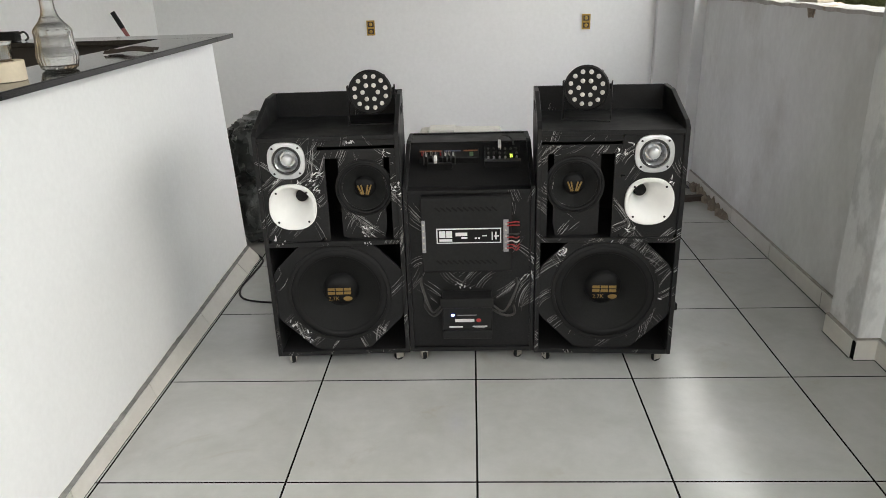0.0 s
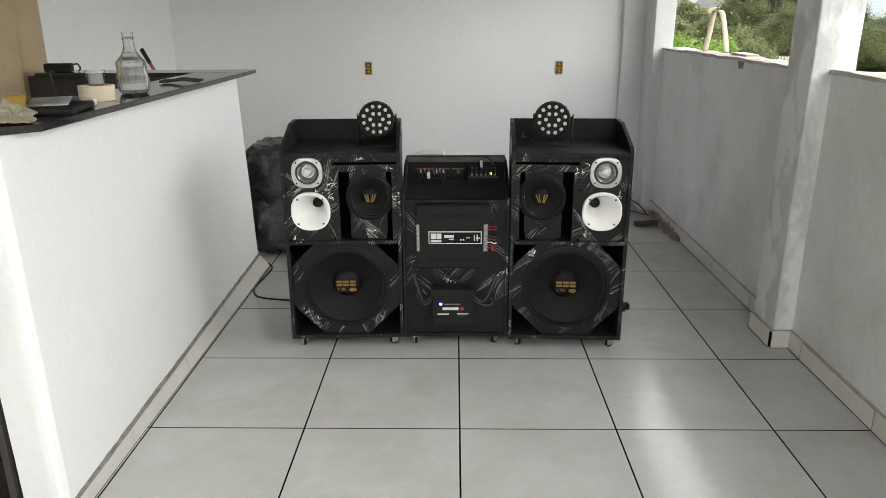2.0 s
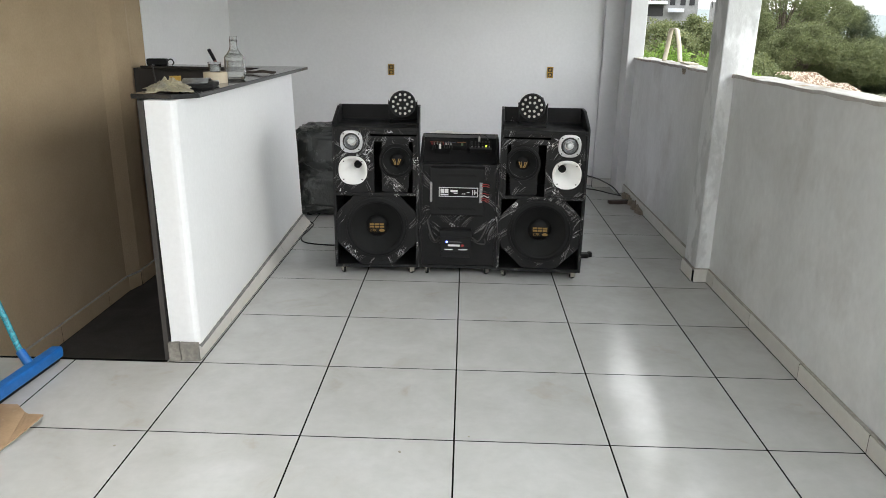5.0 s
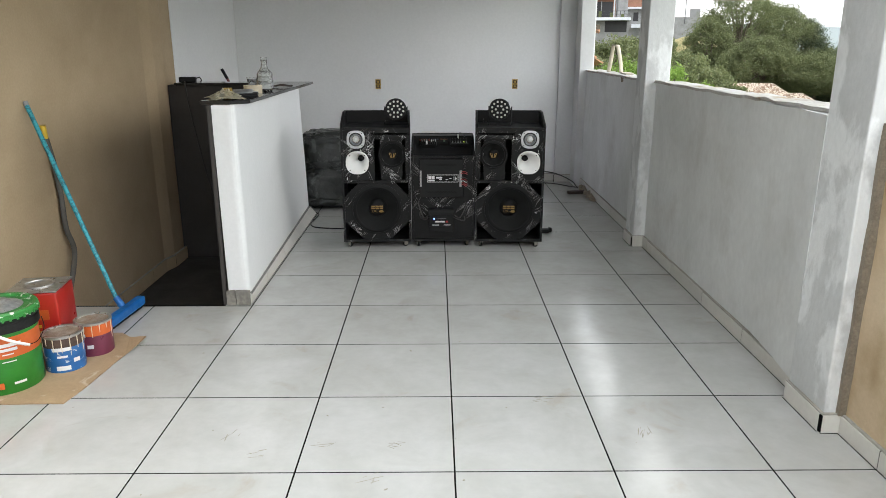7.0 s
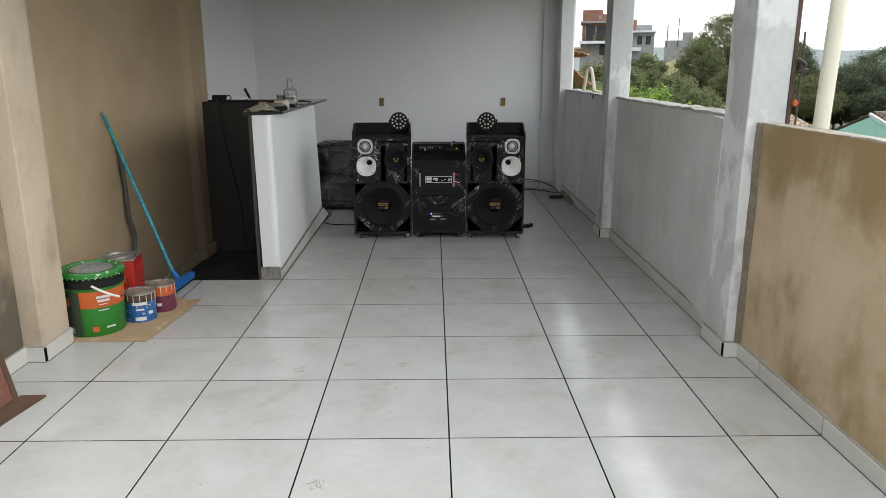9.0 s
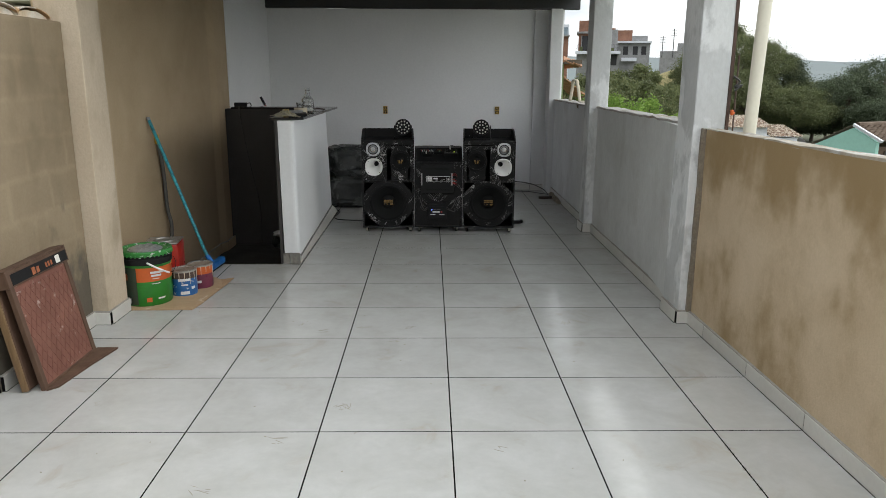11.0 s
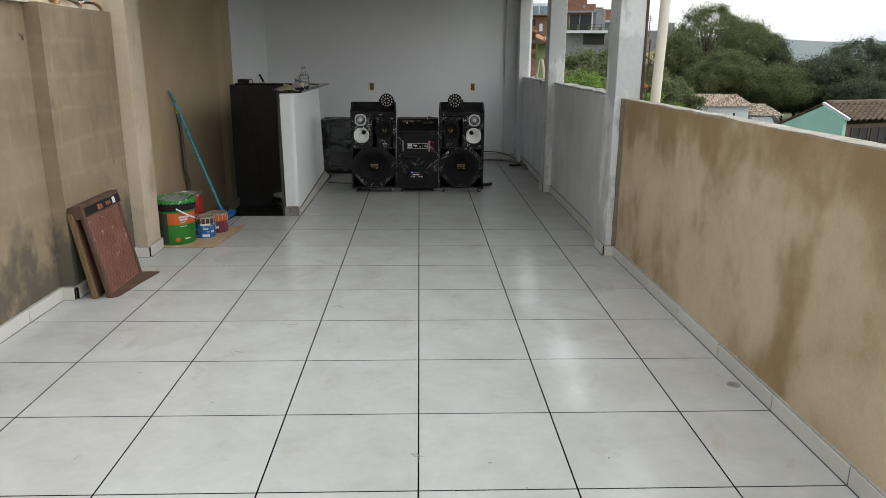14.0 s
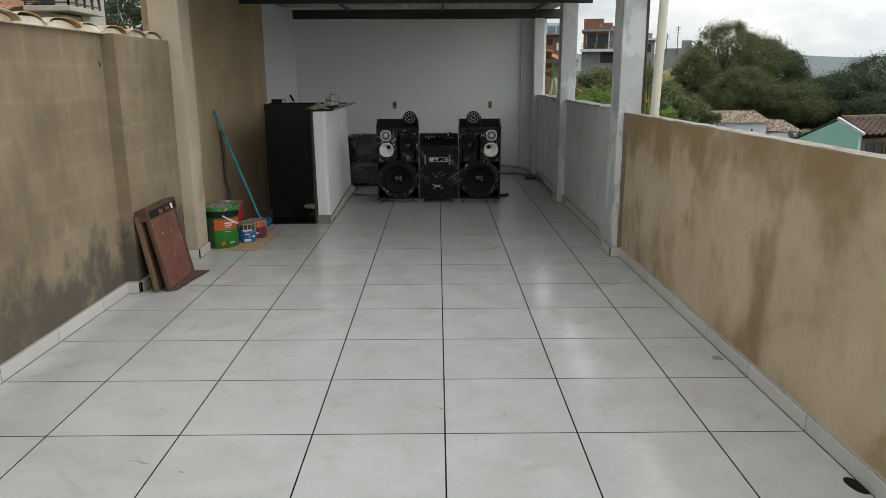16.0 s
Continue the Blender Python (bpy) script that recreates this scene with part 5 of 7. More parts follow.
def pail(m):
    pl = thing("paint_pail", "large green and orange paint pail with a spattered lid", "paint pail", m)
    bm = bmesh.new()
    lathe(bm, [(0.0, 0.0), (0.132, 0.0), (0.136, 0.006), (0.1385, 0.15)], None, 48, cap=False)
    part("pail_body", bm, M_GREEN, pl, smooth=True)
    bm = bmesh.new()
    lathe(bm, [(0.1386, 0.15), (0.141, 0.235)], None, 48, cap=False)
    part("orange_band", bm, M_ORANGE, pl, smooth=True)
    bm = bmesh.new()
    lathe(bm, [(0.141, 0.235), (0.142, 0.262)], None, 48, cap=False)
    part("green_band", bm, M_GREEN, pl, smooth=True)
    bm = bmesh.new()
    lathe(bm, [(0.142, 0.250), (0.149, 0.252), (0.149, 0.285), (0.145, 0.288), (0.147, 0.312), (0.143, 0.316)], None, 48, cap=False)
    part("collar", bm, M_BLACK, pl, smooth=True)
    bm = bmesh.new()
    lathe(bm, [(0.152, 0.305), (0.153, 0.325), (0.148, 0.332), (0.135, 0.330), (0.130, 0.322), (0.0, 0.322)], None, 48, cap=False)
    for k in range(36):
        a = 2 * math.pi * k / 36
        b2 = made_box(-0.004, 0.004, -0.002, 0.002, -0.014, 0.0)
        b2.transform(Matrix.Rotation(a, 4, "Z") @ Matrix.Translation((0, 0.1535, 0.314)))
        tmp = bpy.data.meshes.new("tmp")
        b2.to_mesh(tmp)
        b2.free()
        bm.from_mesh(tmp)
        bpy.data.meshes.remove(tmp)
    part("lid", bm, M_GREEN_LID, pl, "green lid with dried white paint", smooth=True)
    bm = bmesh.new()
    bmesh.ops.create_grid(bm, x_segments=34, y_segments=34, size=0.10)
    for v in bm.verts:
        r = v.co.length / 0.10
        v.co.z = 0.325 + max(0, 1 - r ** 3) * (0.010 + 0.018 * abs(noise.noise(v.co * 26)) + 0.008 * abs(noise.noise(v.co * 70)))
        if r > 1:
            v.co *= 1 / r
            v.co.z = 0.324
    part("plastic_wrap", bm, M_FOIL, pl, "crumpled clear wrap on the lid", smooth=True)
    bm = tube(bmesh.new(), curve_points([(0.060, -0.142, 0.270), (0.095, -0.140, 0.250), (0.135, -0.118, 0.222), (0.165, -0.085, 0.198)], 6), 0.0058, 8)
    handle = part("handle", bm, M_HORN, pl, "white plastic handle", smooth=True)
    bm = tube(bmesh.new(), curve_points([(0.163, -0.087, 0.199), (0.176, -0.045, 0.200), (0.170, 0.02, 0.228), (0.146, 0.055, 0.262)], 6), 0.0018, 6)
    part("handle_wire", bm, M_BLACK, handle, smooth=True)
    bm = bmesh.new()
    lower, upper = [], []
    for i in range(15):
        a = radians(-164 + 5.0 * i)
        lower.append(bm.verts.new((0.1412 * math.cos(a), 0.1412 * math.sin(a), 0.012)))
        upper.append(bm.verts.new((0.1420 * math.cos(a), 0.1420 * math.sin(a), 0.236)))
    for i in range(14):
        bm.faces.new((lower[i], lower[i + 1], upper[i + 1], upper[i]))
    part("dark_print", bm, M_DARK_PRINT, pl, smooth=True)
    for a0, a1, z0, z1, mt in ((-62, -30, 0.198, 0.212, M_PRINT), (-60, -36, 0.180, 0.192, M_PRINT), (-58, -42, 0.165, 0.170, M_PRINT), (-60, -40, 0.135, 0.140, M_PRINT),
                               (-140, -112, 0.02, 0.05, M_PRINT), (-74, -62, 0.028, 0.055, M_ORANGE), (-130, -118, 0.16, 0.20, M_ORANGE), (-48, -30, 0.04, 0.05, M_PRINT)):
        bm = bmesh.new()
        k = 6
        v0 = [bm.verts.new((0.1425 * math.cos(radians(a0 + (a1 - a0) * i / k)), 0.1425 * math.sin(radians(a0 + (a1 - a0) * i / k)), z0)) for i in range(k + 1)]
        v1 = [bm.verts.new((0.1435 * math.cos(radians(a0 + (a1 - a0) * i / k)), 0.1435 * math.sin(radians(a0 + (a1 - a0) * i / k)), z1)) for i in range(k + 1)]
        for i in range(k):
            bm.faces.new((v0[i], v0[i + 1], v1[i + 1], v1[i]))
        part("print_patch", bm, mt, pl)
    return pl


pail(pose(-1.995, 0.150, 0.006) @ Matrix.Scale(1.11, 4))


M_SKIN = surface("dried_brown_paint", (0.20, 0.13, 0.085), (0.34, 0.31, 0.26), 24, 0.9, 80, 0.2, 0.5, 0.1, bump=0.5)


def round_can(m, label, low, high, band_z, r, h, drips):
    cn = thing("paint_can", label, "paint can", m, "opened paint cans")
    bm = bmesh.new()
    lathe(bm, [(0.0, 0.0), (r, 0.0), (r, band_z)], None, 36, cap=False)
    part("can_body", bm, low, cn, smooth=True)
    bm = bmesh.new()
    lathe(bm, [(r + 0.0003, band_z), (r + 0.0003, h - 0.012)], None, 36, cap=False)
    part("label_band", bm, high, cn, smooth=True)
    bm = bmesh.new()
    lathe(bm, [(r, h - 0.012), (r + 0.003, h - 0.010), (r + 0.003, h), (r - 0.001, h + 0.002), (r - 0.010, h), (r - 0.011, h - 0.02), (r - 0.014, h - 0.022)], None, 36, cap=False)
    part("rim", bm, M_TIN, cn, smooth=True)
    bm = bmesh.new()
    lathe(bm, [(r - 0.010, h - 0.006), (r * 0.6, h - 0.010), (0.0, h - 0.007)], None, 36, cap=False)
    part("paint_skin", bm, M_SKIN, cn, "brown dried paint skin", smooth=True)
    for k in range(9):
        a = radians(-160 + k * 24)
        ln = random.uniform(0.03, h * 0.62)
        bm = tube(bmesh.new(), [(math.cos(a) * (r + 0.001), math.sin(a) * (r + 0.001), h - 0.008), (math.cos(a) * (r + 0.001), math.sin(a) * (r + 0.001), h - ln)], 0.0, 6, [0.0028, 0.0012])
        part("paint_drip", bm, drips, cn, smooth=True)
    for a0, a1, z0, z1 in ((-118, -62, h * 0.60, h * 0.70), (-105, -75, h * 0.42, h * 0.48), (-110, -70, 0.012, 0.034), (-60, -40, h * 0.25, h * 0.36)):
        bm = bmesh.new()
        v0 = [bm.verts.new(((r + 0.0012) * math.cos(radians(a0 + (a1 - a0) * i / 6)), (r + 0.0012) * math.sin(radians(a0 + (a1 - a0) * i / 6)), z0)) for i in range(7)]
        v1 = [bm.verts.new((v.co.x, v.co.y, z1)) for v in v0]
        for i in range(6):
            bm.faces.new((v0[i], v0[i + 1], v1[i + 1], v1[i]))
        part("print_patch", bm, M_PRINT, cn)
    return cn


round_can(pose(-1.812, 0.318, 0.006, 0, 0, 20), "opened blue paint can with dripped paint on cardboard", M_BLUE, M_RUST, 0.12, 0.086, 0.176, M_TAPE)
round_can(pose(-1.752, 0.495, 0.006, 0, 0, -30), "opened maroon and orange paint can on cardboard", M_PURPLE, M_ORANGE, 0.105, 0.084, 0.170, M_TAPE)

rc = thing("square_paint_tin", "tall square red paint tin on cardboard beside the wall", "paint tin", pose(-2.02, 0.555, 0.006, 0, 0, 8))
part("tin_body", made_box(-0.115, 0.115, -0.115, 0.115, 0.0, 0.315, bevel=0.010, seg=3), M_RED, rc, smooth=True)
bm = made_box(-0.117, 0.117, -0.117, 0.117, 0.316, 0.326, bevel=0.004)
part("tin_top", bm, M_TIN, rc)
bm = bmesh.new()
lathe(bm, [(0.07, 0.326), (0.07, 0.332), (0.06, 0.333), (0.058, 0.328), (0, 0.328)], None, 28, cap=False)
part("lid", bm, M_TIN, rc, smooth=True)
for x0, x1, z0, z1 in ((-0.06, 0.03, 0.14, 0.155), (-0.04, 0.05, 0.115, 0.122), (-0.08, 0.08, 0.02, 0.06), (0.02, 0.07, 0.18, 0.23)):
    part("print_patch", made_box(x0, x1, -0.1165, -0.115, z0, z1), M_ORANGE if z1 > 0.2 else M_YELLOW, rc)

# squeegee leaning on the brown wall
sq = thing("floor_squeegee", "turquoise-handled blue floor squeegee leaning on the brown wall", "squeegee")
bm = tube(bmesh.new(), [(-1.83, 0.97, 0.06), (-2.285, 1.16, 1.16)], 0.0125, 12)
part("handle", bm, M_TURQ, sq, smooth=True)
bm = tube(bmesh.new(), [(-2.281, 1.1588, 1.148), (-2.288, 1.161, 1.172)], 0.0135, 12)
part("end_cap", bm, M_GREYP, sq, smooth=True)
hd = pose(-1.79, 0.915, 0, 0, 0, 86)
bm = made_box(-0.21, 0.21, -0.026, 0.026, 0.022, 0.072, bevel=0.010)
bm.transform(hd)
part("head", bm, M_BLUEHEAD, sq)
bm = made_box(-0.205, 0.205, -0.005, 0.005, 0.0, 0.024)
bm.transform(hd)
part("rubber_blade", bm, M_RUBBER, sq)
bm = tube(bmesh.new(), [(-1.80, 0.958, 0.05), (-1.851, 0.979, 0.11)], 0.019, 12)
part("socket", bm, M_BLUEHEAD, sq, smooth=True)
hz_ = thing("rubber_hose", "grey rubber hose with yellow end leaning on the wall", "hose")
bm = tube(bmesh.new(), curve_points([(-2.28, 1.30, 0.96), (-2.272, 1.33, 0.80), (-2.275, 1.36, 0.62), (-2.265, 1.345, 0.42), (-2.255, 1.38, 0.25), (-2.20, 1.12, 0.013)], 8), 0.0155, 10)
part("hose_body", bm, M_HOSE, hz_, smooth=True)
bm = tube(bmesh.new(), [(-2.283, 1.295, 0.955), (-2.284, 1.285, 1.03)], 0.02, 10)
part("end_fitting", bm, M_YELLOW, hz_, smooth=True)

M_FADED = surface("faded_orange_print", (0.36, 0.12, 0.05), (0.2, 0.07, 0.03), 40, 0.8, 90, 0.2, 0.8)
# panels leaning on the boundary wall
def leaning_panel(name, base_x, y0, y1, tilt, label, category):
    th = thing(name, label, category, Matrix.Translation((base_x, (y0 + y1) / 2, 0)) @ Matrix.Rotation(radians(-tilt), 4, "Y"))
    h = (y1 - y0) / 2
    return th, h


pn, h = leaning_panel("mesh_panel", -1.945, -1.295, -0.755, 11.5, "dusty red mesh panel in a brown frame leaning on others", "panel")
HT = 0.60
part("face", made_box(-0.018, -0.006, -h + 0.03, h - 0.03, 0.012, HT - 0.02), M_SCREEN, pn)
for a in ((-h, -h + 0.034, 0.004, HT), (h - 0.034, h, 0.004, HT)):
    part("frame_side", made_box(-0.024, 0.0, a[0], a[1], a[2], a[3], bevel=0.003), M_BOARD, pn)
part("frame_bottom", made_box(-0.024, 0.0, -h + 0.034, h - 0.034, 0.004, 0.02, bevel=0.003), M_BOARD, pn)
bm = bmesh.new()
for k in range(-14, 15):
    for sgn in (-1, 1):
        z0, z1 = 0.03, HT - 0.10
        ya, yb = k * 0.045, k * 0.045 + sgn * (z1 - z0) * 0.55
        lo, hi = -h + 0.04, h - 0.04
        t0, t1 = 0.0, 1.0
        if yb != ya:
            ta, tb = (lo - ya) / (yb - ya), (hi - ya) / (yb - ya)
            t0, t1 = max(t0, min(ta, tb)), min(t1, max(ta, tb))
        if t1 - t0 > 0.03:
            pa, pb = [(-0.0045, ya + (yb - ya) * t, z0 + (z1 - z0) * t) for t in (t0, t1)]
            tube(bm, [pa, pb], 0.0014, 4)
ms = part("wire_mesh", bm, M_SCREEN, pn)
ms["kind"] = "stuff"
top = part("card_edge", made_box(-0.075, 0.006, -h - 0.01, h + 0.01, HT - 0.075, HT + 0.004, bevel=0.004), M_BOARD, pn, "brown carton edge with a dark printed strip")
part("label_strip", made_box(0.0062, 0.0072, -h + 0.02, h - 0.004, HT - 0.066, HT - 0.012), M_BLACK, top)
for y0, y1, z0, z1 in ((-0.075, -0.045, HT - 0.06, HT - 0.025), (-0.035, -0.01, HT - 0.06, HT - 0.03), (0.05, 0.065, HT - 0.055, HT - 0.03), (0.075, 0.09, HT - 0.055, HT - 0.03), (0.10, 0.115, HT - 0.055, HT - 0.03)):
    part("print_bar", made_box(0.0072, 0.0082, y0, y1, z0, z1), M_FADED, top)
part("torn_patch", made_box(0.0072, 0.009, 0.15, 0.19, HT - 0.06, HT - 0.02, bevel=0.0005, seg=1), M_TAPE_SIDE, top)
bm = made_box(-0.075, 0.004, -h - 0.01, h + 0.01, HT + 0.005, HT + 0.012)
part("lid_flap", roughen(bm, 0.004, 16, 3), M_BOARD, pn)
pn2, h2 = leaning_panel("timber_screen", -2.015, -1.305, -0.80, 10.0, "brown wooden panel leaning behind the mesh panel", "panel")
part("board", made_box(-0.035, 0.0, -h2, h2, 0.009, 0.57, bevel=0.004), M_BOARD, pn2)
part("pale_edge", made_box(-0.034, -0.001, -h2 - 0.012, -h2 - 0.0005, 0.009, 0.56, bevel=0.003), M_WOOD, pn2)
bm = bmesh.new()
prism(bm, [(-1.945, -1.295), (-1.905, -1.25), (-1.875, -0.98), (-1.835, -0.735), (-1.95, -0.735)], 0.001, 0.010)
single("card_scrap", roughen(bm, 0.002, 20), M_BOARD, "torn brown board scrap on the tiles under the panel", "board scrap")

# ---- right-hand side ----
pl = thing("bent_strip", "weathered strip of thin board bent into a loop on the parapet", "bent strip", pose(1.612, 4.10, 1.224, 0, 0, 32) @ Matrix.Diagonal((0.80, 0.80, 1.18, 1)))
path_s = curve_points([(0.0, 0.10, 0.0), (0.004, 0.075, 0.10), (0.0, 0.055, 0.18), (0.0, 0.035, 0.208), (0.0, -0.02, 0.205), (0.0, -0.045, 0.175), (0.005, -0.08, 0.08), (0.0, -0.11, 0.0)], 6)
bm = bmesh.new()
cs = [[bm.verts.new(q + Vector((dx, 0, 0))) for dx in (-0.03, 0.03)] for q in path_s]
for a, b in zip(cs, cs[1:]):
    bm.faces.new((a[0], a[1], b[1], b[0]))
st = part("strip", bm, M_PLY, pl, smooth=True)
st.modifiers.new("thickness", "SOLIDIFY").thickness = 0.006
single("board_offcut", roughen(made_box(-0.035, 0.035, -0.16, 0.16, 0.0, 0.012, bevel=0.002), 0.003, 12, 2), M_PLY, "pale board offcut lying on the parapet", "board offcut", pose(1.585, 3.55, 1.226, 0, 0, -6))

bm = tube(bmesh.new(), [(1.655, -0.58, -0.18), (1.66, -0.58, 1.21), (1.688, -0.58, 2.42)], 0.034, 24)
single("pvc_pipe", bm, M_PVC, "cream plastic drain pipe standing behind the tan wall", "pipe", smooth=True)
rd = thing("steel_bar", "rusty steel bar with wire and an orange clip on the column", "steel bar")
bm = bmesh.new()
box(bm, 1.634, 1.652, -0.31, -0.285, 0.6, 2.415)
part("bar", bm, M_RUST, rd)
bm = tube(bmesh.new(), curve_points([(1.65, -0.325, 1.50), (1.685, -0.335, 1.47), (1.66, -0.33, 1.44), (1.70, -0.33, 1.45), (1.66, -0.33, 1.42)], 5), 0.006, 6)
part("wire_twist", bm, M_CABLE, rd, smooth=True)
bm = bmesh.new()
box(bm, 1.652, 1.669, -0.332, -0.308, 1.278, 1.310, bevel=0.006)
box(bm, 1.664, 1.677, -0.328, -0.314, 1.288, 1.298, bevel=0.002)
part("clip", bm, M_ORANGE, rd, "orange plastic clip")
bm = tube(bmesh.new(), [(1.675, -0.32, 0.9), (1.672, -0.32, 1.62)], 0.005, 6)
part("thin_rod", bm, M_RUST, rd, smooth=True)

# floor drains
dr = thing("floor_drain", "small round drain cover set in the tiles by the wall", "drain cover", pose(1.490, -2.595, 0.0))
bm = bmesh.new()
lathe(bm, [(0.030, 0.0), (0.029, 0.004), (0.022, 0.005), (0, 0.0045)], None, 28, cap=False)
part("cover", bm, M_TIN, dr, smooth=True)
# raised near-black disc stands in for the shade in the drain hole
dr2 = thing("drain_hole", "dark open drain hole where the tile meets the wall", "drain hole", pose(1.535, -3.845, 0.0, 0, 0, 10))
bm = bmesh.new()
lathe(bm, [(0.040, 0.0005), (0.036, 0.0025), (0.0, 0.0015)], Matrix.Diagonal((0.8, 1.5, 1, 1)), 20, cap=False)
part("opening", bm, M_VOID, dr2)
bm = bmesh.new()
for k in range(48):
    x, y = random.uniform(-1.7, 1.4), random.uniform(-4.2, 1.0)
    r = random.uniform(0.0015, 0.005) * (1.5 if k % 13 == 0 else 1)
    lathe(bm, [(r, 0.0003), (r * 0.7, 0.0014), (0, 0.0018)], Matrix.Translation((x, y, 0)) @ Matrix.Rotation(random.uniform(0, 3), 4, "Z") @ Matrix.Diagonal((random.uniform(0.6, 2.6), 1, 1, 1)), 7, cap=False)
SCUFFS = [(-0.74, -0.45), (-0.49, -0.38), (-0.21, -0.38), (-0.30, -0.60), (0.76, -0.30), (-0.86, -0.31), (0.39, -0.02), (-0.74, -1.79), (-0.48, -1.47), (0.19, -1.87), (-0.94, -2.15), (-1.30, -3.18), (-1.23, -3.63), (-0.00, -3.20), (-0.52, -1.47)]
# dried scuffs where something scraped the tiles
for x, y in SCUFFS:
    turn = random.uniform(0, 3.1)
    for k in range(random.randint(4, 8)):
        ln, wd = random.uniform(0.008, 0.035), random.uniform(0.0008, 0.0022)
        lathe(bm, [(1.0, 0.0002), (0.7, 0.0007), (0, 0.0009)], Matrix.Translation((x + random.uniform(-0.03, 0.03), y + random.uniform(-0.03, 0.03), 0)) @ Matrix.Rotation(turn + random.uniform(-0.5, 0.5), 4, "Z") @ Matrix.Diagonal((ln, wd, 1, 1)), 8, cap=False)
tagged(new("dirt_specks", mesh_of(bm, "dirt_specks", M_SPOTS)), "scattered dried specks of mortar and dirt on the tiles", "dirt", kind="stuff")

# clay tiles on top of the boundary wall
M_MORTAR_W = surface("limed_orange_mortar", (0.66, 0.54, 0.39), (0.82, 0.79, 0.72), 9, 0.9, 60, 0.1, 0.8, bump=0.5)


M_CLAY_OLD = surface("limed_clay_ridge_tile", (0.50, 0.33, 0.17), (0.38, 0.22, 0.10), 7, 0.8, 50, 0.12, 0.75, 0.1, bump=0.3, stain=(0.62, 0.58, 0.52), stain_scale=5, stain_at=(0.48, 0.58), per_object=0.1)


def half_round(r0, r1, length, n=10, thick=0.013, up=True):
    bm = bmesh.new()
    rings = []
    for x, r in ((0.0, r0), (length, r1)):
        for rr in (r, r - thick):
            rings.append([bm.verts.new((x, rr * math.cos(math.pi * k / n), rr * math.sin(math.pi * k / n) * (0.29 if up else -0.6))) for k in range(n + 1)])
    a, b, c, d = rings
    for k in range(n):
        bm.faces.new((a[k], a[k + 1], c[k + 1], c[k]))
        bm.faces.new((b[k + 1], b[k], d[k], d[k + 1]))
        bm.faces.new((a[k + 1], a[k], b[k], b[k + 1]))
        bm.faces.new((c[k], c[k + 1], d[k + 1], d[k]))
    for k in (0, n):
        bm.faces.new((a[k], c[k], d[k], b[k]))
    return bm


ridge_mesh = mesh_of(half_round(0.172, 0.140, 0.40, 16), "roof_tile", M_CLAY_OLD, True)
bm = bmesh.new()
box(bm, -2.42, -2.205, -9.0, -0.34, 1.772, 1.786)
bmesh.ops.subdivide_edges(bm, edges=bm.edges, cuts=10, use_grid_fill=True)
roughen(bm, 0.006, 8)
ridge_at = [-0.52 - 0.338 * k + 0.012 * math.sin(k * 2.3) for k in range(25)]
for yy in ridge_at:
    # bedding mortar packed under each tile
    ends = []
    for x, r in ((-2.205, 0.158), (-2.52, 0.130)):
        ends.append([bm.verts.new((x, yy + r * math.cos(math.pi * k / 10), 1.78 + 0.25 * r * math.sin(math.pi * k / 10) * random.uniform(0.85, 1.0))) for k in range(11)])
    bm.faces.new(ends[0])
    for k in range(10):
        bm.faces.new((ends[0][k], ends[1][k], ends[1][k + 1], ends[0][k + 1]))
coping = structure("trim_tile_coping", bm, M_MORTAR_W, "clay ridge tiles bedded in pale mortar on the wall", "tile coping")
for yy in ridge_at:
    ob = new("roof_tile", ridge_mesh)
    ob.parent = coping
    ob.matrix_world = pose(-2.185 + random.uniform(-0.012, 0.012), yy, 1.780 + random.uniform(0, 0.006), random.uniform(-3, 3), random.uniform(-1, 2), 180 + random.uniform(-7, 7))

# ---- surroundings ----
GROUND = -5.6
M_GROUND = surface("grassy_earth", (0.085, 0.10, 0.05), (0.115, 0.115, 0.065), 0.06, 0.8, 2.0, 0.2, 0.95, 0.03)


def foliage(name, base, vary):
    """Leaves: two greens mixed leaf by leaf, letting some light through."""
    m = bpy.data.materials.new(name)
    m.use_nodes = True
    n, l = m.node_tree.nodes, m.node_tree.links
    b = n["Principled BSDF"]
    geo = n.new("ShaderNodeNewGeometry")
    x = n.new("ShaderNodeMix")
    x.data_type = "RGBA"
    x.inputs[6].default_value, x.inputs[7].default_value = rgba(base), rgba(vary)
    l.new(geo.outputs["Random Per Island"], x.inputs[0])
    big = n.new("ShaderNodeTexNoise")
    big.inputs["Scale"].default_value, big.inputs["Detail"].default_value = 0.45, 3.0
    l.new(geo.outputs["Position"], big.inputs["Vector"])
    hs = n.new("ShaderNodeHueSaturation")
    mr = n.new("ShaderNodeMapRange")
    mr.inputs[1].default_value, mr.inputs[2].default_value, mr.inputs[3].default_value, mr.inputs[4].default_value = 0.3, 0.7, 0.8, 1.3
    l.new(big.outputs["Fac"], mr.inputs[0])
    l.new(mr.outputs[0], hs.inputs["Value"])
    l.new(x.outputs[2], hs.inputs["Color"])
    l.new(hs.outputs["Color"], b.inputs["Base Color"])
    b.inputs["Roughness"].default_value = 0.7
    tr = n.new("ShaderNodeBsdfTranslucent")
    l.new(hs.outputs["Color"], tr.inputs["Color"])
    ms = n.new("ShaderNodeMixShader")
    ms.inputs[0].default_value = 0.42
    l.new(b.outputs[0], ms.inputs[1])
    l.new(tr.outputs[0], ms.inputs[2])
    l.new(ms.outputs[0], n["Material Output"].inputs["Surface"])
    return m


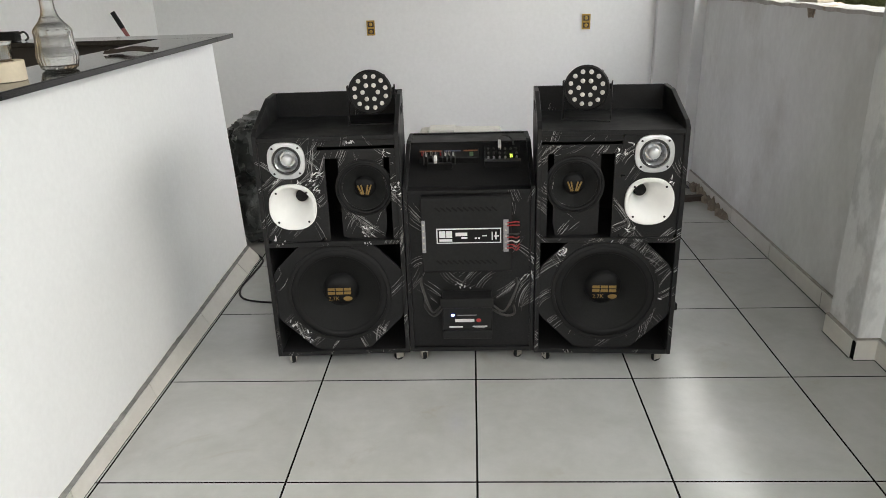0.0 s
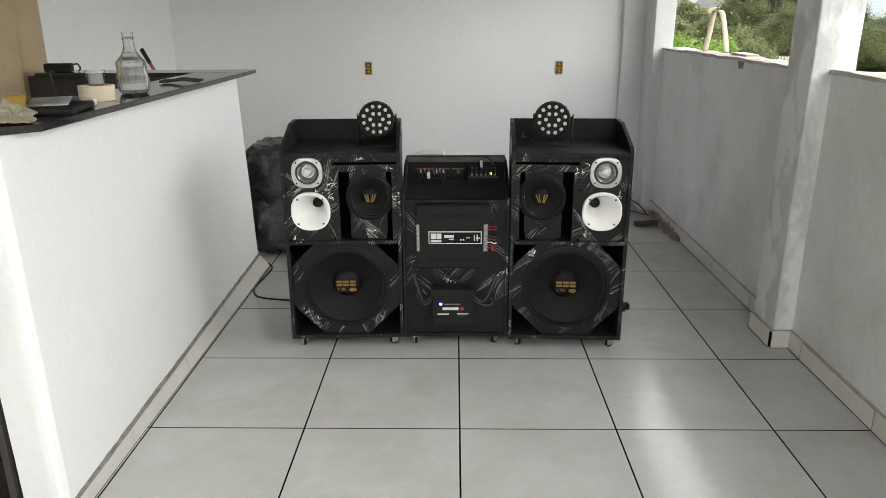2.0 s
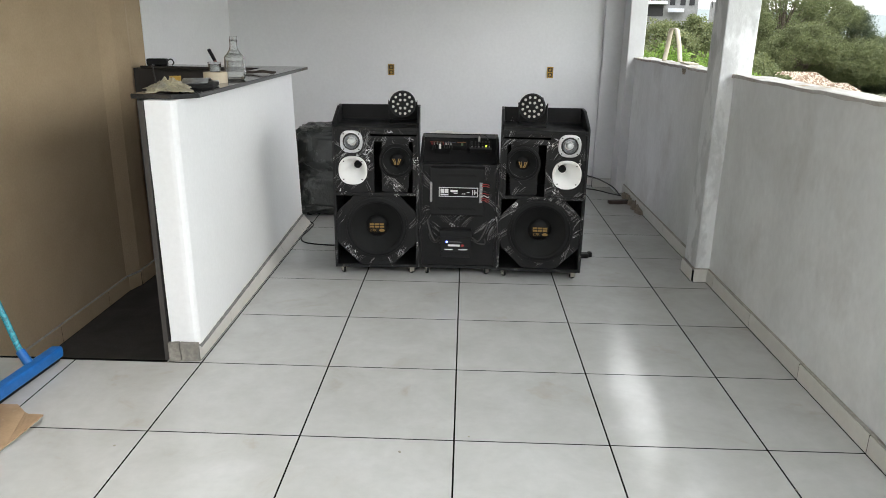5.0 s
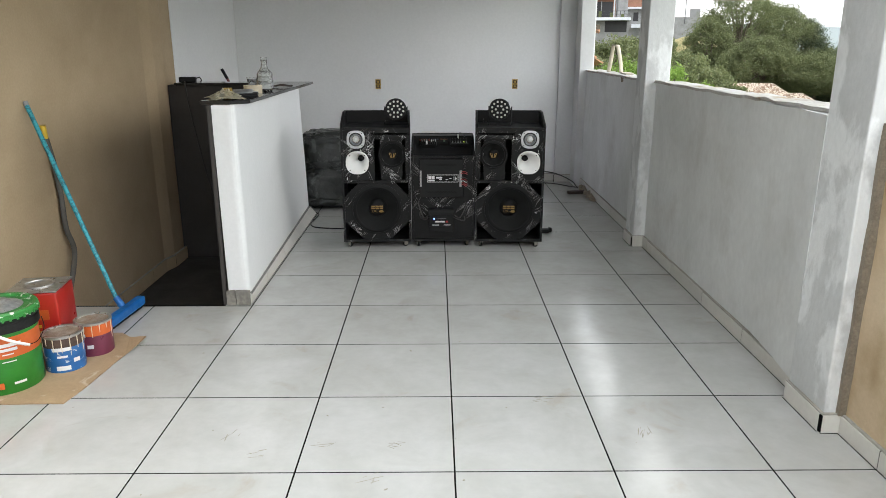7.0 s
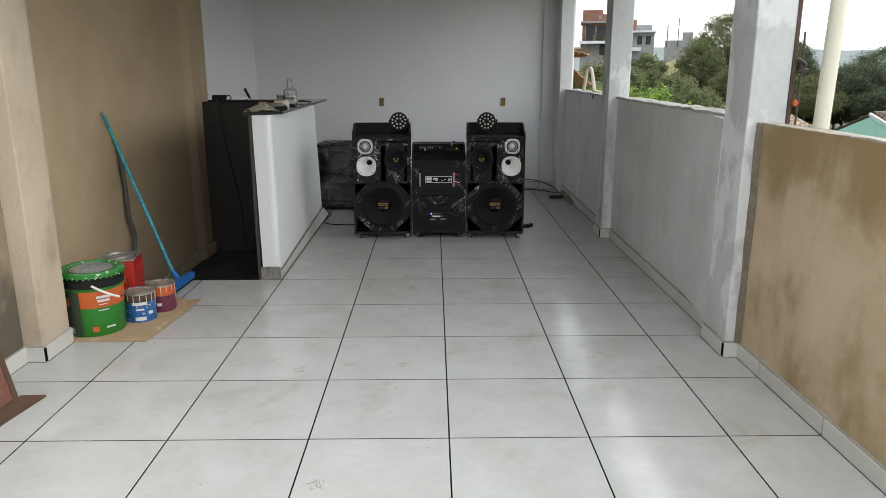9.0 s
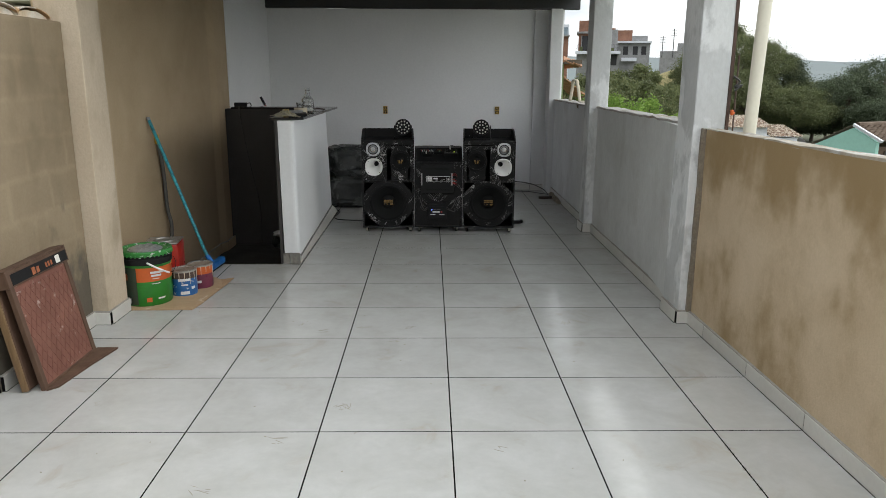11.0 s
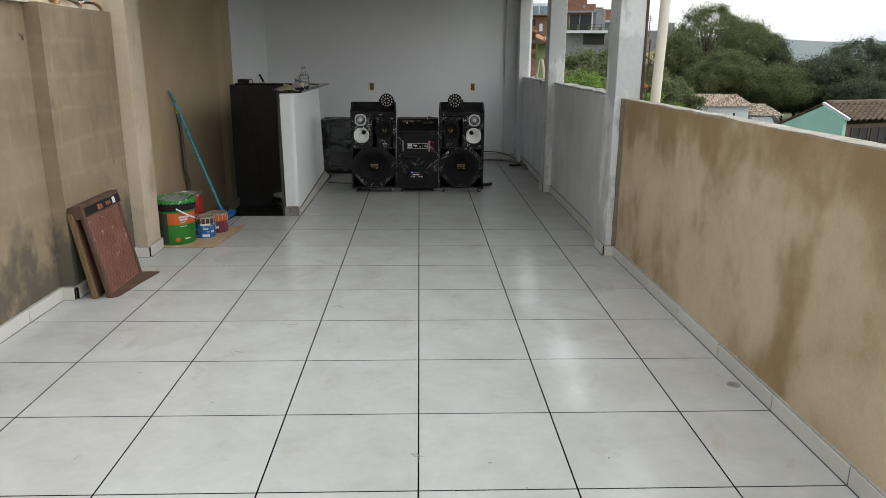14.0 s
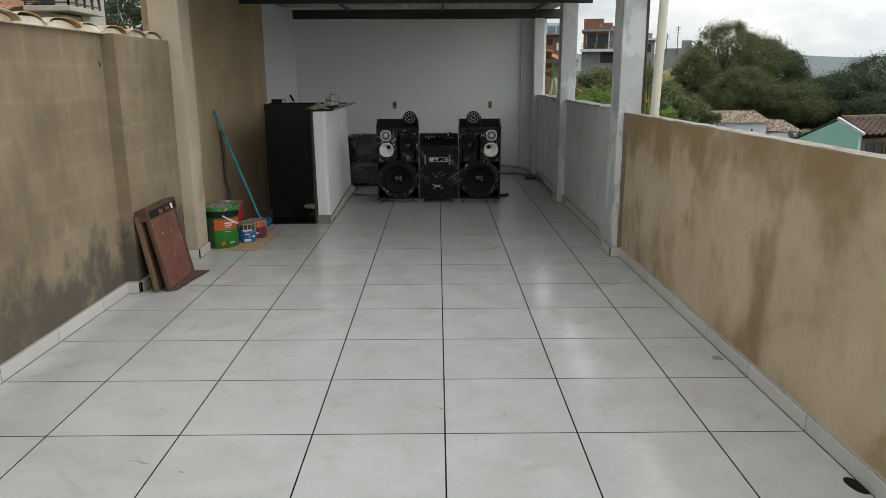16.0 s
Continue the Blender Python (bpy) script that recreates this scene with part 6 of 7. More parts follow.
# olive leaf colour is lifted: the veil over the distant woods is in it
M_LEAF = foliage("hazy_olive_foliage", (0.092, 0.112, 0.048), (0.165, 0.182, 0.078))
M_LEAF_DARK = foliage("dark_foliage", (0.058, 0.078, 0.044), (0.092, 0.115, 0.062))
M_LEAF_BRIGHT = foliage("fresh_green_foliage", (0.14, 0.235, 0.04), (0.21, 0.31, 0.065))
M_BARK = surface("grey_bark", (0.12, 0.095, 0.07), (0.07, 0.055, 0.042), 5, 0.8, 30, 0.2, 0.9)
M_BRICK = surface("orange_hollow_brick", (0.27, 0.135, 0.088), (0.19, 0.098, 0.068), 1.2, 0.8, 8, 0.1, 0.9)
M_CONC = surface("weathered_concrete", (0.30, 0.30, 0.30), (0.20, 0.20, 0.20), 0.9, 0.8, 8, 0.1, 0.9)
M_LIME = surface("limewashed_house_wall", (0.66, 0.68, 0.72), (0.56, 0.58, 0.62), 0.8, 0.7, 8, 0.05, 0.85)
M_TEAL = surface("teal_house_paint", (0.38, 0.66, 0.58), (0.33, 0.59, 0.52), 0.7, 0.7, 8, 0.05, 0.8)
M_OLIVE = surface("green_house_paint", (0.22, 0.27, 0.12), (0.17, 0.21, 0.09), 1.5, 0.7, 8, 0.05, 0.85)
M_PANE = surface("blue_grey_glazing", (0.16, 0.21, 0.25), (0.24, 0.30, 0.34), 1.2, 0.8, 8, 0.1, 0.3)
M_CREAM = surface("cream_house_paint", (0.46, 0.425, 0.36), (0.37, 0.34, 0.28), 1.2, 0.7, 8, 0.06, 0.85)
# near-black panel colour: the shade inside rooms is painted, not built
M_OPEN = surface("flat_dark_opening", (0.02, 0.02, 0.022), None, 2, 0.5, 8, 0.1, 0.5)
# distance haze is mixed into the far hills' base colour
M_HILL = surface("haze_tinted_hill_scrub", (0.13, 0.16, 0.165), (0.165, 0.19, 0.185), 0.02, 0.8, 0.3, 0.1, 0.95)
M_ROOFMIX = surface("old_mixed_roof_tile", (0.29, 0.19, 0.13), (0.17, 0.12, 0.09), 2.2, 0.9, 9, 0.25, 0.85, stain=(0.56, 0.49, 0.40), stain_scale=4.5, stain_at=(0.46, 0.56))
M_WARMTILE = surface("warm_brown_roof_tile", (0.13, 0.09, 0.062), (0.085, 0.058, 0.04), 1.5, 0.8, 9, 0.15, 0.85)


def ground_height(x, y):
    r = math.hypot(x, y + 3)
    h = GROUND + 0.012 * max(0.0, r - 40) * max(0.0, math.cos(math.atan2(x, y + 3) - 0.2)) * (1 if r < 300 else 300 / r)
    h += 1.2 * noise.noise(Vector((x * 0.02, y * 0.02, 0))) * min(1.0, r / 80)
    if r > 500:
        h += min(1.0, (r - 500) / 900) * (38 + 22 * noise.noise(Vector((x * 0.0016, y * 0.0016, 5))) + 9 * noise.noise(Vector((x * 0.006, y * 0.006, 2))))
    return h


bm = bmesh.new()
radii = [2, 6, 12, 20, 32, 48, 70, 100, 140, 200, 300, 450, 650, 900, 1200, 1600, 2200, 3200]
rings = []
NA = 192
for r in radii:
    ring = []
    for k in range(NA):
        a = 2 * math.pi * k / NA
        x, y = r * math.sin(a), r * math.cos(a) - 3
        ring.append(bm.verts.new((x, y, ground_height(x, y) if r < 2500 else -30)))
    rings.append(ring)
mid = bm.verts.new((0, -3, GROUND))
for k in range(NA):
    bm.faces.new((mid, rings[0][k], rings[0][(k + 1) % NA]))
for a, b in zip(rings, rings[1:]):
    for k in range(NA):
        bm.faces.new((a[k], a[(k + 1) % NA], b[(k + 1) % NA], b[k]))
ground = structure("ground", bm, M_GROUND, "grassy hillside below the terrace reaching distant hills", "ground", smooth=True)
# faces past 420 m take the haze-tinted hill colour
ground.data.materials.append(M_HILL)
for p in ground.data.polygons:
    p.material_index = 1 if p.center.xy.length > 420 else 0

# storey under the terrace
bm = bmesh.new()
box(bm, -2.6, 1.75, -9.1, 0.2, -6.5, -0.185)
box(bm, -1.28, 1.75, 0.2, BACK + 0.15, -6.5, -0.185)
box(bm, -2.6, -1.28, 0.2, BACK + 0.15, -6.5, -0.62)
structure("wall_storey_below", bm, M_CONC, "plain storey carrying the terrace", "house storey")


def spot(az, d):
    """A place at a bearing (degrees from straight ahead) and distance from the terrace's open end."""
    return -0.03 + d * math.sin(radians(az)), -6.2 + d * math.cos(radians(az))


def at_height(el, d):
    return 1.494 + d * math.tan(radians(el))


def leaves(clumps, per, size, spread, seed):
    """Vertices and faces of many small leaf blades gathered in clumps."""
    rng = np.random.default_rng(seed)
    c = np.repeat(np.array([q[:3] for q in clumps]), per, axis=0)
    rad = np.repeat(np.array([q[3] for q in clumps]), per)
    d = rng.normal(size=(len(c), 3))
    d /= np.linalg.norm(d, axis=1)[:, None]
    p = c + d * (rad * np.clip(np.abs(rng.normal(0.55, 0.32, len(c))), 0.0, 1.12))[:, None] * np.array([1, 1, 0.8]) * spread
    u = rng.normal(size=(len(c), 3))
    u /= np.linalg.norm(u, axis=1)[:, None]
    w = np.cross(u, d + rng.normal(size=d.shape) * 0.6)
    w /= np.linalg.norm(w, axis=1)[:, None] + 1e-9
    s = size * rng.uniform(0.5, 1.25, len(c))[:, None]
    v = np.stack([p - u * s, p + w * s * 0.45, p + u * s, p - w * s * 0.45], axis=1).reshape(-1, 3)
    f = np.arange(len(v)).reshape(-1, 4)
    return v, f


def tree(x, y, base, top, radius, seed, leaf, label, size=0.34, clump=46, per=90, squash=1.0, name="tree"):
    rng = random.Random(seed)
    th = thing(name, label, "tree", pose(x, y, base))
    H = top - base
    trunk_h = H * 0.45
    bm = bmesh.new()
    tube(bm, curve_points([(0, 0, -0.5), (0.15, 0.1, trunk_h * 0.4), (0.05, -0.1, trunk_h), (0.2, 0.1, H * 0.75)], 4), 0.0, 8,
         [0.035 * H * (1 - 0.8 * k / 12) for k in range(13)])
    clumps = []
    crown_mid, crown_h = H * 0.58, H * 0.44 - 0.30 * radius
    for k in range(clump):
        a, q = rng.uniform(0, 2 * math.pi), rng.uniform(-0.85, 1.0)
        rr = math.sqrt(max(0.05, 1 - q * q)) * rng.uniform(0.3, 1.0) ** 0.6
        cx, cy, cz = math.cos(a) * rr * radius, math.sin(a) * rr * radius, crown_mid + q * crown_h * squash * rng.uniform(0.70, 1.0)
        clumps.append((cx, cy, cz, radius * rng.uniform(0.12, 0.34)))
        if k % 5 == 0:
            tube(bm, curve_points([(0.05, 0, trunk_h * rng.uniform(0.6, 1.1)), (cx * 0.5, cy * 0.5, (cz + trunk_h) / 2), (cx * 0.95, cy * 0.95, cz)], 3), 0.0, 5,
                 [0.012 * H * (1 - 0.85 * j / 6) for j in range(7)])
    part("trunk", bm, M_BARK, th, smooth=True)
    v, f = leaves(clumps, per, size, 1.0, seed)
    me = bpy.data.meshes.new("crown")
    me.from_pydata(v.tolist(), [], f.tolist())
    me.materials.append(leaf)
    ob = new("crown", me)
    ob.parent = th
    return th


def bush_row(specs, leaf, label, name):
    for k, (az_, d, top_el, rad) in enumerate(specs):
        x, y = spot(az_, d)
        tree(x, y, ground_height(x, y), at_height(top_el, d), rad, 300 + k + int(az_ * 10), leaf, label, size=min(0.10, 0.0021 * d), clump=90, per=280, name=name)


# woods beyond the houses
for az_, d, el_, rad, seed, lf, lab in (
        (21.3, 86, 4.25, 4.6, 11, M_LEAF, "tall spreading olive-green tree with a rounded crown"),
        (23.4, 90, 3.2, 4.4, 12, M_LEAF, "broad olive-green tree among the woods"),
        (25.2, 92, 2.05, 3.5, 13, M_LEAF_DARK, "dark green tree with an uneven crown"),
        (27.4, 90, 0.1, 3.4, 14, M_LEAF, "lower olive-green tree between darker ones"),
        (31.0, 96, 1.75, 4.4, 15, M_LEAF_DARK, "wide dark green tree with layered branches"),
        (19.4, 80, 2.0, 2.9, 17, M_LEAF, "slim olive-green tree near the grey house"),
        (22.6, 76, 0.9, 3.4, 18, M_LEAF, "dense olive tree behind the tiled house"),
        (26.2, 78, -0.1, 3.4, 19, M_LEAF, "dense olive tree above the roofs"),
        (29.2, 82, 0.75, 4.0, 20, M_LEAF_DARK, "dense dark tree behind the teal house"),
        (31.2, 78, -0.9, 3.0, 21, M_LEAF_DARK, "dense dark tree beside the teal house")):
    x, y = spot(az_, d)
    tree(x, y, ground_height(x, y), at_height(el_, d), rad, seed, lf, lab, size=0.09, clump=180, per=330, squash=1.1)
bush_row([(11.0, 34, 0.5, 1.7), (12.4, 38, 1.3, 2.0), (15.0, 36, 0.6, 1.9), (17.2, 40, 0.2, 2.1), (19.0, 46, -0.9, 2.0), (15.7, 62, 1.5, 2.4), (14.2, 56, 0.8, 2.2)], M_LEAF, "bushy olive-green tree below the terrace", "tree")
bush_row([(25.6, 86, -1.4, 3.0), (28.2, 88, -1.0, 3.0), (33.7, 125, -1.5, 3.0), (35.3, 135, -1.1, 3.4), (22.4, 84, -2.3, 2.8), (24.5, 84, -2.3, 2.8), (26.6, 84, -2.2, 2.8), (28.6, 84, -2.1, 2.8), (30.7, 84, -2.0, 2.8), (32.6, 84, -2.0, 2.8)], M_LEAF_DARK, "dark low tree behind the roofs", "tree")
bush_row([(11.3, 24, -0.6, 1.4), (13.2, 25, 0.35, 1.75), (15.4, 26, -0.3, 1.5), (17.6, 28, -1.4, 1.4), (9.6, 22, -1.4, 1.1)], M_LEAF_BRIGHT, "fresh green bush in the garden below", "bush")
for x, y, top, rad, seed in ((-11.8, 24.5, 7.6, 2.8, 61), (-12.5, 30, 9.0, 3.4, 62), (-7.0, 24, 5.2, 2.2, 63)):
    tree(x, y, ground_height(x, y), top, rad, seed, M_LEAF_DARK, "dark tree behind the boundary wall", size=0.075, clump=120, per=380)


def tile_roof(name, parent, a, b, c, d, waves, material, depth=0.05, rows=6, label=""):
    """A tiled roof plane: eave from a to b, ridge from d to c, with rolls running up and down and stepped courses."""
    a, b, c, d = Vector(a), Vector(b), Vector(c), Vector(d)
    nrm = (b - a).cross(d - a).normalized()
    bm = bmesh.new()
    n = waves * 4
    grid = []
    for j in range(rows):
        for e in (0.0, 0.999):
            t = (j + e) / rows
            p, q = a.lerp(d, t), b.lerp(c, t)
            grid.append([bm.verts.new(p.lerp(q, i / n) + nrm * (depth * (0.5 + 0.5 * math.cos(2 * math.pi * i / 4)) + (0.35 * depth if e == 0 else 0))) for i in range(n + 1)])
    for r0, r1 in zip(grid, grid[1:]):
        for i in range(n):
            bm.faces.new((r0[i], r0[i + 1], r1[i + 1], r1[i]))
    ob = part(name, bm, material, parent, label)
    ob.modifiers.new("thickness", "SOLIDIFY").thickness = 0.03
    return ob


# white house with a mottled tiled roof
X0, X1, YF, YB = 24.3, 29.3, 57.2, 61.5
zb = ground_height(27, 58)
ht = thing("tiled_house", "small white house with a mottled tile roof among trees", "house")
part("wall", made_box(X0 + 0.35, X1 - 0.35, YF + 0.35, YB - 0.3, zb - 1, -2.57), M_LIME, ht)
part("side_wall", made_box(X0 + 0.05, X0 + 0.35, YF + 0.2, YB - 0.3, zb - 1, -2.75), M_LIME, ht)
tile_roof("roof", ht, (X0, YF, -2.62), (X1, YF, -2.62), (X1 - 0.9, (YF + YB) / 2, -1.68), (X0 + 0.05, (YF + YB) / 2, -1.68), 17, M_ROOFMIX, 0.12)
tile_roof("roof", ht, (X1, YB, -2.62), (X0, YB, -2.62), (X0 + 0.05, (YF + YB) / 2, -1.68), (X1 - 0.9, (YF + YB) / 2, -1.68), 17, M_ROOFMIX, 0.12)
tile_roof("roof", ht, (X1, YF, -2.62), (X1, YB, -2.62), (X1 - 0.88, (YF + YB) / 2 + 0.02, -1.68), (X1 - 0.9, (YF + YB) / 2, -1.68), 14, M_ROOFMIX, 0.12)
part("window", made_box(27.6, 27.75, YF + 0.33, YF + 0.36, -3.5, -3.1), M_OPEN, ht)
lr = thing("low_tiled_shed", "low shed with a clay tile roof beside the white house", "shed")
part("wall", made_box(29.7, 32.1, 58.4, 61, zb - 1, -3.5), M_LIME, lr)
tile_roof("roof", lr, (29.5, 58.2, -3.45), (32.5, 58.2, -3.45), (31.6, 60.4, -2.55), (29.5, 60.4, -2.55), 10, M_ROOFMIX, 0.10)
l2 = thing("long_tiled_shed", "long low shed with a reddish tile roof in the garden", "shed")
part("wall", made_box(20.2, 24.0, 56.4, 60, zb - 1, -3.0), M_LIME, l2)
tile_roof("roof", l2, (19.8, 56.0, -3.15), (24.3, 56.0, -3.15), (24.3, 59.0, -2.75), (19.8, 59.0, -2.45), 16, M_ROOFMIX, 0.10)

# teal gabled house
th = thing("teal_house", "teal rendered gabled house with white verge and brown tiles", "house")
R0 = Vector((16.4, 23.5, -0.34))
U, V = Vector((0.93, 0.37, 0)), Vector((0.30, -0.955, 0))
eR, eL = R0 + V * 1.1 + Vector((0, 0, -0.46)), R0 - V * 4.2 + Vector((0, 0, -1.85))
gz = ground_height(16, 23) - 1
bm = bmesh.new()
q = [bm.verts.new(w) for w in (R0, eR, Vector((eR.x, eR.y, gz)), Vector((eL.x, eL.y, gz)), eL)]
q2 = [bm.verts.new(v.co + U * 0.18) for v in q]
bm.faces.new(q)
bm.faces.new(q2[::-1])
for i in range(5):
    bm.faces.new((q[i], q[(i + 1) % 5], q2[(i + 1) % 5], q2[i]))
part("gable_wall", bm, M_TEAL, th, "teal rendered gable")
eRs, eRe = eR + V * 0.25 + Vector((0, 0, -0.08)), eR + V * 0.25 + U * 9 + Vector((0, 0, -0.08))
tile_roof("roof", th, eRs + U * 0.12, eRe, R0 + U * 9 + Vector((0, 0, 0.02)), R0 + U * 0.12 + Vector((0, 0, 0.02)), 26, M_WARMTILE, 0.10, 7)
tile_roof("roof", th, eL + U * 9, eL + U * 0.12, R0 + U * 0.12 + Vector((0, 0, 0.02)), R0 + U * 9 + Vector((0, 0, 0.02)), 26, M_WARMTILE, 0.10, 9)
bm = tube(bmesh.new(), [eRs + Vector((0, 0, 0.1)), R0 + Vector((0, 0, 0.12))], 0.07, 4)
part("verge_board", bm, M_LIME, th, "white verge board")
bm = tube(bmesh.new(), [R0 + U * 0.2 + Vector((0, 0, 0.10)), R0 + U * 9 + Vector((0, 0, 0.10))], 0.12, 8)
part("ridge_tiles", bm, M_WARMTILE, th)
sw = Matrix(((U.x, V.x, 0, eR.x), (U.y, V.y, 0, eR.y), (0, 0, 1, 0), (0, 0, 0, 1)))
bm = made_box(0.05, 9, -0.2, -0.02, gz, -1.0)
bm.transform(sw)
part("side_wall", bm, M_WARMTILE, th, "brown side wall")
for k in range(3):
    bm = made_box(0.5 + k * 1.15, 1.5 + k * 1.15, -0.03, 0.0, -2.0, -1.15)
    bm.transform(sw)
    wd = part("window", bm, M_OPEN, th, "dark window in the brown side wall")
    for j in range(3):
        bm = made_box(0.5 + k * 1.15 + j * 0.48, 0.54 + k * 1.15 + j * 0.48, 0.0, 0.03, -2.0, -1.15)
        bm.transform(sw)
        part("window_frame", bm, M_BARK, wd)
sd = thing("satellite_dish", "grey satellite dish beside the teal house", "satellite dish", pose(*spot(26.2, 37), at_height(-4.3, 37)))
bm = bmesh.new()
lathe(bm, [(0.0, -0.07), (0.18, -0.05), (0.34, 0.02), (0.34, 0.03), (0.17, -0.035), (0, -0.055)], Matrix.Rotation(radians(55), 4, "Y"), 24, cap=False)
part("dish", bm, M_CONC, sd, smooth=True)
bm = tube(bmesh.new(), [(0, 0, -0.05), (0.0, 0, -4.5)], 0.04, 8)
part("mast", bm, M_CONC, sd)


# hillside buildings
def block(parent, name, az0, az1, d, el0, el1, depth, material, label=""):
    xa, ya = spot(az0, d)
    xb, yb = spot(az1, d)
    u = Vector((xb - xa, yb - ya, 0))
    v = Vector((-u.y, u.x, 0)).normalized() * depth
    z0, z1 = at_height(el0, d), at_height(el1, d)
    bm = bmesh.new()
    prism(bm, [(xa, ya), (xb, yb), (xb + v.x, yb + v.y), (xa + v.x, ya + v.y)], z0, z1)
    return part(name, bm, material, parent, label)


DB = 150
bh = thing("brick_house", "unfinished orange brick house with balconies on the hillside", "house")
block(bh, "lower_wall", 11.0, 14.1, DB, -2.5, 1.75, 9, M_CONC)
block(bh, "garage_opening", 12.4, 13.95, DB - 0.1, 0.95, 1.72, 0.15, M_OPEN)
block(bh, "terrace_slab", 10.9, 14.2, DB - 2.2, 1.78, 1.98, 3.0, M_LIME, "pale balcony slab")
block(bh, "upper_wall", 11.1, 13.1, DB + 1.5, 1.9, 3.25, 8, M_BRICK)
block(bh, "upper_wall", 13.1, 13.95, DB + 1.5, 1.9, 3.5, 8, M_CONC)
block(bh, "roof_slab", 10.95, 13.3, DB + 0.4, 3.25, 3.38, 9, M_CONC)
block(bh, "attic_wall", 11.1, 12.55, DB + 1.6, 3.38, 4.15, 7, M_BRICK)
block(bh, "attic_wall", 12.55, 13.2, DB + 1.6, 3.38, 3.85, 7, M_BRICK)
block(bh, "attic_wall", 13.2, 13.75, DB + 1.6, 3.38, 3.6, 7, M_BRICK)
# flat slab before the wall carries the loggia's shade as colour
block(bh, "loggia", 11.35, 12.9, DB + 1.4, 2.0, 3.05, 0.15, M_OPEN, "flat near-black panel for the loggia's shade")
for a0, a1 in ((11.3, 11.36), (12.05, 12.12), (13.25, 13.6)):
    block(bh, "pier", a0, a1, DB + 1.2, 1.98, 3.1, 0.2, M_CONC)
block(bh, "window", 12.25, 12.45, DB + 1.55, 3.55, 3.78, 0.1, M_PANE)
for a0 in (11.2, 11.9, 12.7, 13.5):
    block(bh, "planter", a0, a0 + 0.22, DB - 2.15, 1.98, 2.2 + 0.1 * (int(a0 * 10) % 3), 0.1, M_LEAF, "potted plant at the railing")
for k in range(12):
    block(bh, "railing_post", 11.0 + k * 0.27, 11.03 + k * 0.27, DB - 2.1, 1.98, 2.4, 0.1, M_STEEL_DARK)
for e in (2.18, 2.4):
    block(bh, "rail", 10.95, 14.1, DB - 2.1, e, e + 0.03, 0.1, M_STEEL_DARK)
block(bh, "column", 12.95, 13.04, DB - 2.0, 1.98, 3.25, 0.4, M_LIME)
gh = thing("grey_house", "grey concrete house with a pitched sheet roof on the hillside", "house")
block(gh, "wall", 13.95, 16.3, 165, -2, 2.55, 9, M_CONC)
block(gh, "side_wall", 13.95, 15.0, 166, 2.68, 3.45, 7, M_BRICK)
block(gh, "balcony", 14.3, 15.4, 163.2, 1.25, 1.5, 1.5, M_LIME)
block(gh, "roof", 13.9, 16.4, 164, 2.55, 2.68, 10, M_LIME)
block(gh, "upper_wall", 15.0, 16.1, 166, 2.68, 3.05, 7, M_CONC)
for a0 in (14.4, 15.1, 15.7):
    block(gh, "window", a0, a0 + 0.35, 164.9, 1.7, 2.3, 0.15, M_OPEN)
gw = thing("flat_grey_building", "flat-roofed grey building with antennas behind the trees", "building")
block(gw, "wall", 17.0, 19.6, 140, -3, 1.95, 8, M_CONC)
block(gw, "roof_step", 18.2, 18.9, 141, 1.95, 2.5, 5, M_CONC)
for a0, e1 in ((17.15, 3.0), (17.9, 3.5)):
    x, y = spot(a0, 139)
    bm = tube(bmesh.new(), [(x, y, at_height(1.5, 139)), (x, y, at_height(e1, 139))], 0.07, 6)
    part("antenna", bm, M_STEEL_DARK, gw)
    for k in range(4):
        z = at_height(e1 - 0.1 - 0.12 * k, 139)
        part("antenna_rod", tube(bmesh.new(), [(x - 0.5, y, z), (x + 0.5, y, z)], 0.03, 4), M_STEEL_DARK, gw)
wh = thing("pale_block", "pale multi-storey house with blue glazing up the hill", "house")
block(wh, "wall", 7.4, 10.4, 185, -2, 3.9, 9, M_LIME)
for a0 in (7.7, 8.4, 9.1, 9.7):
    block(wh, "window", a0, a0 + 0.6, 184.8, 3.05, 3.7, 0.2, M_PANE)
b2 = thing("small_brick_house", "small orange brick house with a white railing", "house")
block(b2, "wall", 7.5, 10.3, 120, -3, 3.05, 8, M_BRICK)
block(b2, "roof", 7.4, 10.4, 119, 3.05, 3.15, 9, M_CONC)
block(b2, "window", 8.4, 8.8, 119.8, 2.3, 2.75, 0.2, M_OPEN)
block(b2, "white_door", 9.1, 9.35, 119.7, 1.9, 2.45, 0.2, M_LIME)
yh = thing("dry_grass_mound", "yellowed dry grass mound beside the grey building", "grass mound", pose(*spot(18.4, 110), at_height(-0.7, 110)))
bm = bmesh.new()
bmesh.ops.create_icosphere(bm, subdivisions=4, radius=1.0)
for v in bm.verts:
    v.co = Vector((v.co.x * 4.2, v.co.y * 3, v.co.z * 2.6)) + noise.noise_vector(v.co * 3) * 0.6
part("mound", bm, surface("dry_grass", (0.30, 0.26, 0.13), (0.22, 0.19, 0.09), 0.8, 0.8, 5, 0.2, 0.95), yh, smooth=True)

# next-door house, close behind the parapet's far end
nh = thing("neighbour_house", "next-door green house with clay tile eaves", "house")
part("post", made_box(1.90, 2.02, 6.05, 6.25, GROUND - 1, 1.62), M_OLIVE, nh, "olive green post")
part("wall", made_box(1.9, 2.05, 7.75, 11.0, GROUND - 1, 1.6), M_OLIVE, nh)
tile_roof("roof", nh, (1.85, 5.85, 1.66), (1.85, 11.0, 1.66), (1.70, 11.0, 1.68), (1.70, 5.85, 1.68), 22, M_CLAY, 0.06, 5)
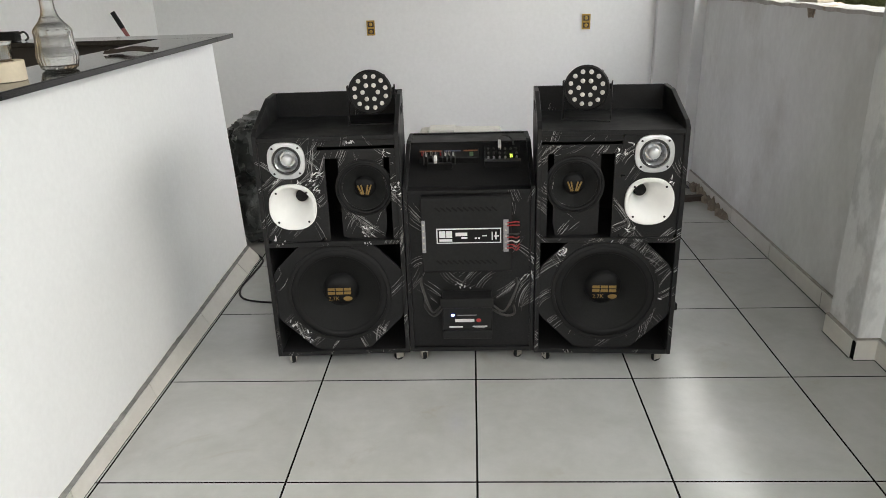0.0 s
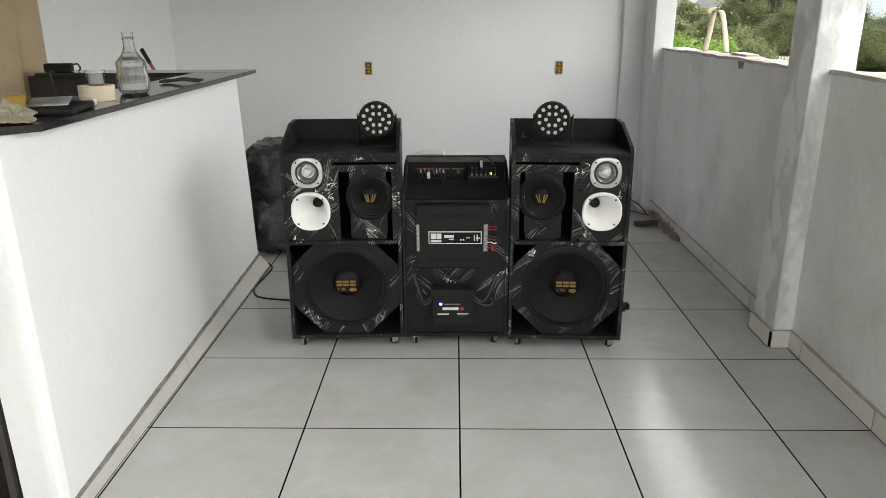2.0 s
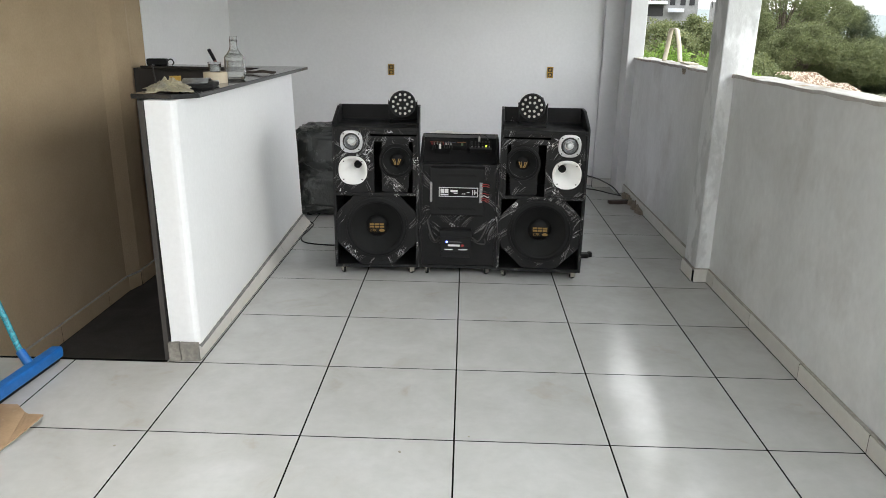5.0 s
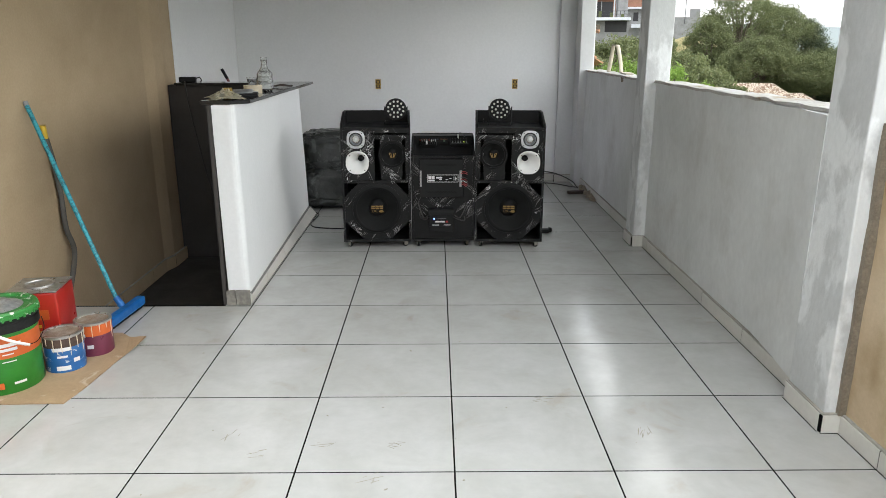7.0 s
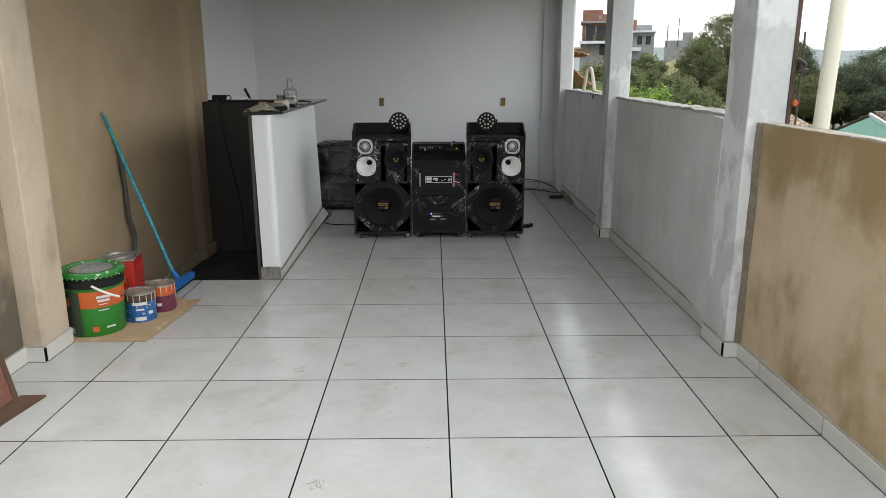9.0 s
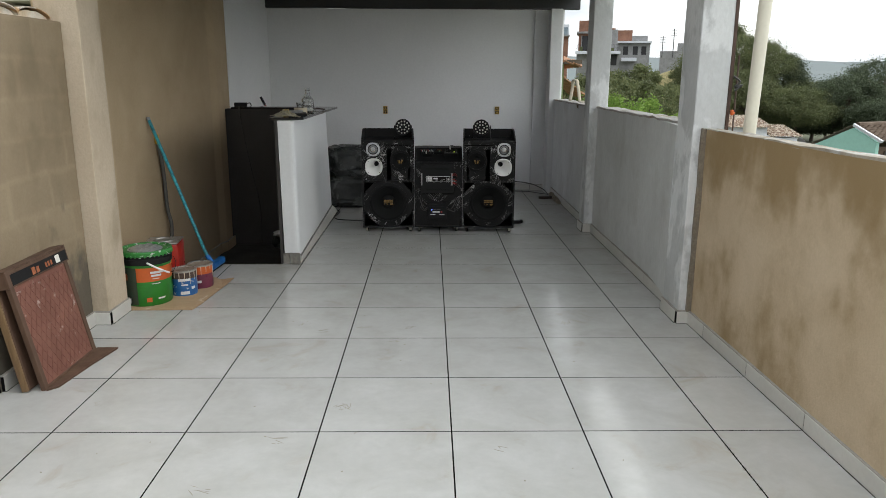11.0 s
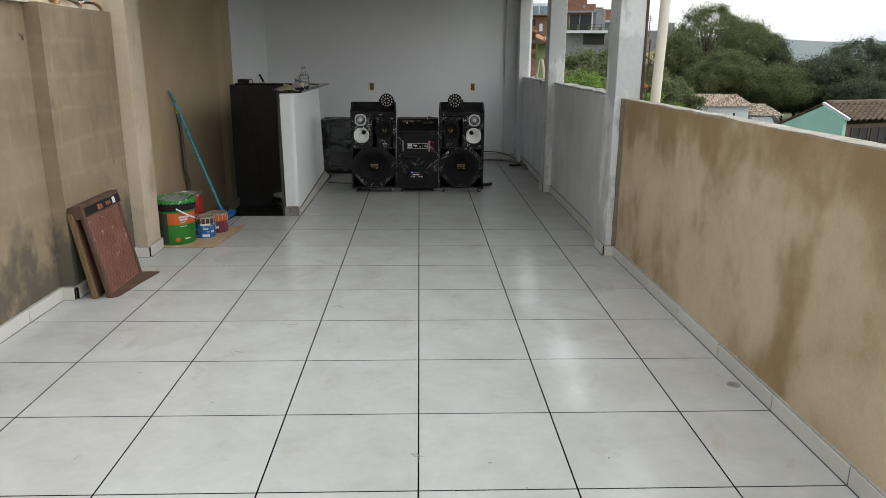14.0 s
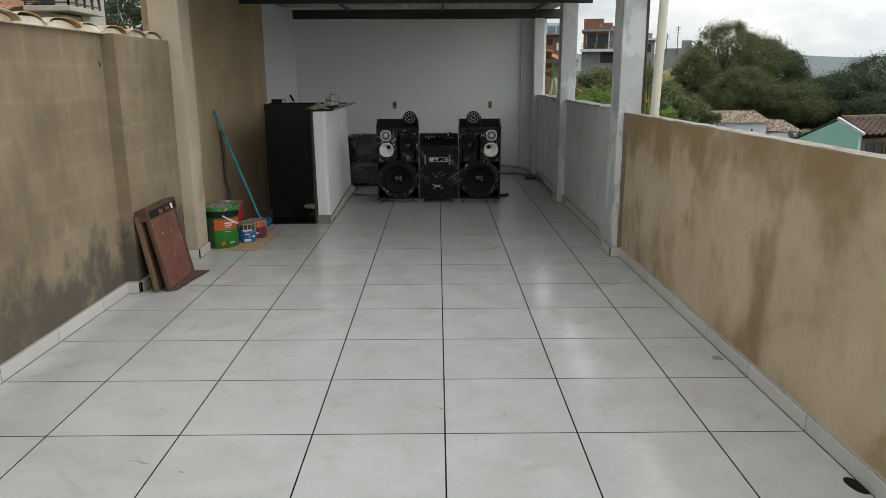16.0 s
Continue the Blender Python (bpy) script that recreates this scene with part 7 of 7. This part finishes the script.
tile_roof("roof", nh, (2.28, 11.0, 1.60), (2.28, 5.85, 1.60), (1.85, 5.85, 1.72), (1.85, 11.0, 1.72), 22, M_CLAY, 0.06, 3)
part("fascia", made_box(1.72, 2.26, 5.86, 5.92, 1.56, 1.62), M_BARK, nh)
lo_r = thing("lean_to_roof", "low clay-tiled lean-to beside the next-door house", "lean-to")
part("wall", made_box(1.95, 2.2, 6.5, 7.5, GROUND - 1, 1.0), M_OLIVE, lo_r)
tile_roof("roof", lo_r, (2.42, 6.45, 1.02), (2.42, 7.55, 1.02), (1.95, 7.55, 1.40), (1.95, 6.45, 1.40), 6, M_CLAY, 0.05, 4)

# both stand well beyond the parapet, seen past the window jamb
away = Vector((-0.03, -6.2, 1.494))
for ob in (nh, lo_r):
    ob.matrix_world = Matrix.Translation(away + Vector((0, 0, 0.32))) @ Matrix.Scale(2.2, 4) @ Matrix.Translation(-away)

# balcony house behind the boundary wall
bl = thing("balcony_house", "white house with a railed balcony beyond the boundary wall", "house")
zg = ground_height(-12, 16) - 1
part("wall", made_box(-18, -10.25, 15.5, 17.0, zg, 6.6), M_CREAM, bl)
part("balcony_slab", made_box(-11.1, -9.85, 14.0, 16.0, 3.24, 3.38, bevel=0.015), M_CREAM, bl, "white balcony slab")
part("bracket", made_box(-10.7, -10.3, 14.5, 15.5, 2.75, 3.18), M_CREAM, bl)
part("door", made_box(-11.9, -11.0, 15.44, 15.5, 3.38, 5.4), M_OPEN, bl)
tile_roof("roof", bl, (-16, 12.6, 3.0), (-11.15, 12.6, 3.0), (-11.3, 15.4, 3.55), (-16, 15.4, 3.55), 22, M_CLAY, 0.06, 5)
part("porch_wall", made_box(-16, -11.6, 13.0, 15.5, zg, 3.0), M_CREAM, bl)


def railing(p, q, count):
    a, b = Vector(p), Vector(q)
    for k in range(count + 1):
        c = a.lerp(b, k / count)
        part("railing_post", made_box(c.x - 0.025, c.x + 0.025, c.y - 0.025, c.y + 0.025, 3.38, 4.4), M_STEEL_DARK, bl)
        if k < count:
            d = a.lerp(b, (k + 1) / count)
            for z0, z1 in ((3.46, 4.34), (4.34, 3.46)):
                part("cross_bar", tube(bmesh.new(), [(c.x, c.y, z0), (d.x, d.y, z1)], 0.014, 4), M_STEEL_DARK, bl)
    for z in (3.46, 4.38):
        part("rail", tube(bmesh.new(), [(a.x, a.y, z), (b.x, b.y, z)], 0.026, 4), M_STEEL_DARK, bl)


railing((-11.05, 14.06, 0), (-9.9, 14.06, 0), 3)
railing((-9.9, 14.06, 0), (-9.9, 15.9, 0), 4)

# ---- floor tiles and skirting, piece by piece ----
whole = mesh_of(made_box(GAP / 2, TILE - GAP / 2, GAP / 2, TILE - GAP / 2, -0.004, 0.0), "tile", M_TILE)


def lay(x0, x1, y0, y1):
    if x1 - x0 < 0.02 or y1 - y0 < 0.02:
        return
    if abs(x1 - x0 - TILE) < 1e-4 and abs(y1 - y0 - TILE) < 1e-4:
        me = whole
    else:
        me = mesh_of(made_box(GAP / 2, x1 - x0 - GAP / 2, GAP / 2, y1 - y0 - GAP / 2, -0.004, 0.0), "tile", M_TILE)
    ob = new("tile", me)
    ob.location = (x0, y0, 0)
    ob.parent = floor


for i in range(-5, 3):
    for j in range(-16, 10):
        x0, x1, y0, y1 = i * TILE, (i + 1) * TILE, j * TILE, (j + 1) * TILE
        x0, x1, y0, y1 = max(x0, -2.25 if j < 0 else -2.305), min(x1, near_east(y1) + 0.01 if j < 0 else EAST + 0.005), max(y0, -9.0), min(y1, BACK)
        if 2 <= j <= 5:
            if i < -3:
                continue
            x0 = max(x0, -1.30)
        if i == -3 and j == 1:
            y1 = WELL_Y0
        if i < -3 and j == 1:
            y1 = WELL_Y0
        lay(x0, x1, y0, y1)

M_BEAD = surface("dark_grey_mortar_bead", (0.24, 0.24, 0.23), (0.12, 0.12, 0.118), 20, 0.8, 90, 0.2, 0.9)
M_FOOT = surface("chipped_foot_mortar", (0.30, 0.285, 0.25), (0.18, 0.17, 0.155), 16, 0.9, 60, 0.2, 0.9, bump=0.6)
M_JOINT = surface("grey_skirting_joint", (0.40, 0.385, 0.35), (0.28, 0.265, 0.235), 9, 0.6, 60, 0.2, 0.9)
SK_H, SK_T = 0.078, 0.016


def skirting(wall, p, q, start=0.0, height=SK_H, material=M_SKIRT):
    """Tile skirting from p to q, the room on the left-hand side when looking from p to q."""
    a, b = Vector((*p, 0)), Vector((*q, 0))
    d = (b - a).normalized()
    out = Vector((-d.y, d.x, 0))
    length = (b - a).length
    at = 0.0
    step = start or TILE
    while at < length - 0.01:
        end = min(at + step, length)
        step = TILE
        hh = height * random.uniform(0.96, 1.04)
        bm = made_box(0.0022, end - at - 0.0022, 0.0, SK_T, 0.0, hh, bevel=0.0015, seg=1)
        ob = new("skirting_tile", mesh_of(bm, "skirting_tile", material))
        ob.parent = wall
        m = Matrix(((d.x, out.x, 0, 0), (d.y, out.y, 0, 0), (0, 0, 1, 0), (0, 0, 0, 1)))
        ob.matrix_world = Matrix.Translation(a + d * at) @ m
        at = end
    # dark joints between and under the pieces, paler mortar over them
    m = Matrix(((d.x, out.x, 0, a.x), (d.y, out.y, 0, a.y), (0, 0, 1, 0), (0, 0, 0, 1)))
    low = made_box(0.0, length, 0.0, SK_T - 0.002, 0.0015, height * 0.96)
    box(low, 0.0, length, SK_T - 0.004, SK_T + 0.0035, 0.0003, 0.0012)
    top = made_box(0.0, length, 0.0, SK_T - 0.004, height * 0.96 + 0.001, height * 1.04 + 0.003)
    for name, bm, mt in (("floor_joint", low, M_GROUT), ("joint", top, M_JOINT)):
        bm.transform(m)
        ob = new(name, mesh_of(bm, name, mt))
        ob.parent = wall


def counter_skirting():
    """Tiles that lean from the tapering counter wall out to the straight floor joint."""
    foot, high = -1.150, 0.060

    def wall_x(y):
        return -1.1535 - 0.062 * (y - 1.166) / 2.379

    def run(y0, y1, inset):
        bm = bmesh.new()
        ends = []
        for y in (y0, y1):
            w = wall_x(y)
            ends.append([bm.verts.new(q) for q in ((w - 0.012, y, 0.001), (foot - inset, y, 0.001), (w + 0.012 - inset, y, high - inset), (w - 0.012, y, high - inset))])
        for i in range(4):
            j = (i + 1) % 4
            bm.faces.new((ends[0][i], ends[0][j], ends[1][j], ends[1][i]))
        bm.faces.new(ends[0][::-1])
        bm.faces.new(ends[1])
        return bm

    cuts = [1.168, 1.60, 2.17, 2.74, 3.31, 3.548]
    for y0, y1 in zip(cuts, cuts[1:]):
        ob = new("skirting_tile", mesh_of(run(y0 + 0.002, y1 - 0.002, 0.0), "skirting_tile", M_SKIRT))
        ob.parent = counter_wall
    low = run(cuts[0] + 0.003, cuts[-1] - 0.003, 0.003)
    box(low, foot - 0.001, foot + 0.0022, cuts[0], cuts[-1], 0.0003, 0.0009)
    ob = new("floor_joint", mesh_of(low, "floor_joint", M_GROUT))
    ob.parent = counter_wall
    # ragged grey mortar along the top
    bm = bmesh.new()
    n = 90
    rows_ = []
    for i in range(n + 1):
        y = cuts[0] + (cuts[-1] - cuts[0]) * i / n
        w = wall_x(y)
        rag = noise.noise(Vector((i * 0.55, 4, 3)))
        rows_.append([bm.verts.new(q) for q in ((w + 0.010 + 0.003 * rag, y, high + 0.001), (w + 0.005, y, high + 0.005 + 0.003 * rag), (w + 0.0005, y, high + 0.008 + 0.010 * abs(rag)), (w - 0.01, y, high + 0.010))])
    for r0, r1 in zip(rows_, rows_[1:]):
        for j in range(3):
            bm.faces.new((r0[j], r1[j], r1[j + 1], r0[j + 1]))
    ob = new("mortar_bead", mesh_of(bm, "mortar_bead", M_BEAD))
    ob.parent = counter_wall


skirting(wall_east, (EAST, 0.0), (EAST, 2.41), 0.57)
skirting(wall_east, (1.42, 2.41), (1.42, 2.63))
skirting(wall_east, (1.51, 2.41), (1.41, 2.41))
skirting(wall_east, (EAST, 2.63), (EAST, 5.1), 0.22)
skirting(wall_east, (1.447, -0.305), (1.447, -0.02), 0.30)
skirting(wall_near, (1.525, -0.305), (1.437, -0.305))
skirting(wall_near, (near_east(-8.9), -8.9), (near_east(-0.32), -0.32), 0.35)
skirting(wall_back, (1.255, BACK), (-1.3, BACK))
skirting(wall_back, (1.49, 5.10), (1.245, 5.10))
skirting(wall_west, (-2.242, -1.31), (-2.242, -8.9), 0.41)
skirting(wall_west, (-2.152, -1.31), (-2.252, -1.31))
skirting(wall_west, (-2.152, -0.33), (-2.152, -1.30))
skirting(wall_west, (-2.045, -0.32), (-2.16, -0.32))
skirting(wall_west, (-2.055, -0.045), (-2.055, -0.32))
counter_skirting()
for x0, x1 in ((-1.29, -1.235), (-1.235, -1.15)):
    bm = made_box(x0 + 0.002, x1 - 0.002, 1.147, 1.166, 0.0, 0.088, bevel=0.003)
    ob = new("mortar_patch", mesh_of(roughen(bm, 0.006, 16, 3), "mortar_patch", M_FOOT))
    ob.parent = counter_wall
    ob["label"] = "bare chipped mortar at the counter's foot"
# render broken away under the capping
bm = bmesh.new()
prism(bm, [(EAST - 0.005, 3.34), (EAST + 0.01, 3.34), (EAST + 0.01, 3.39), (EAST - 0.005, 3.39)], 1.165, 1.205)
ob = new("mortar_patch", mesh_of(roughen(bm, 0.012, 18, 5), "mortar_patch", M_ROUGH_EDGE))
ob.parent = wall_east
# rough plaster edge down the column beside the tan wall
bm = made_box(1.495, 1.545, -0.330, -0.304, 0.08, 1.20)
structure("trim_plaster_edge", roughen(roughen(bm, 0.005, 6, 12), 0.004, 30), M_ROUGH_EDGE, "rough broken mortar joint between column and tan wall", "mortar joint")
skirting(wall_stair, (WEST + 0.002, 2.87), (WEST + 0.002, 1.15), 0.3, 0.10, M_BROWN)
skirting(wall_stair, (-2.262, 3.26), (-2.264, 2.985), 0.3, 0.10, M_BROWN)
skirting(wall_stair, (-2.264, 2.985), (-2.298, 2.86), 0.3, 0.10, M_BROWN)
for ob in [o for o in wall_stair.children]:
    ob.location.z += LANDING

# thin twigs stand in for a dark star-shaped mark on the boundary wall
bm = bmesh.new()
for k in range(9):
    a = random.uniform(0, 6.28)
    r = random.uniform(0.02, 0.045)
    tube(bm, [(0.0, 0.0, 0.0), (0.006, math.cos(a) * r * 0.5, math.sin(a) * r * 0.4), (0.004, math.cos(a) * r, math.sin(a) * r * 0.7 - 0.006)], 0.0013, 4)
single("dry_weed", bm, M_OLDWOOD, "small dark star-shaped mark on the tan wall", "weed", pose(-2.243, -1.37, 1.594))
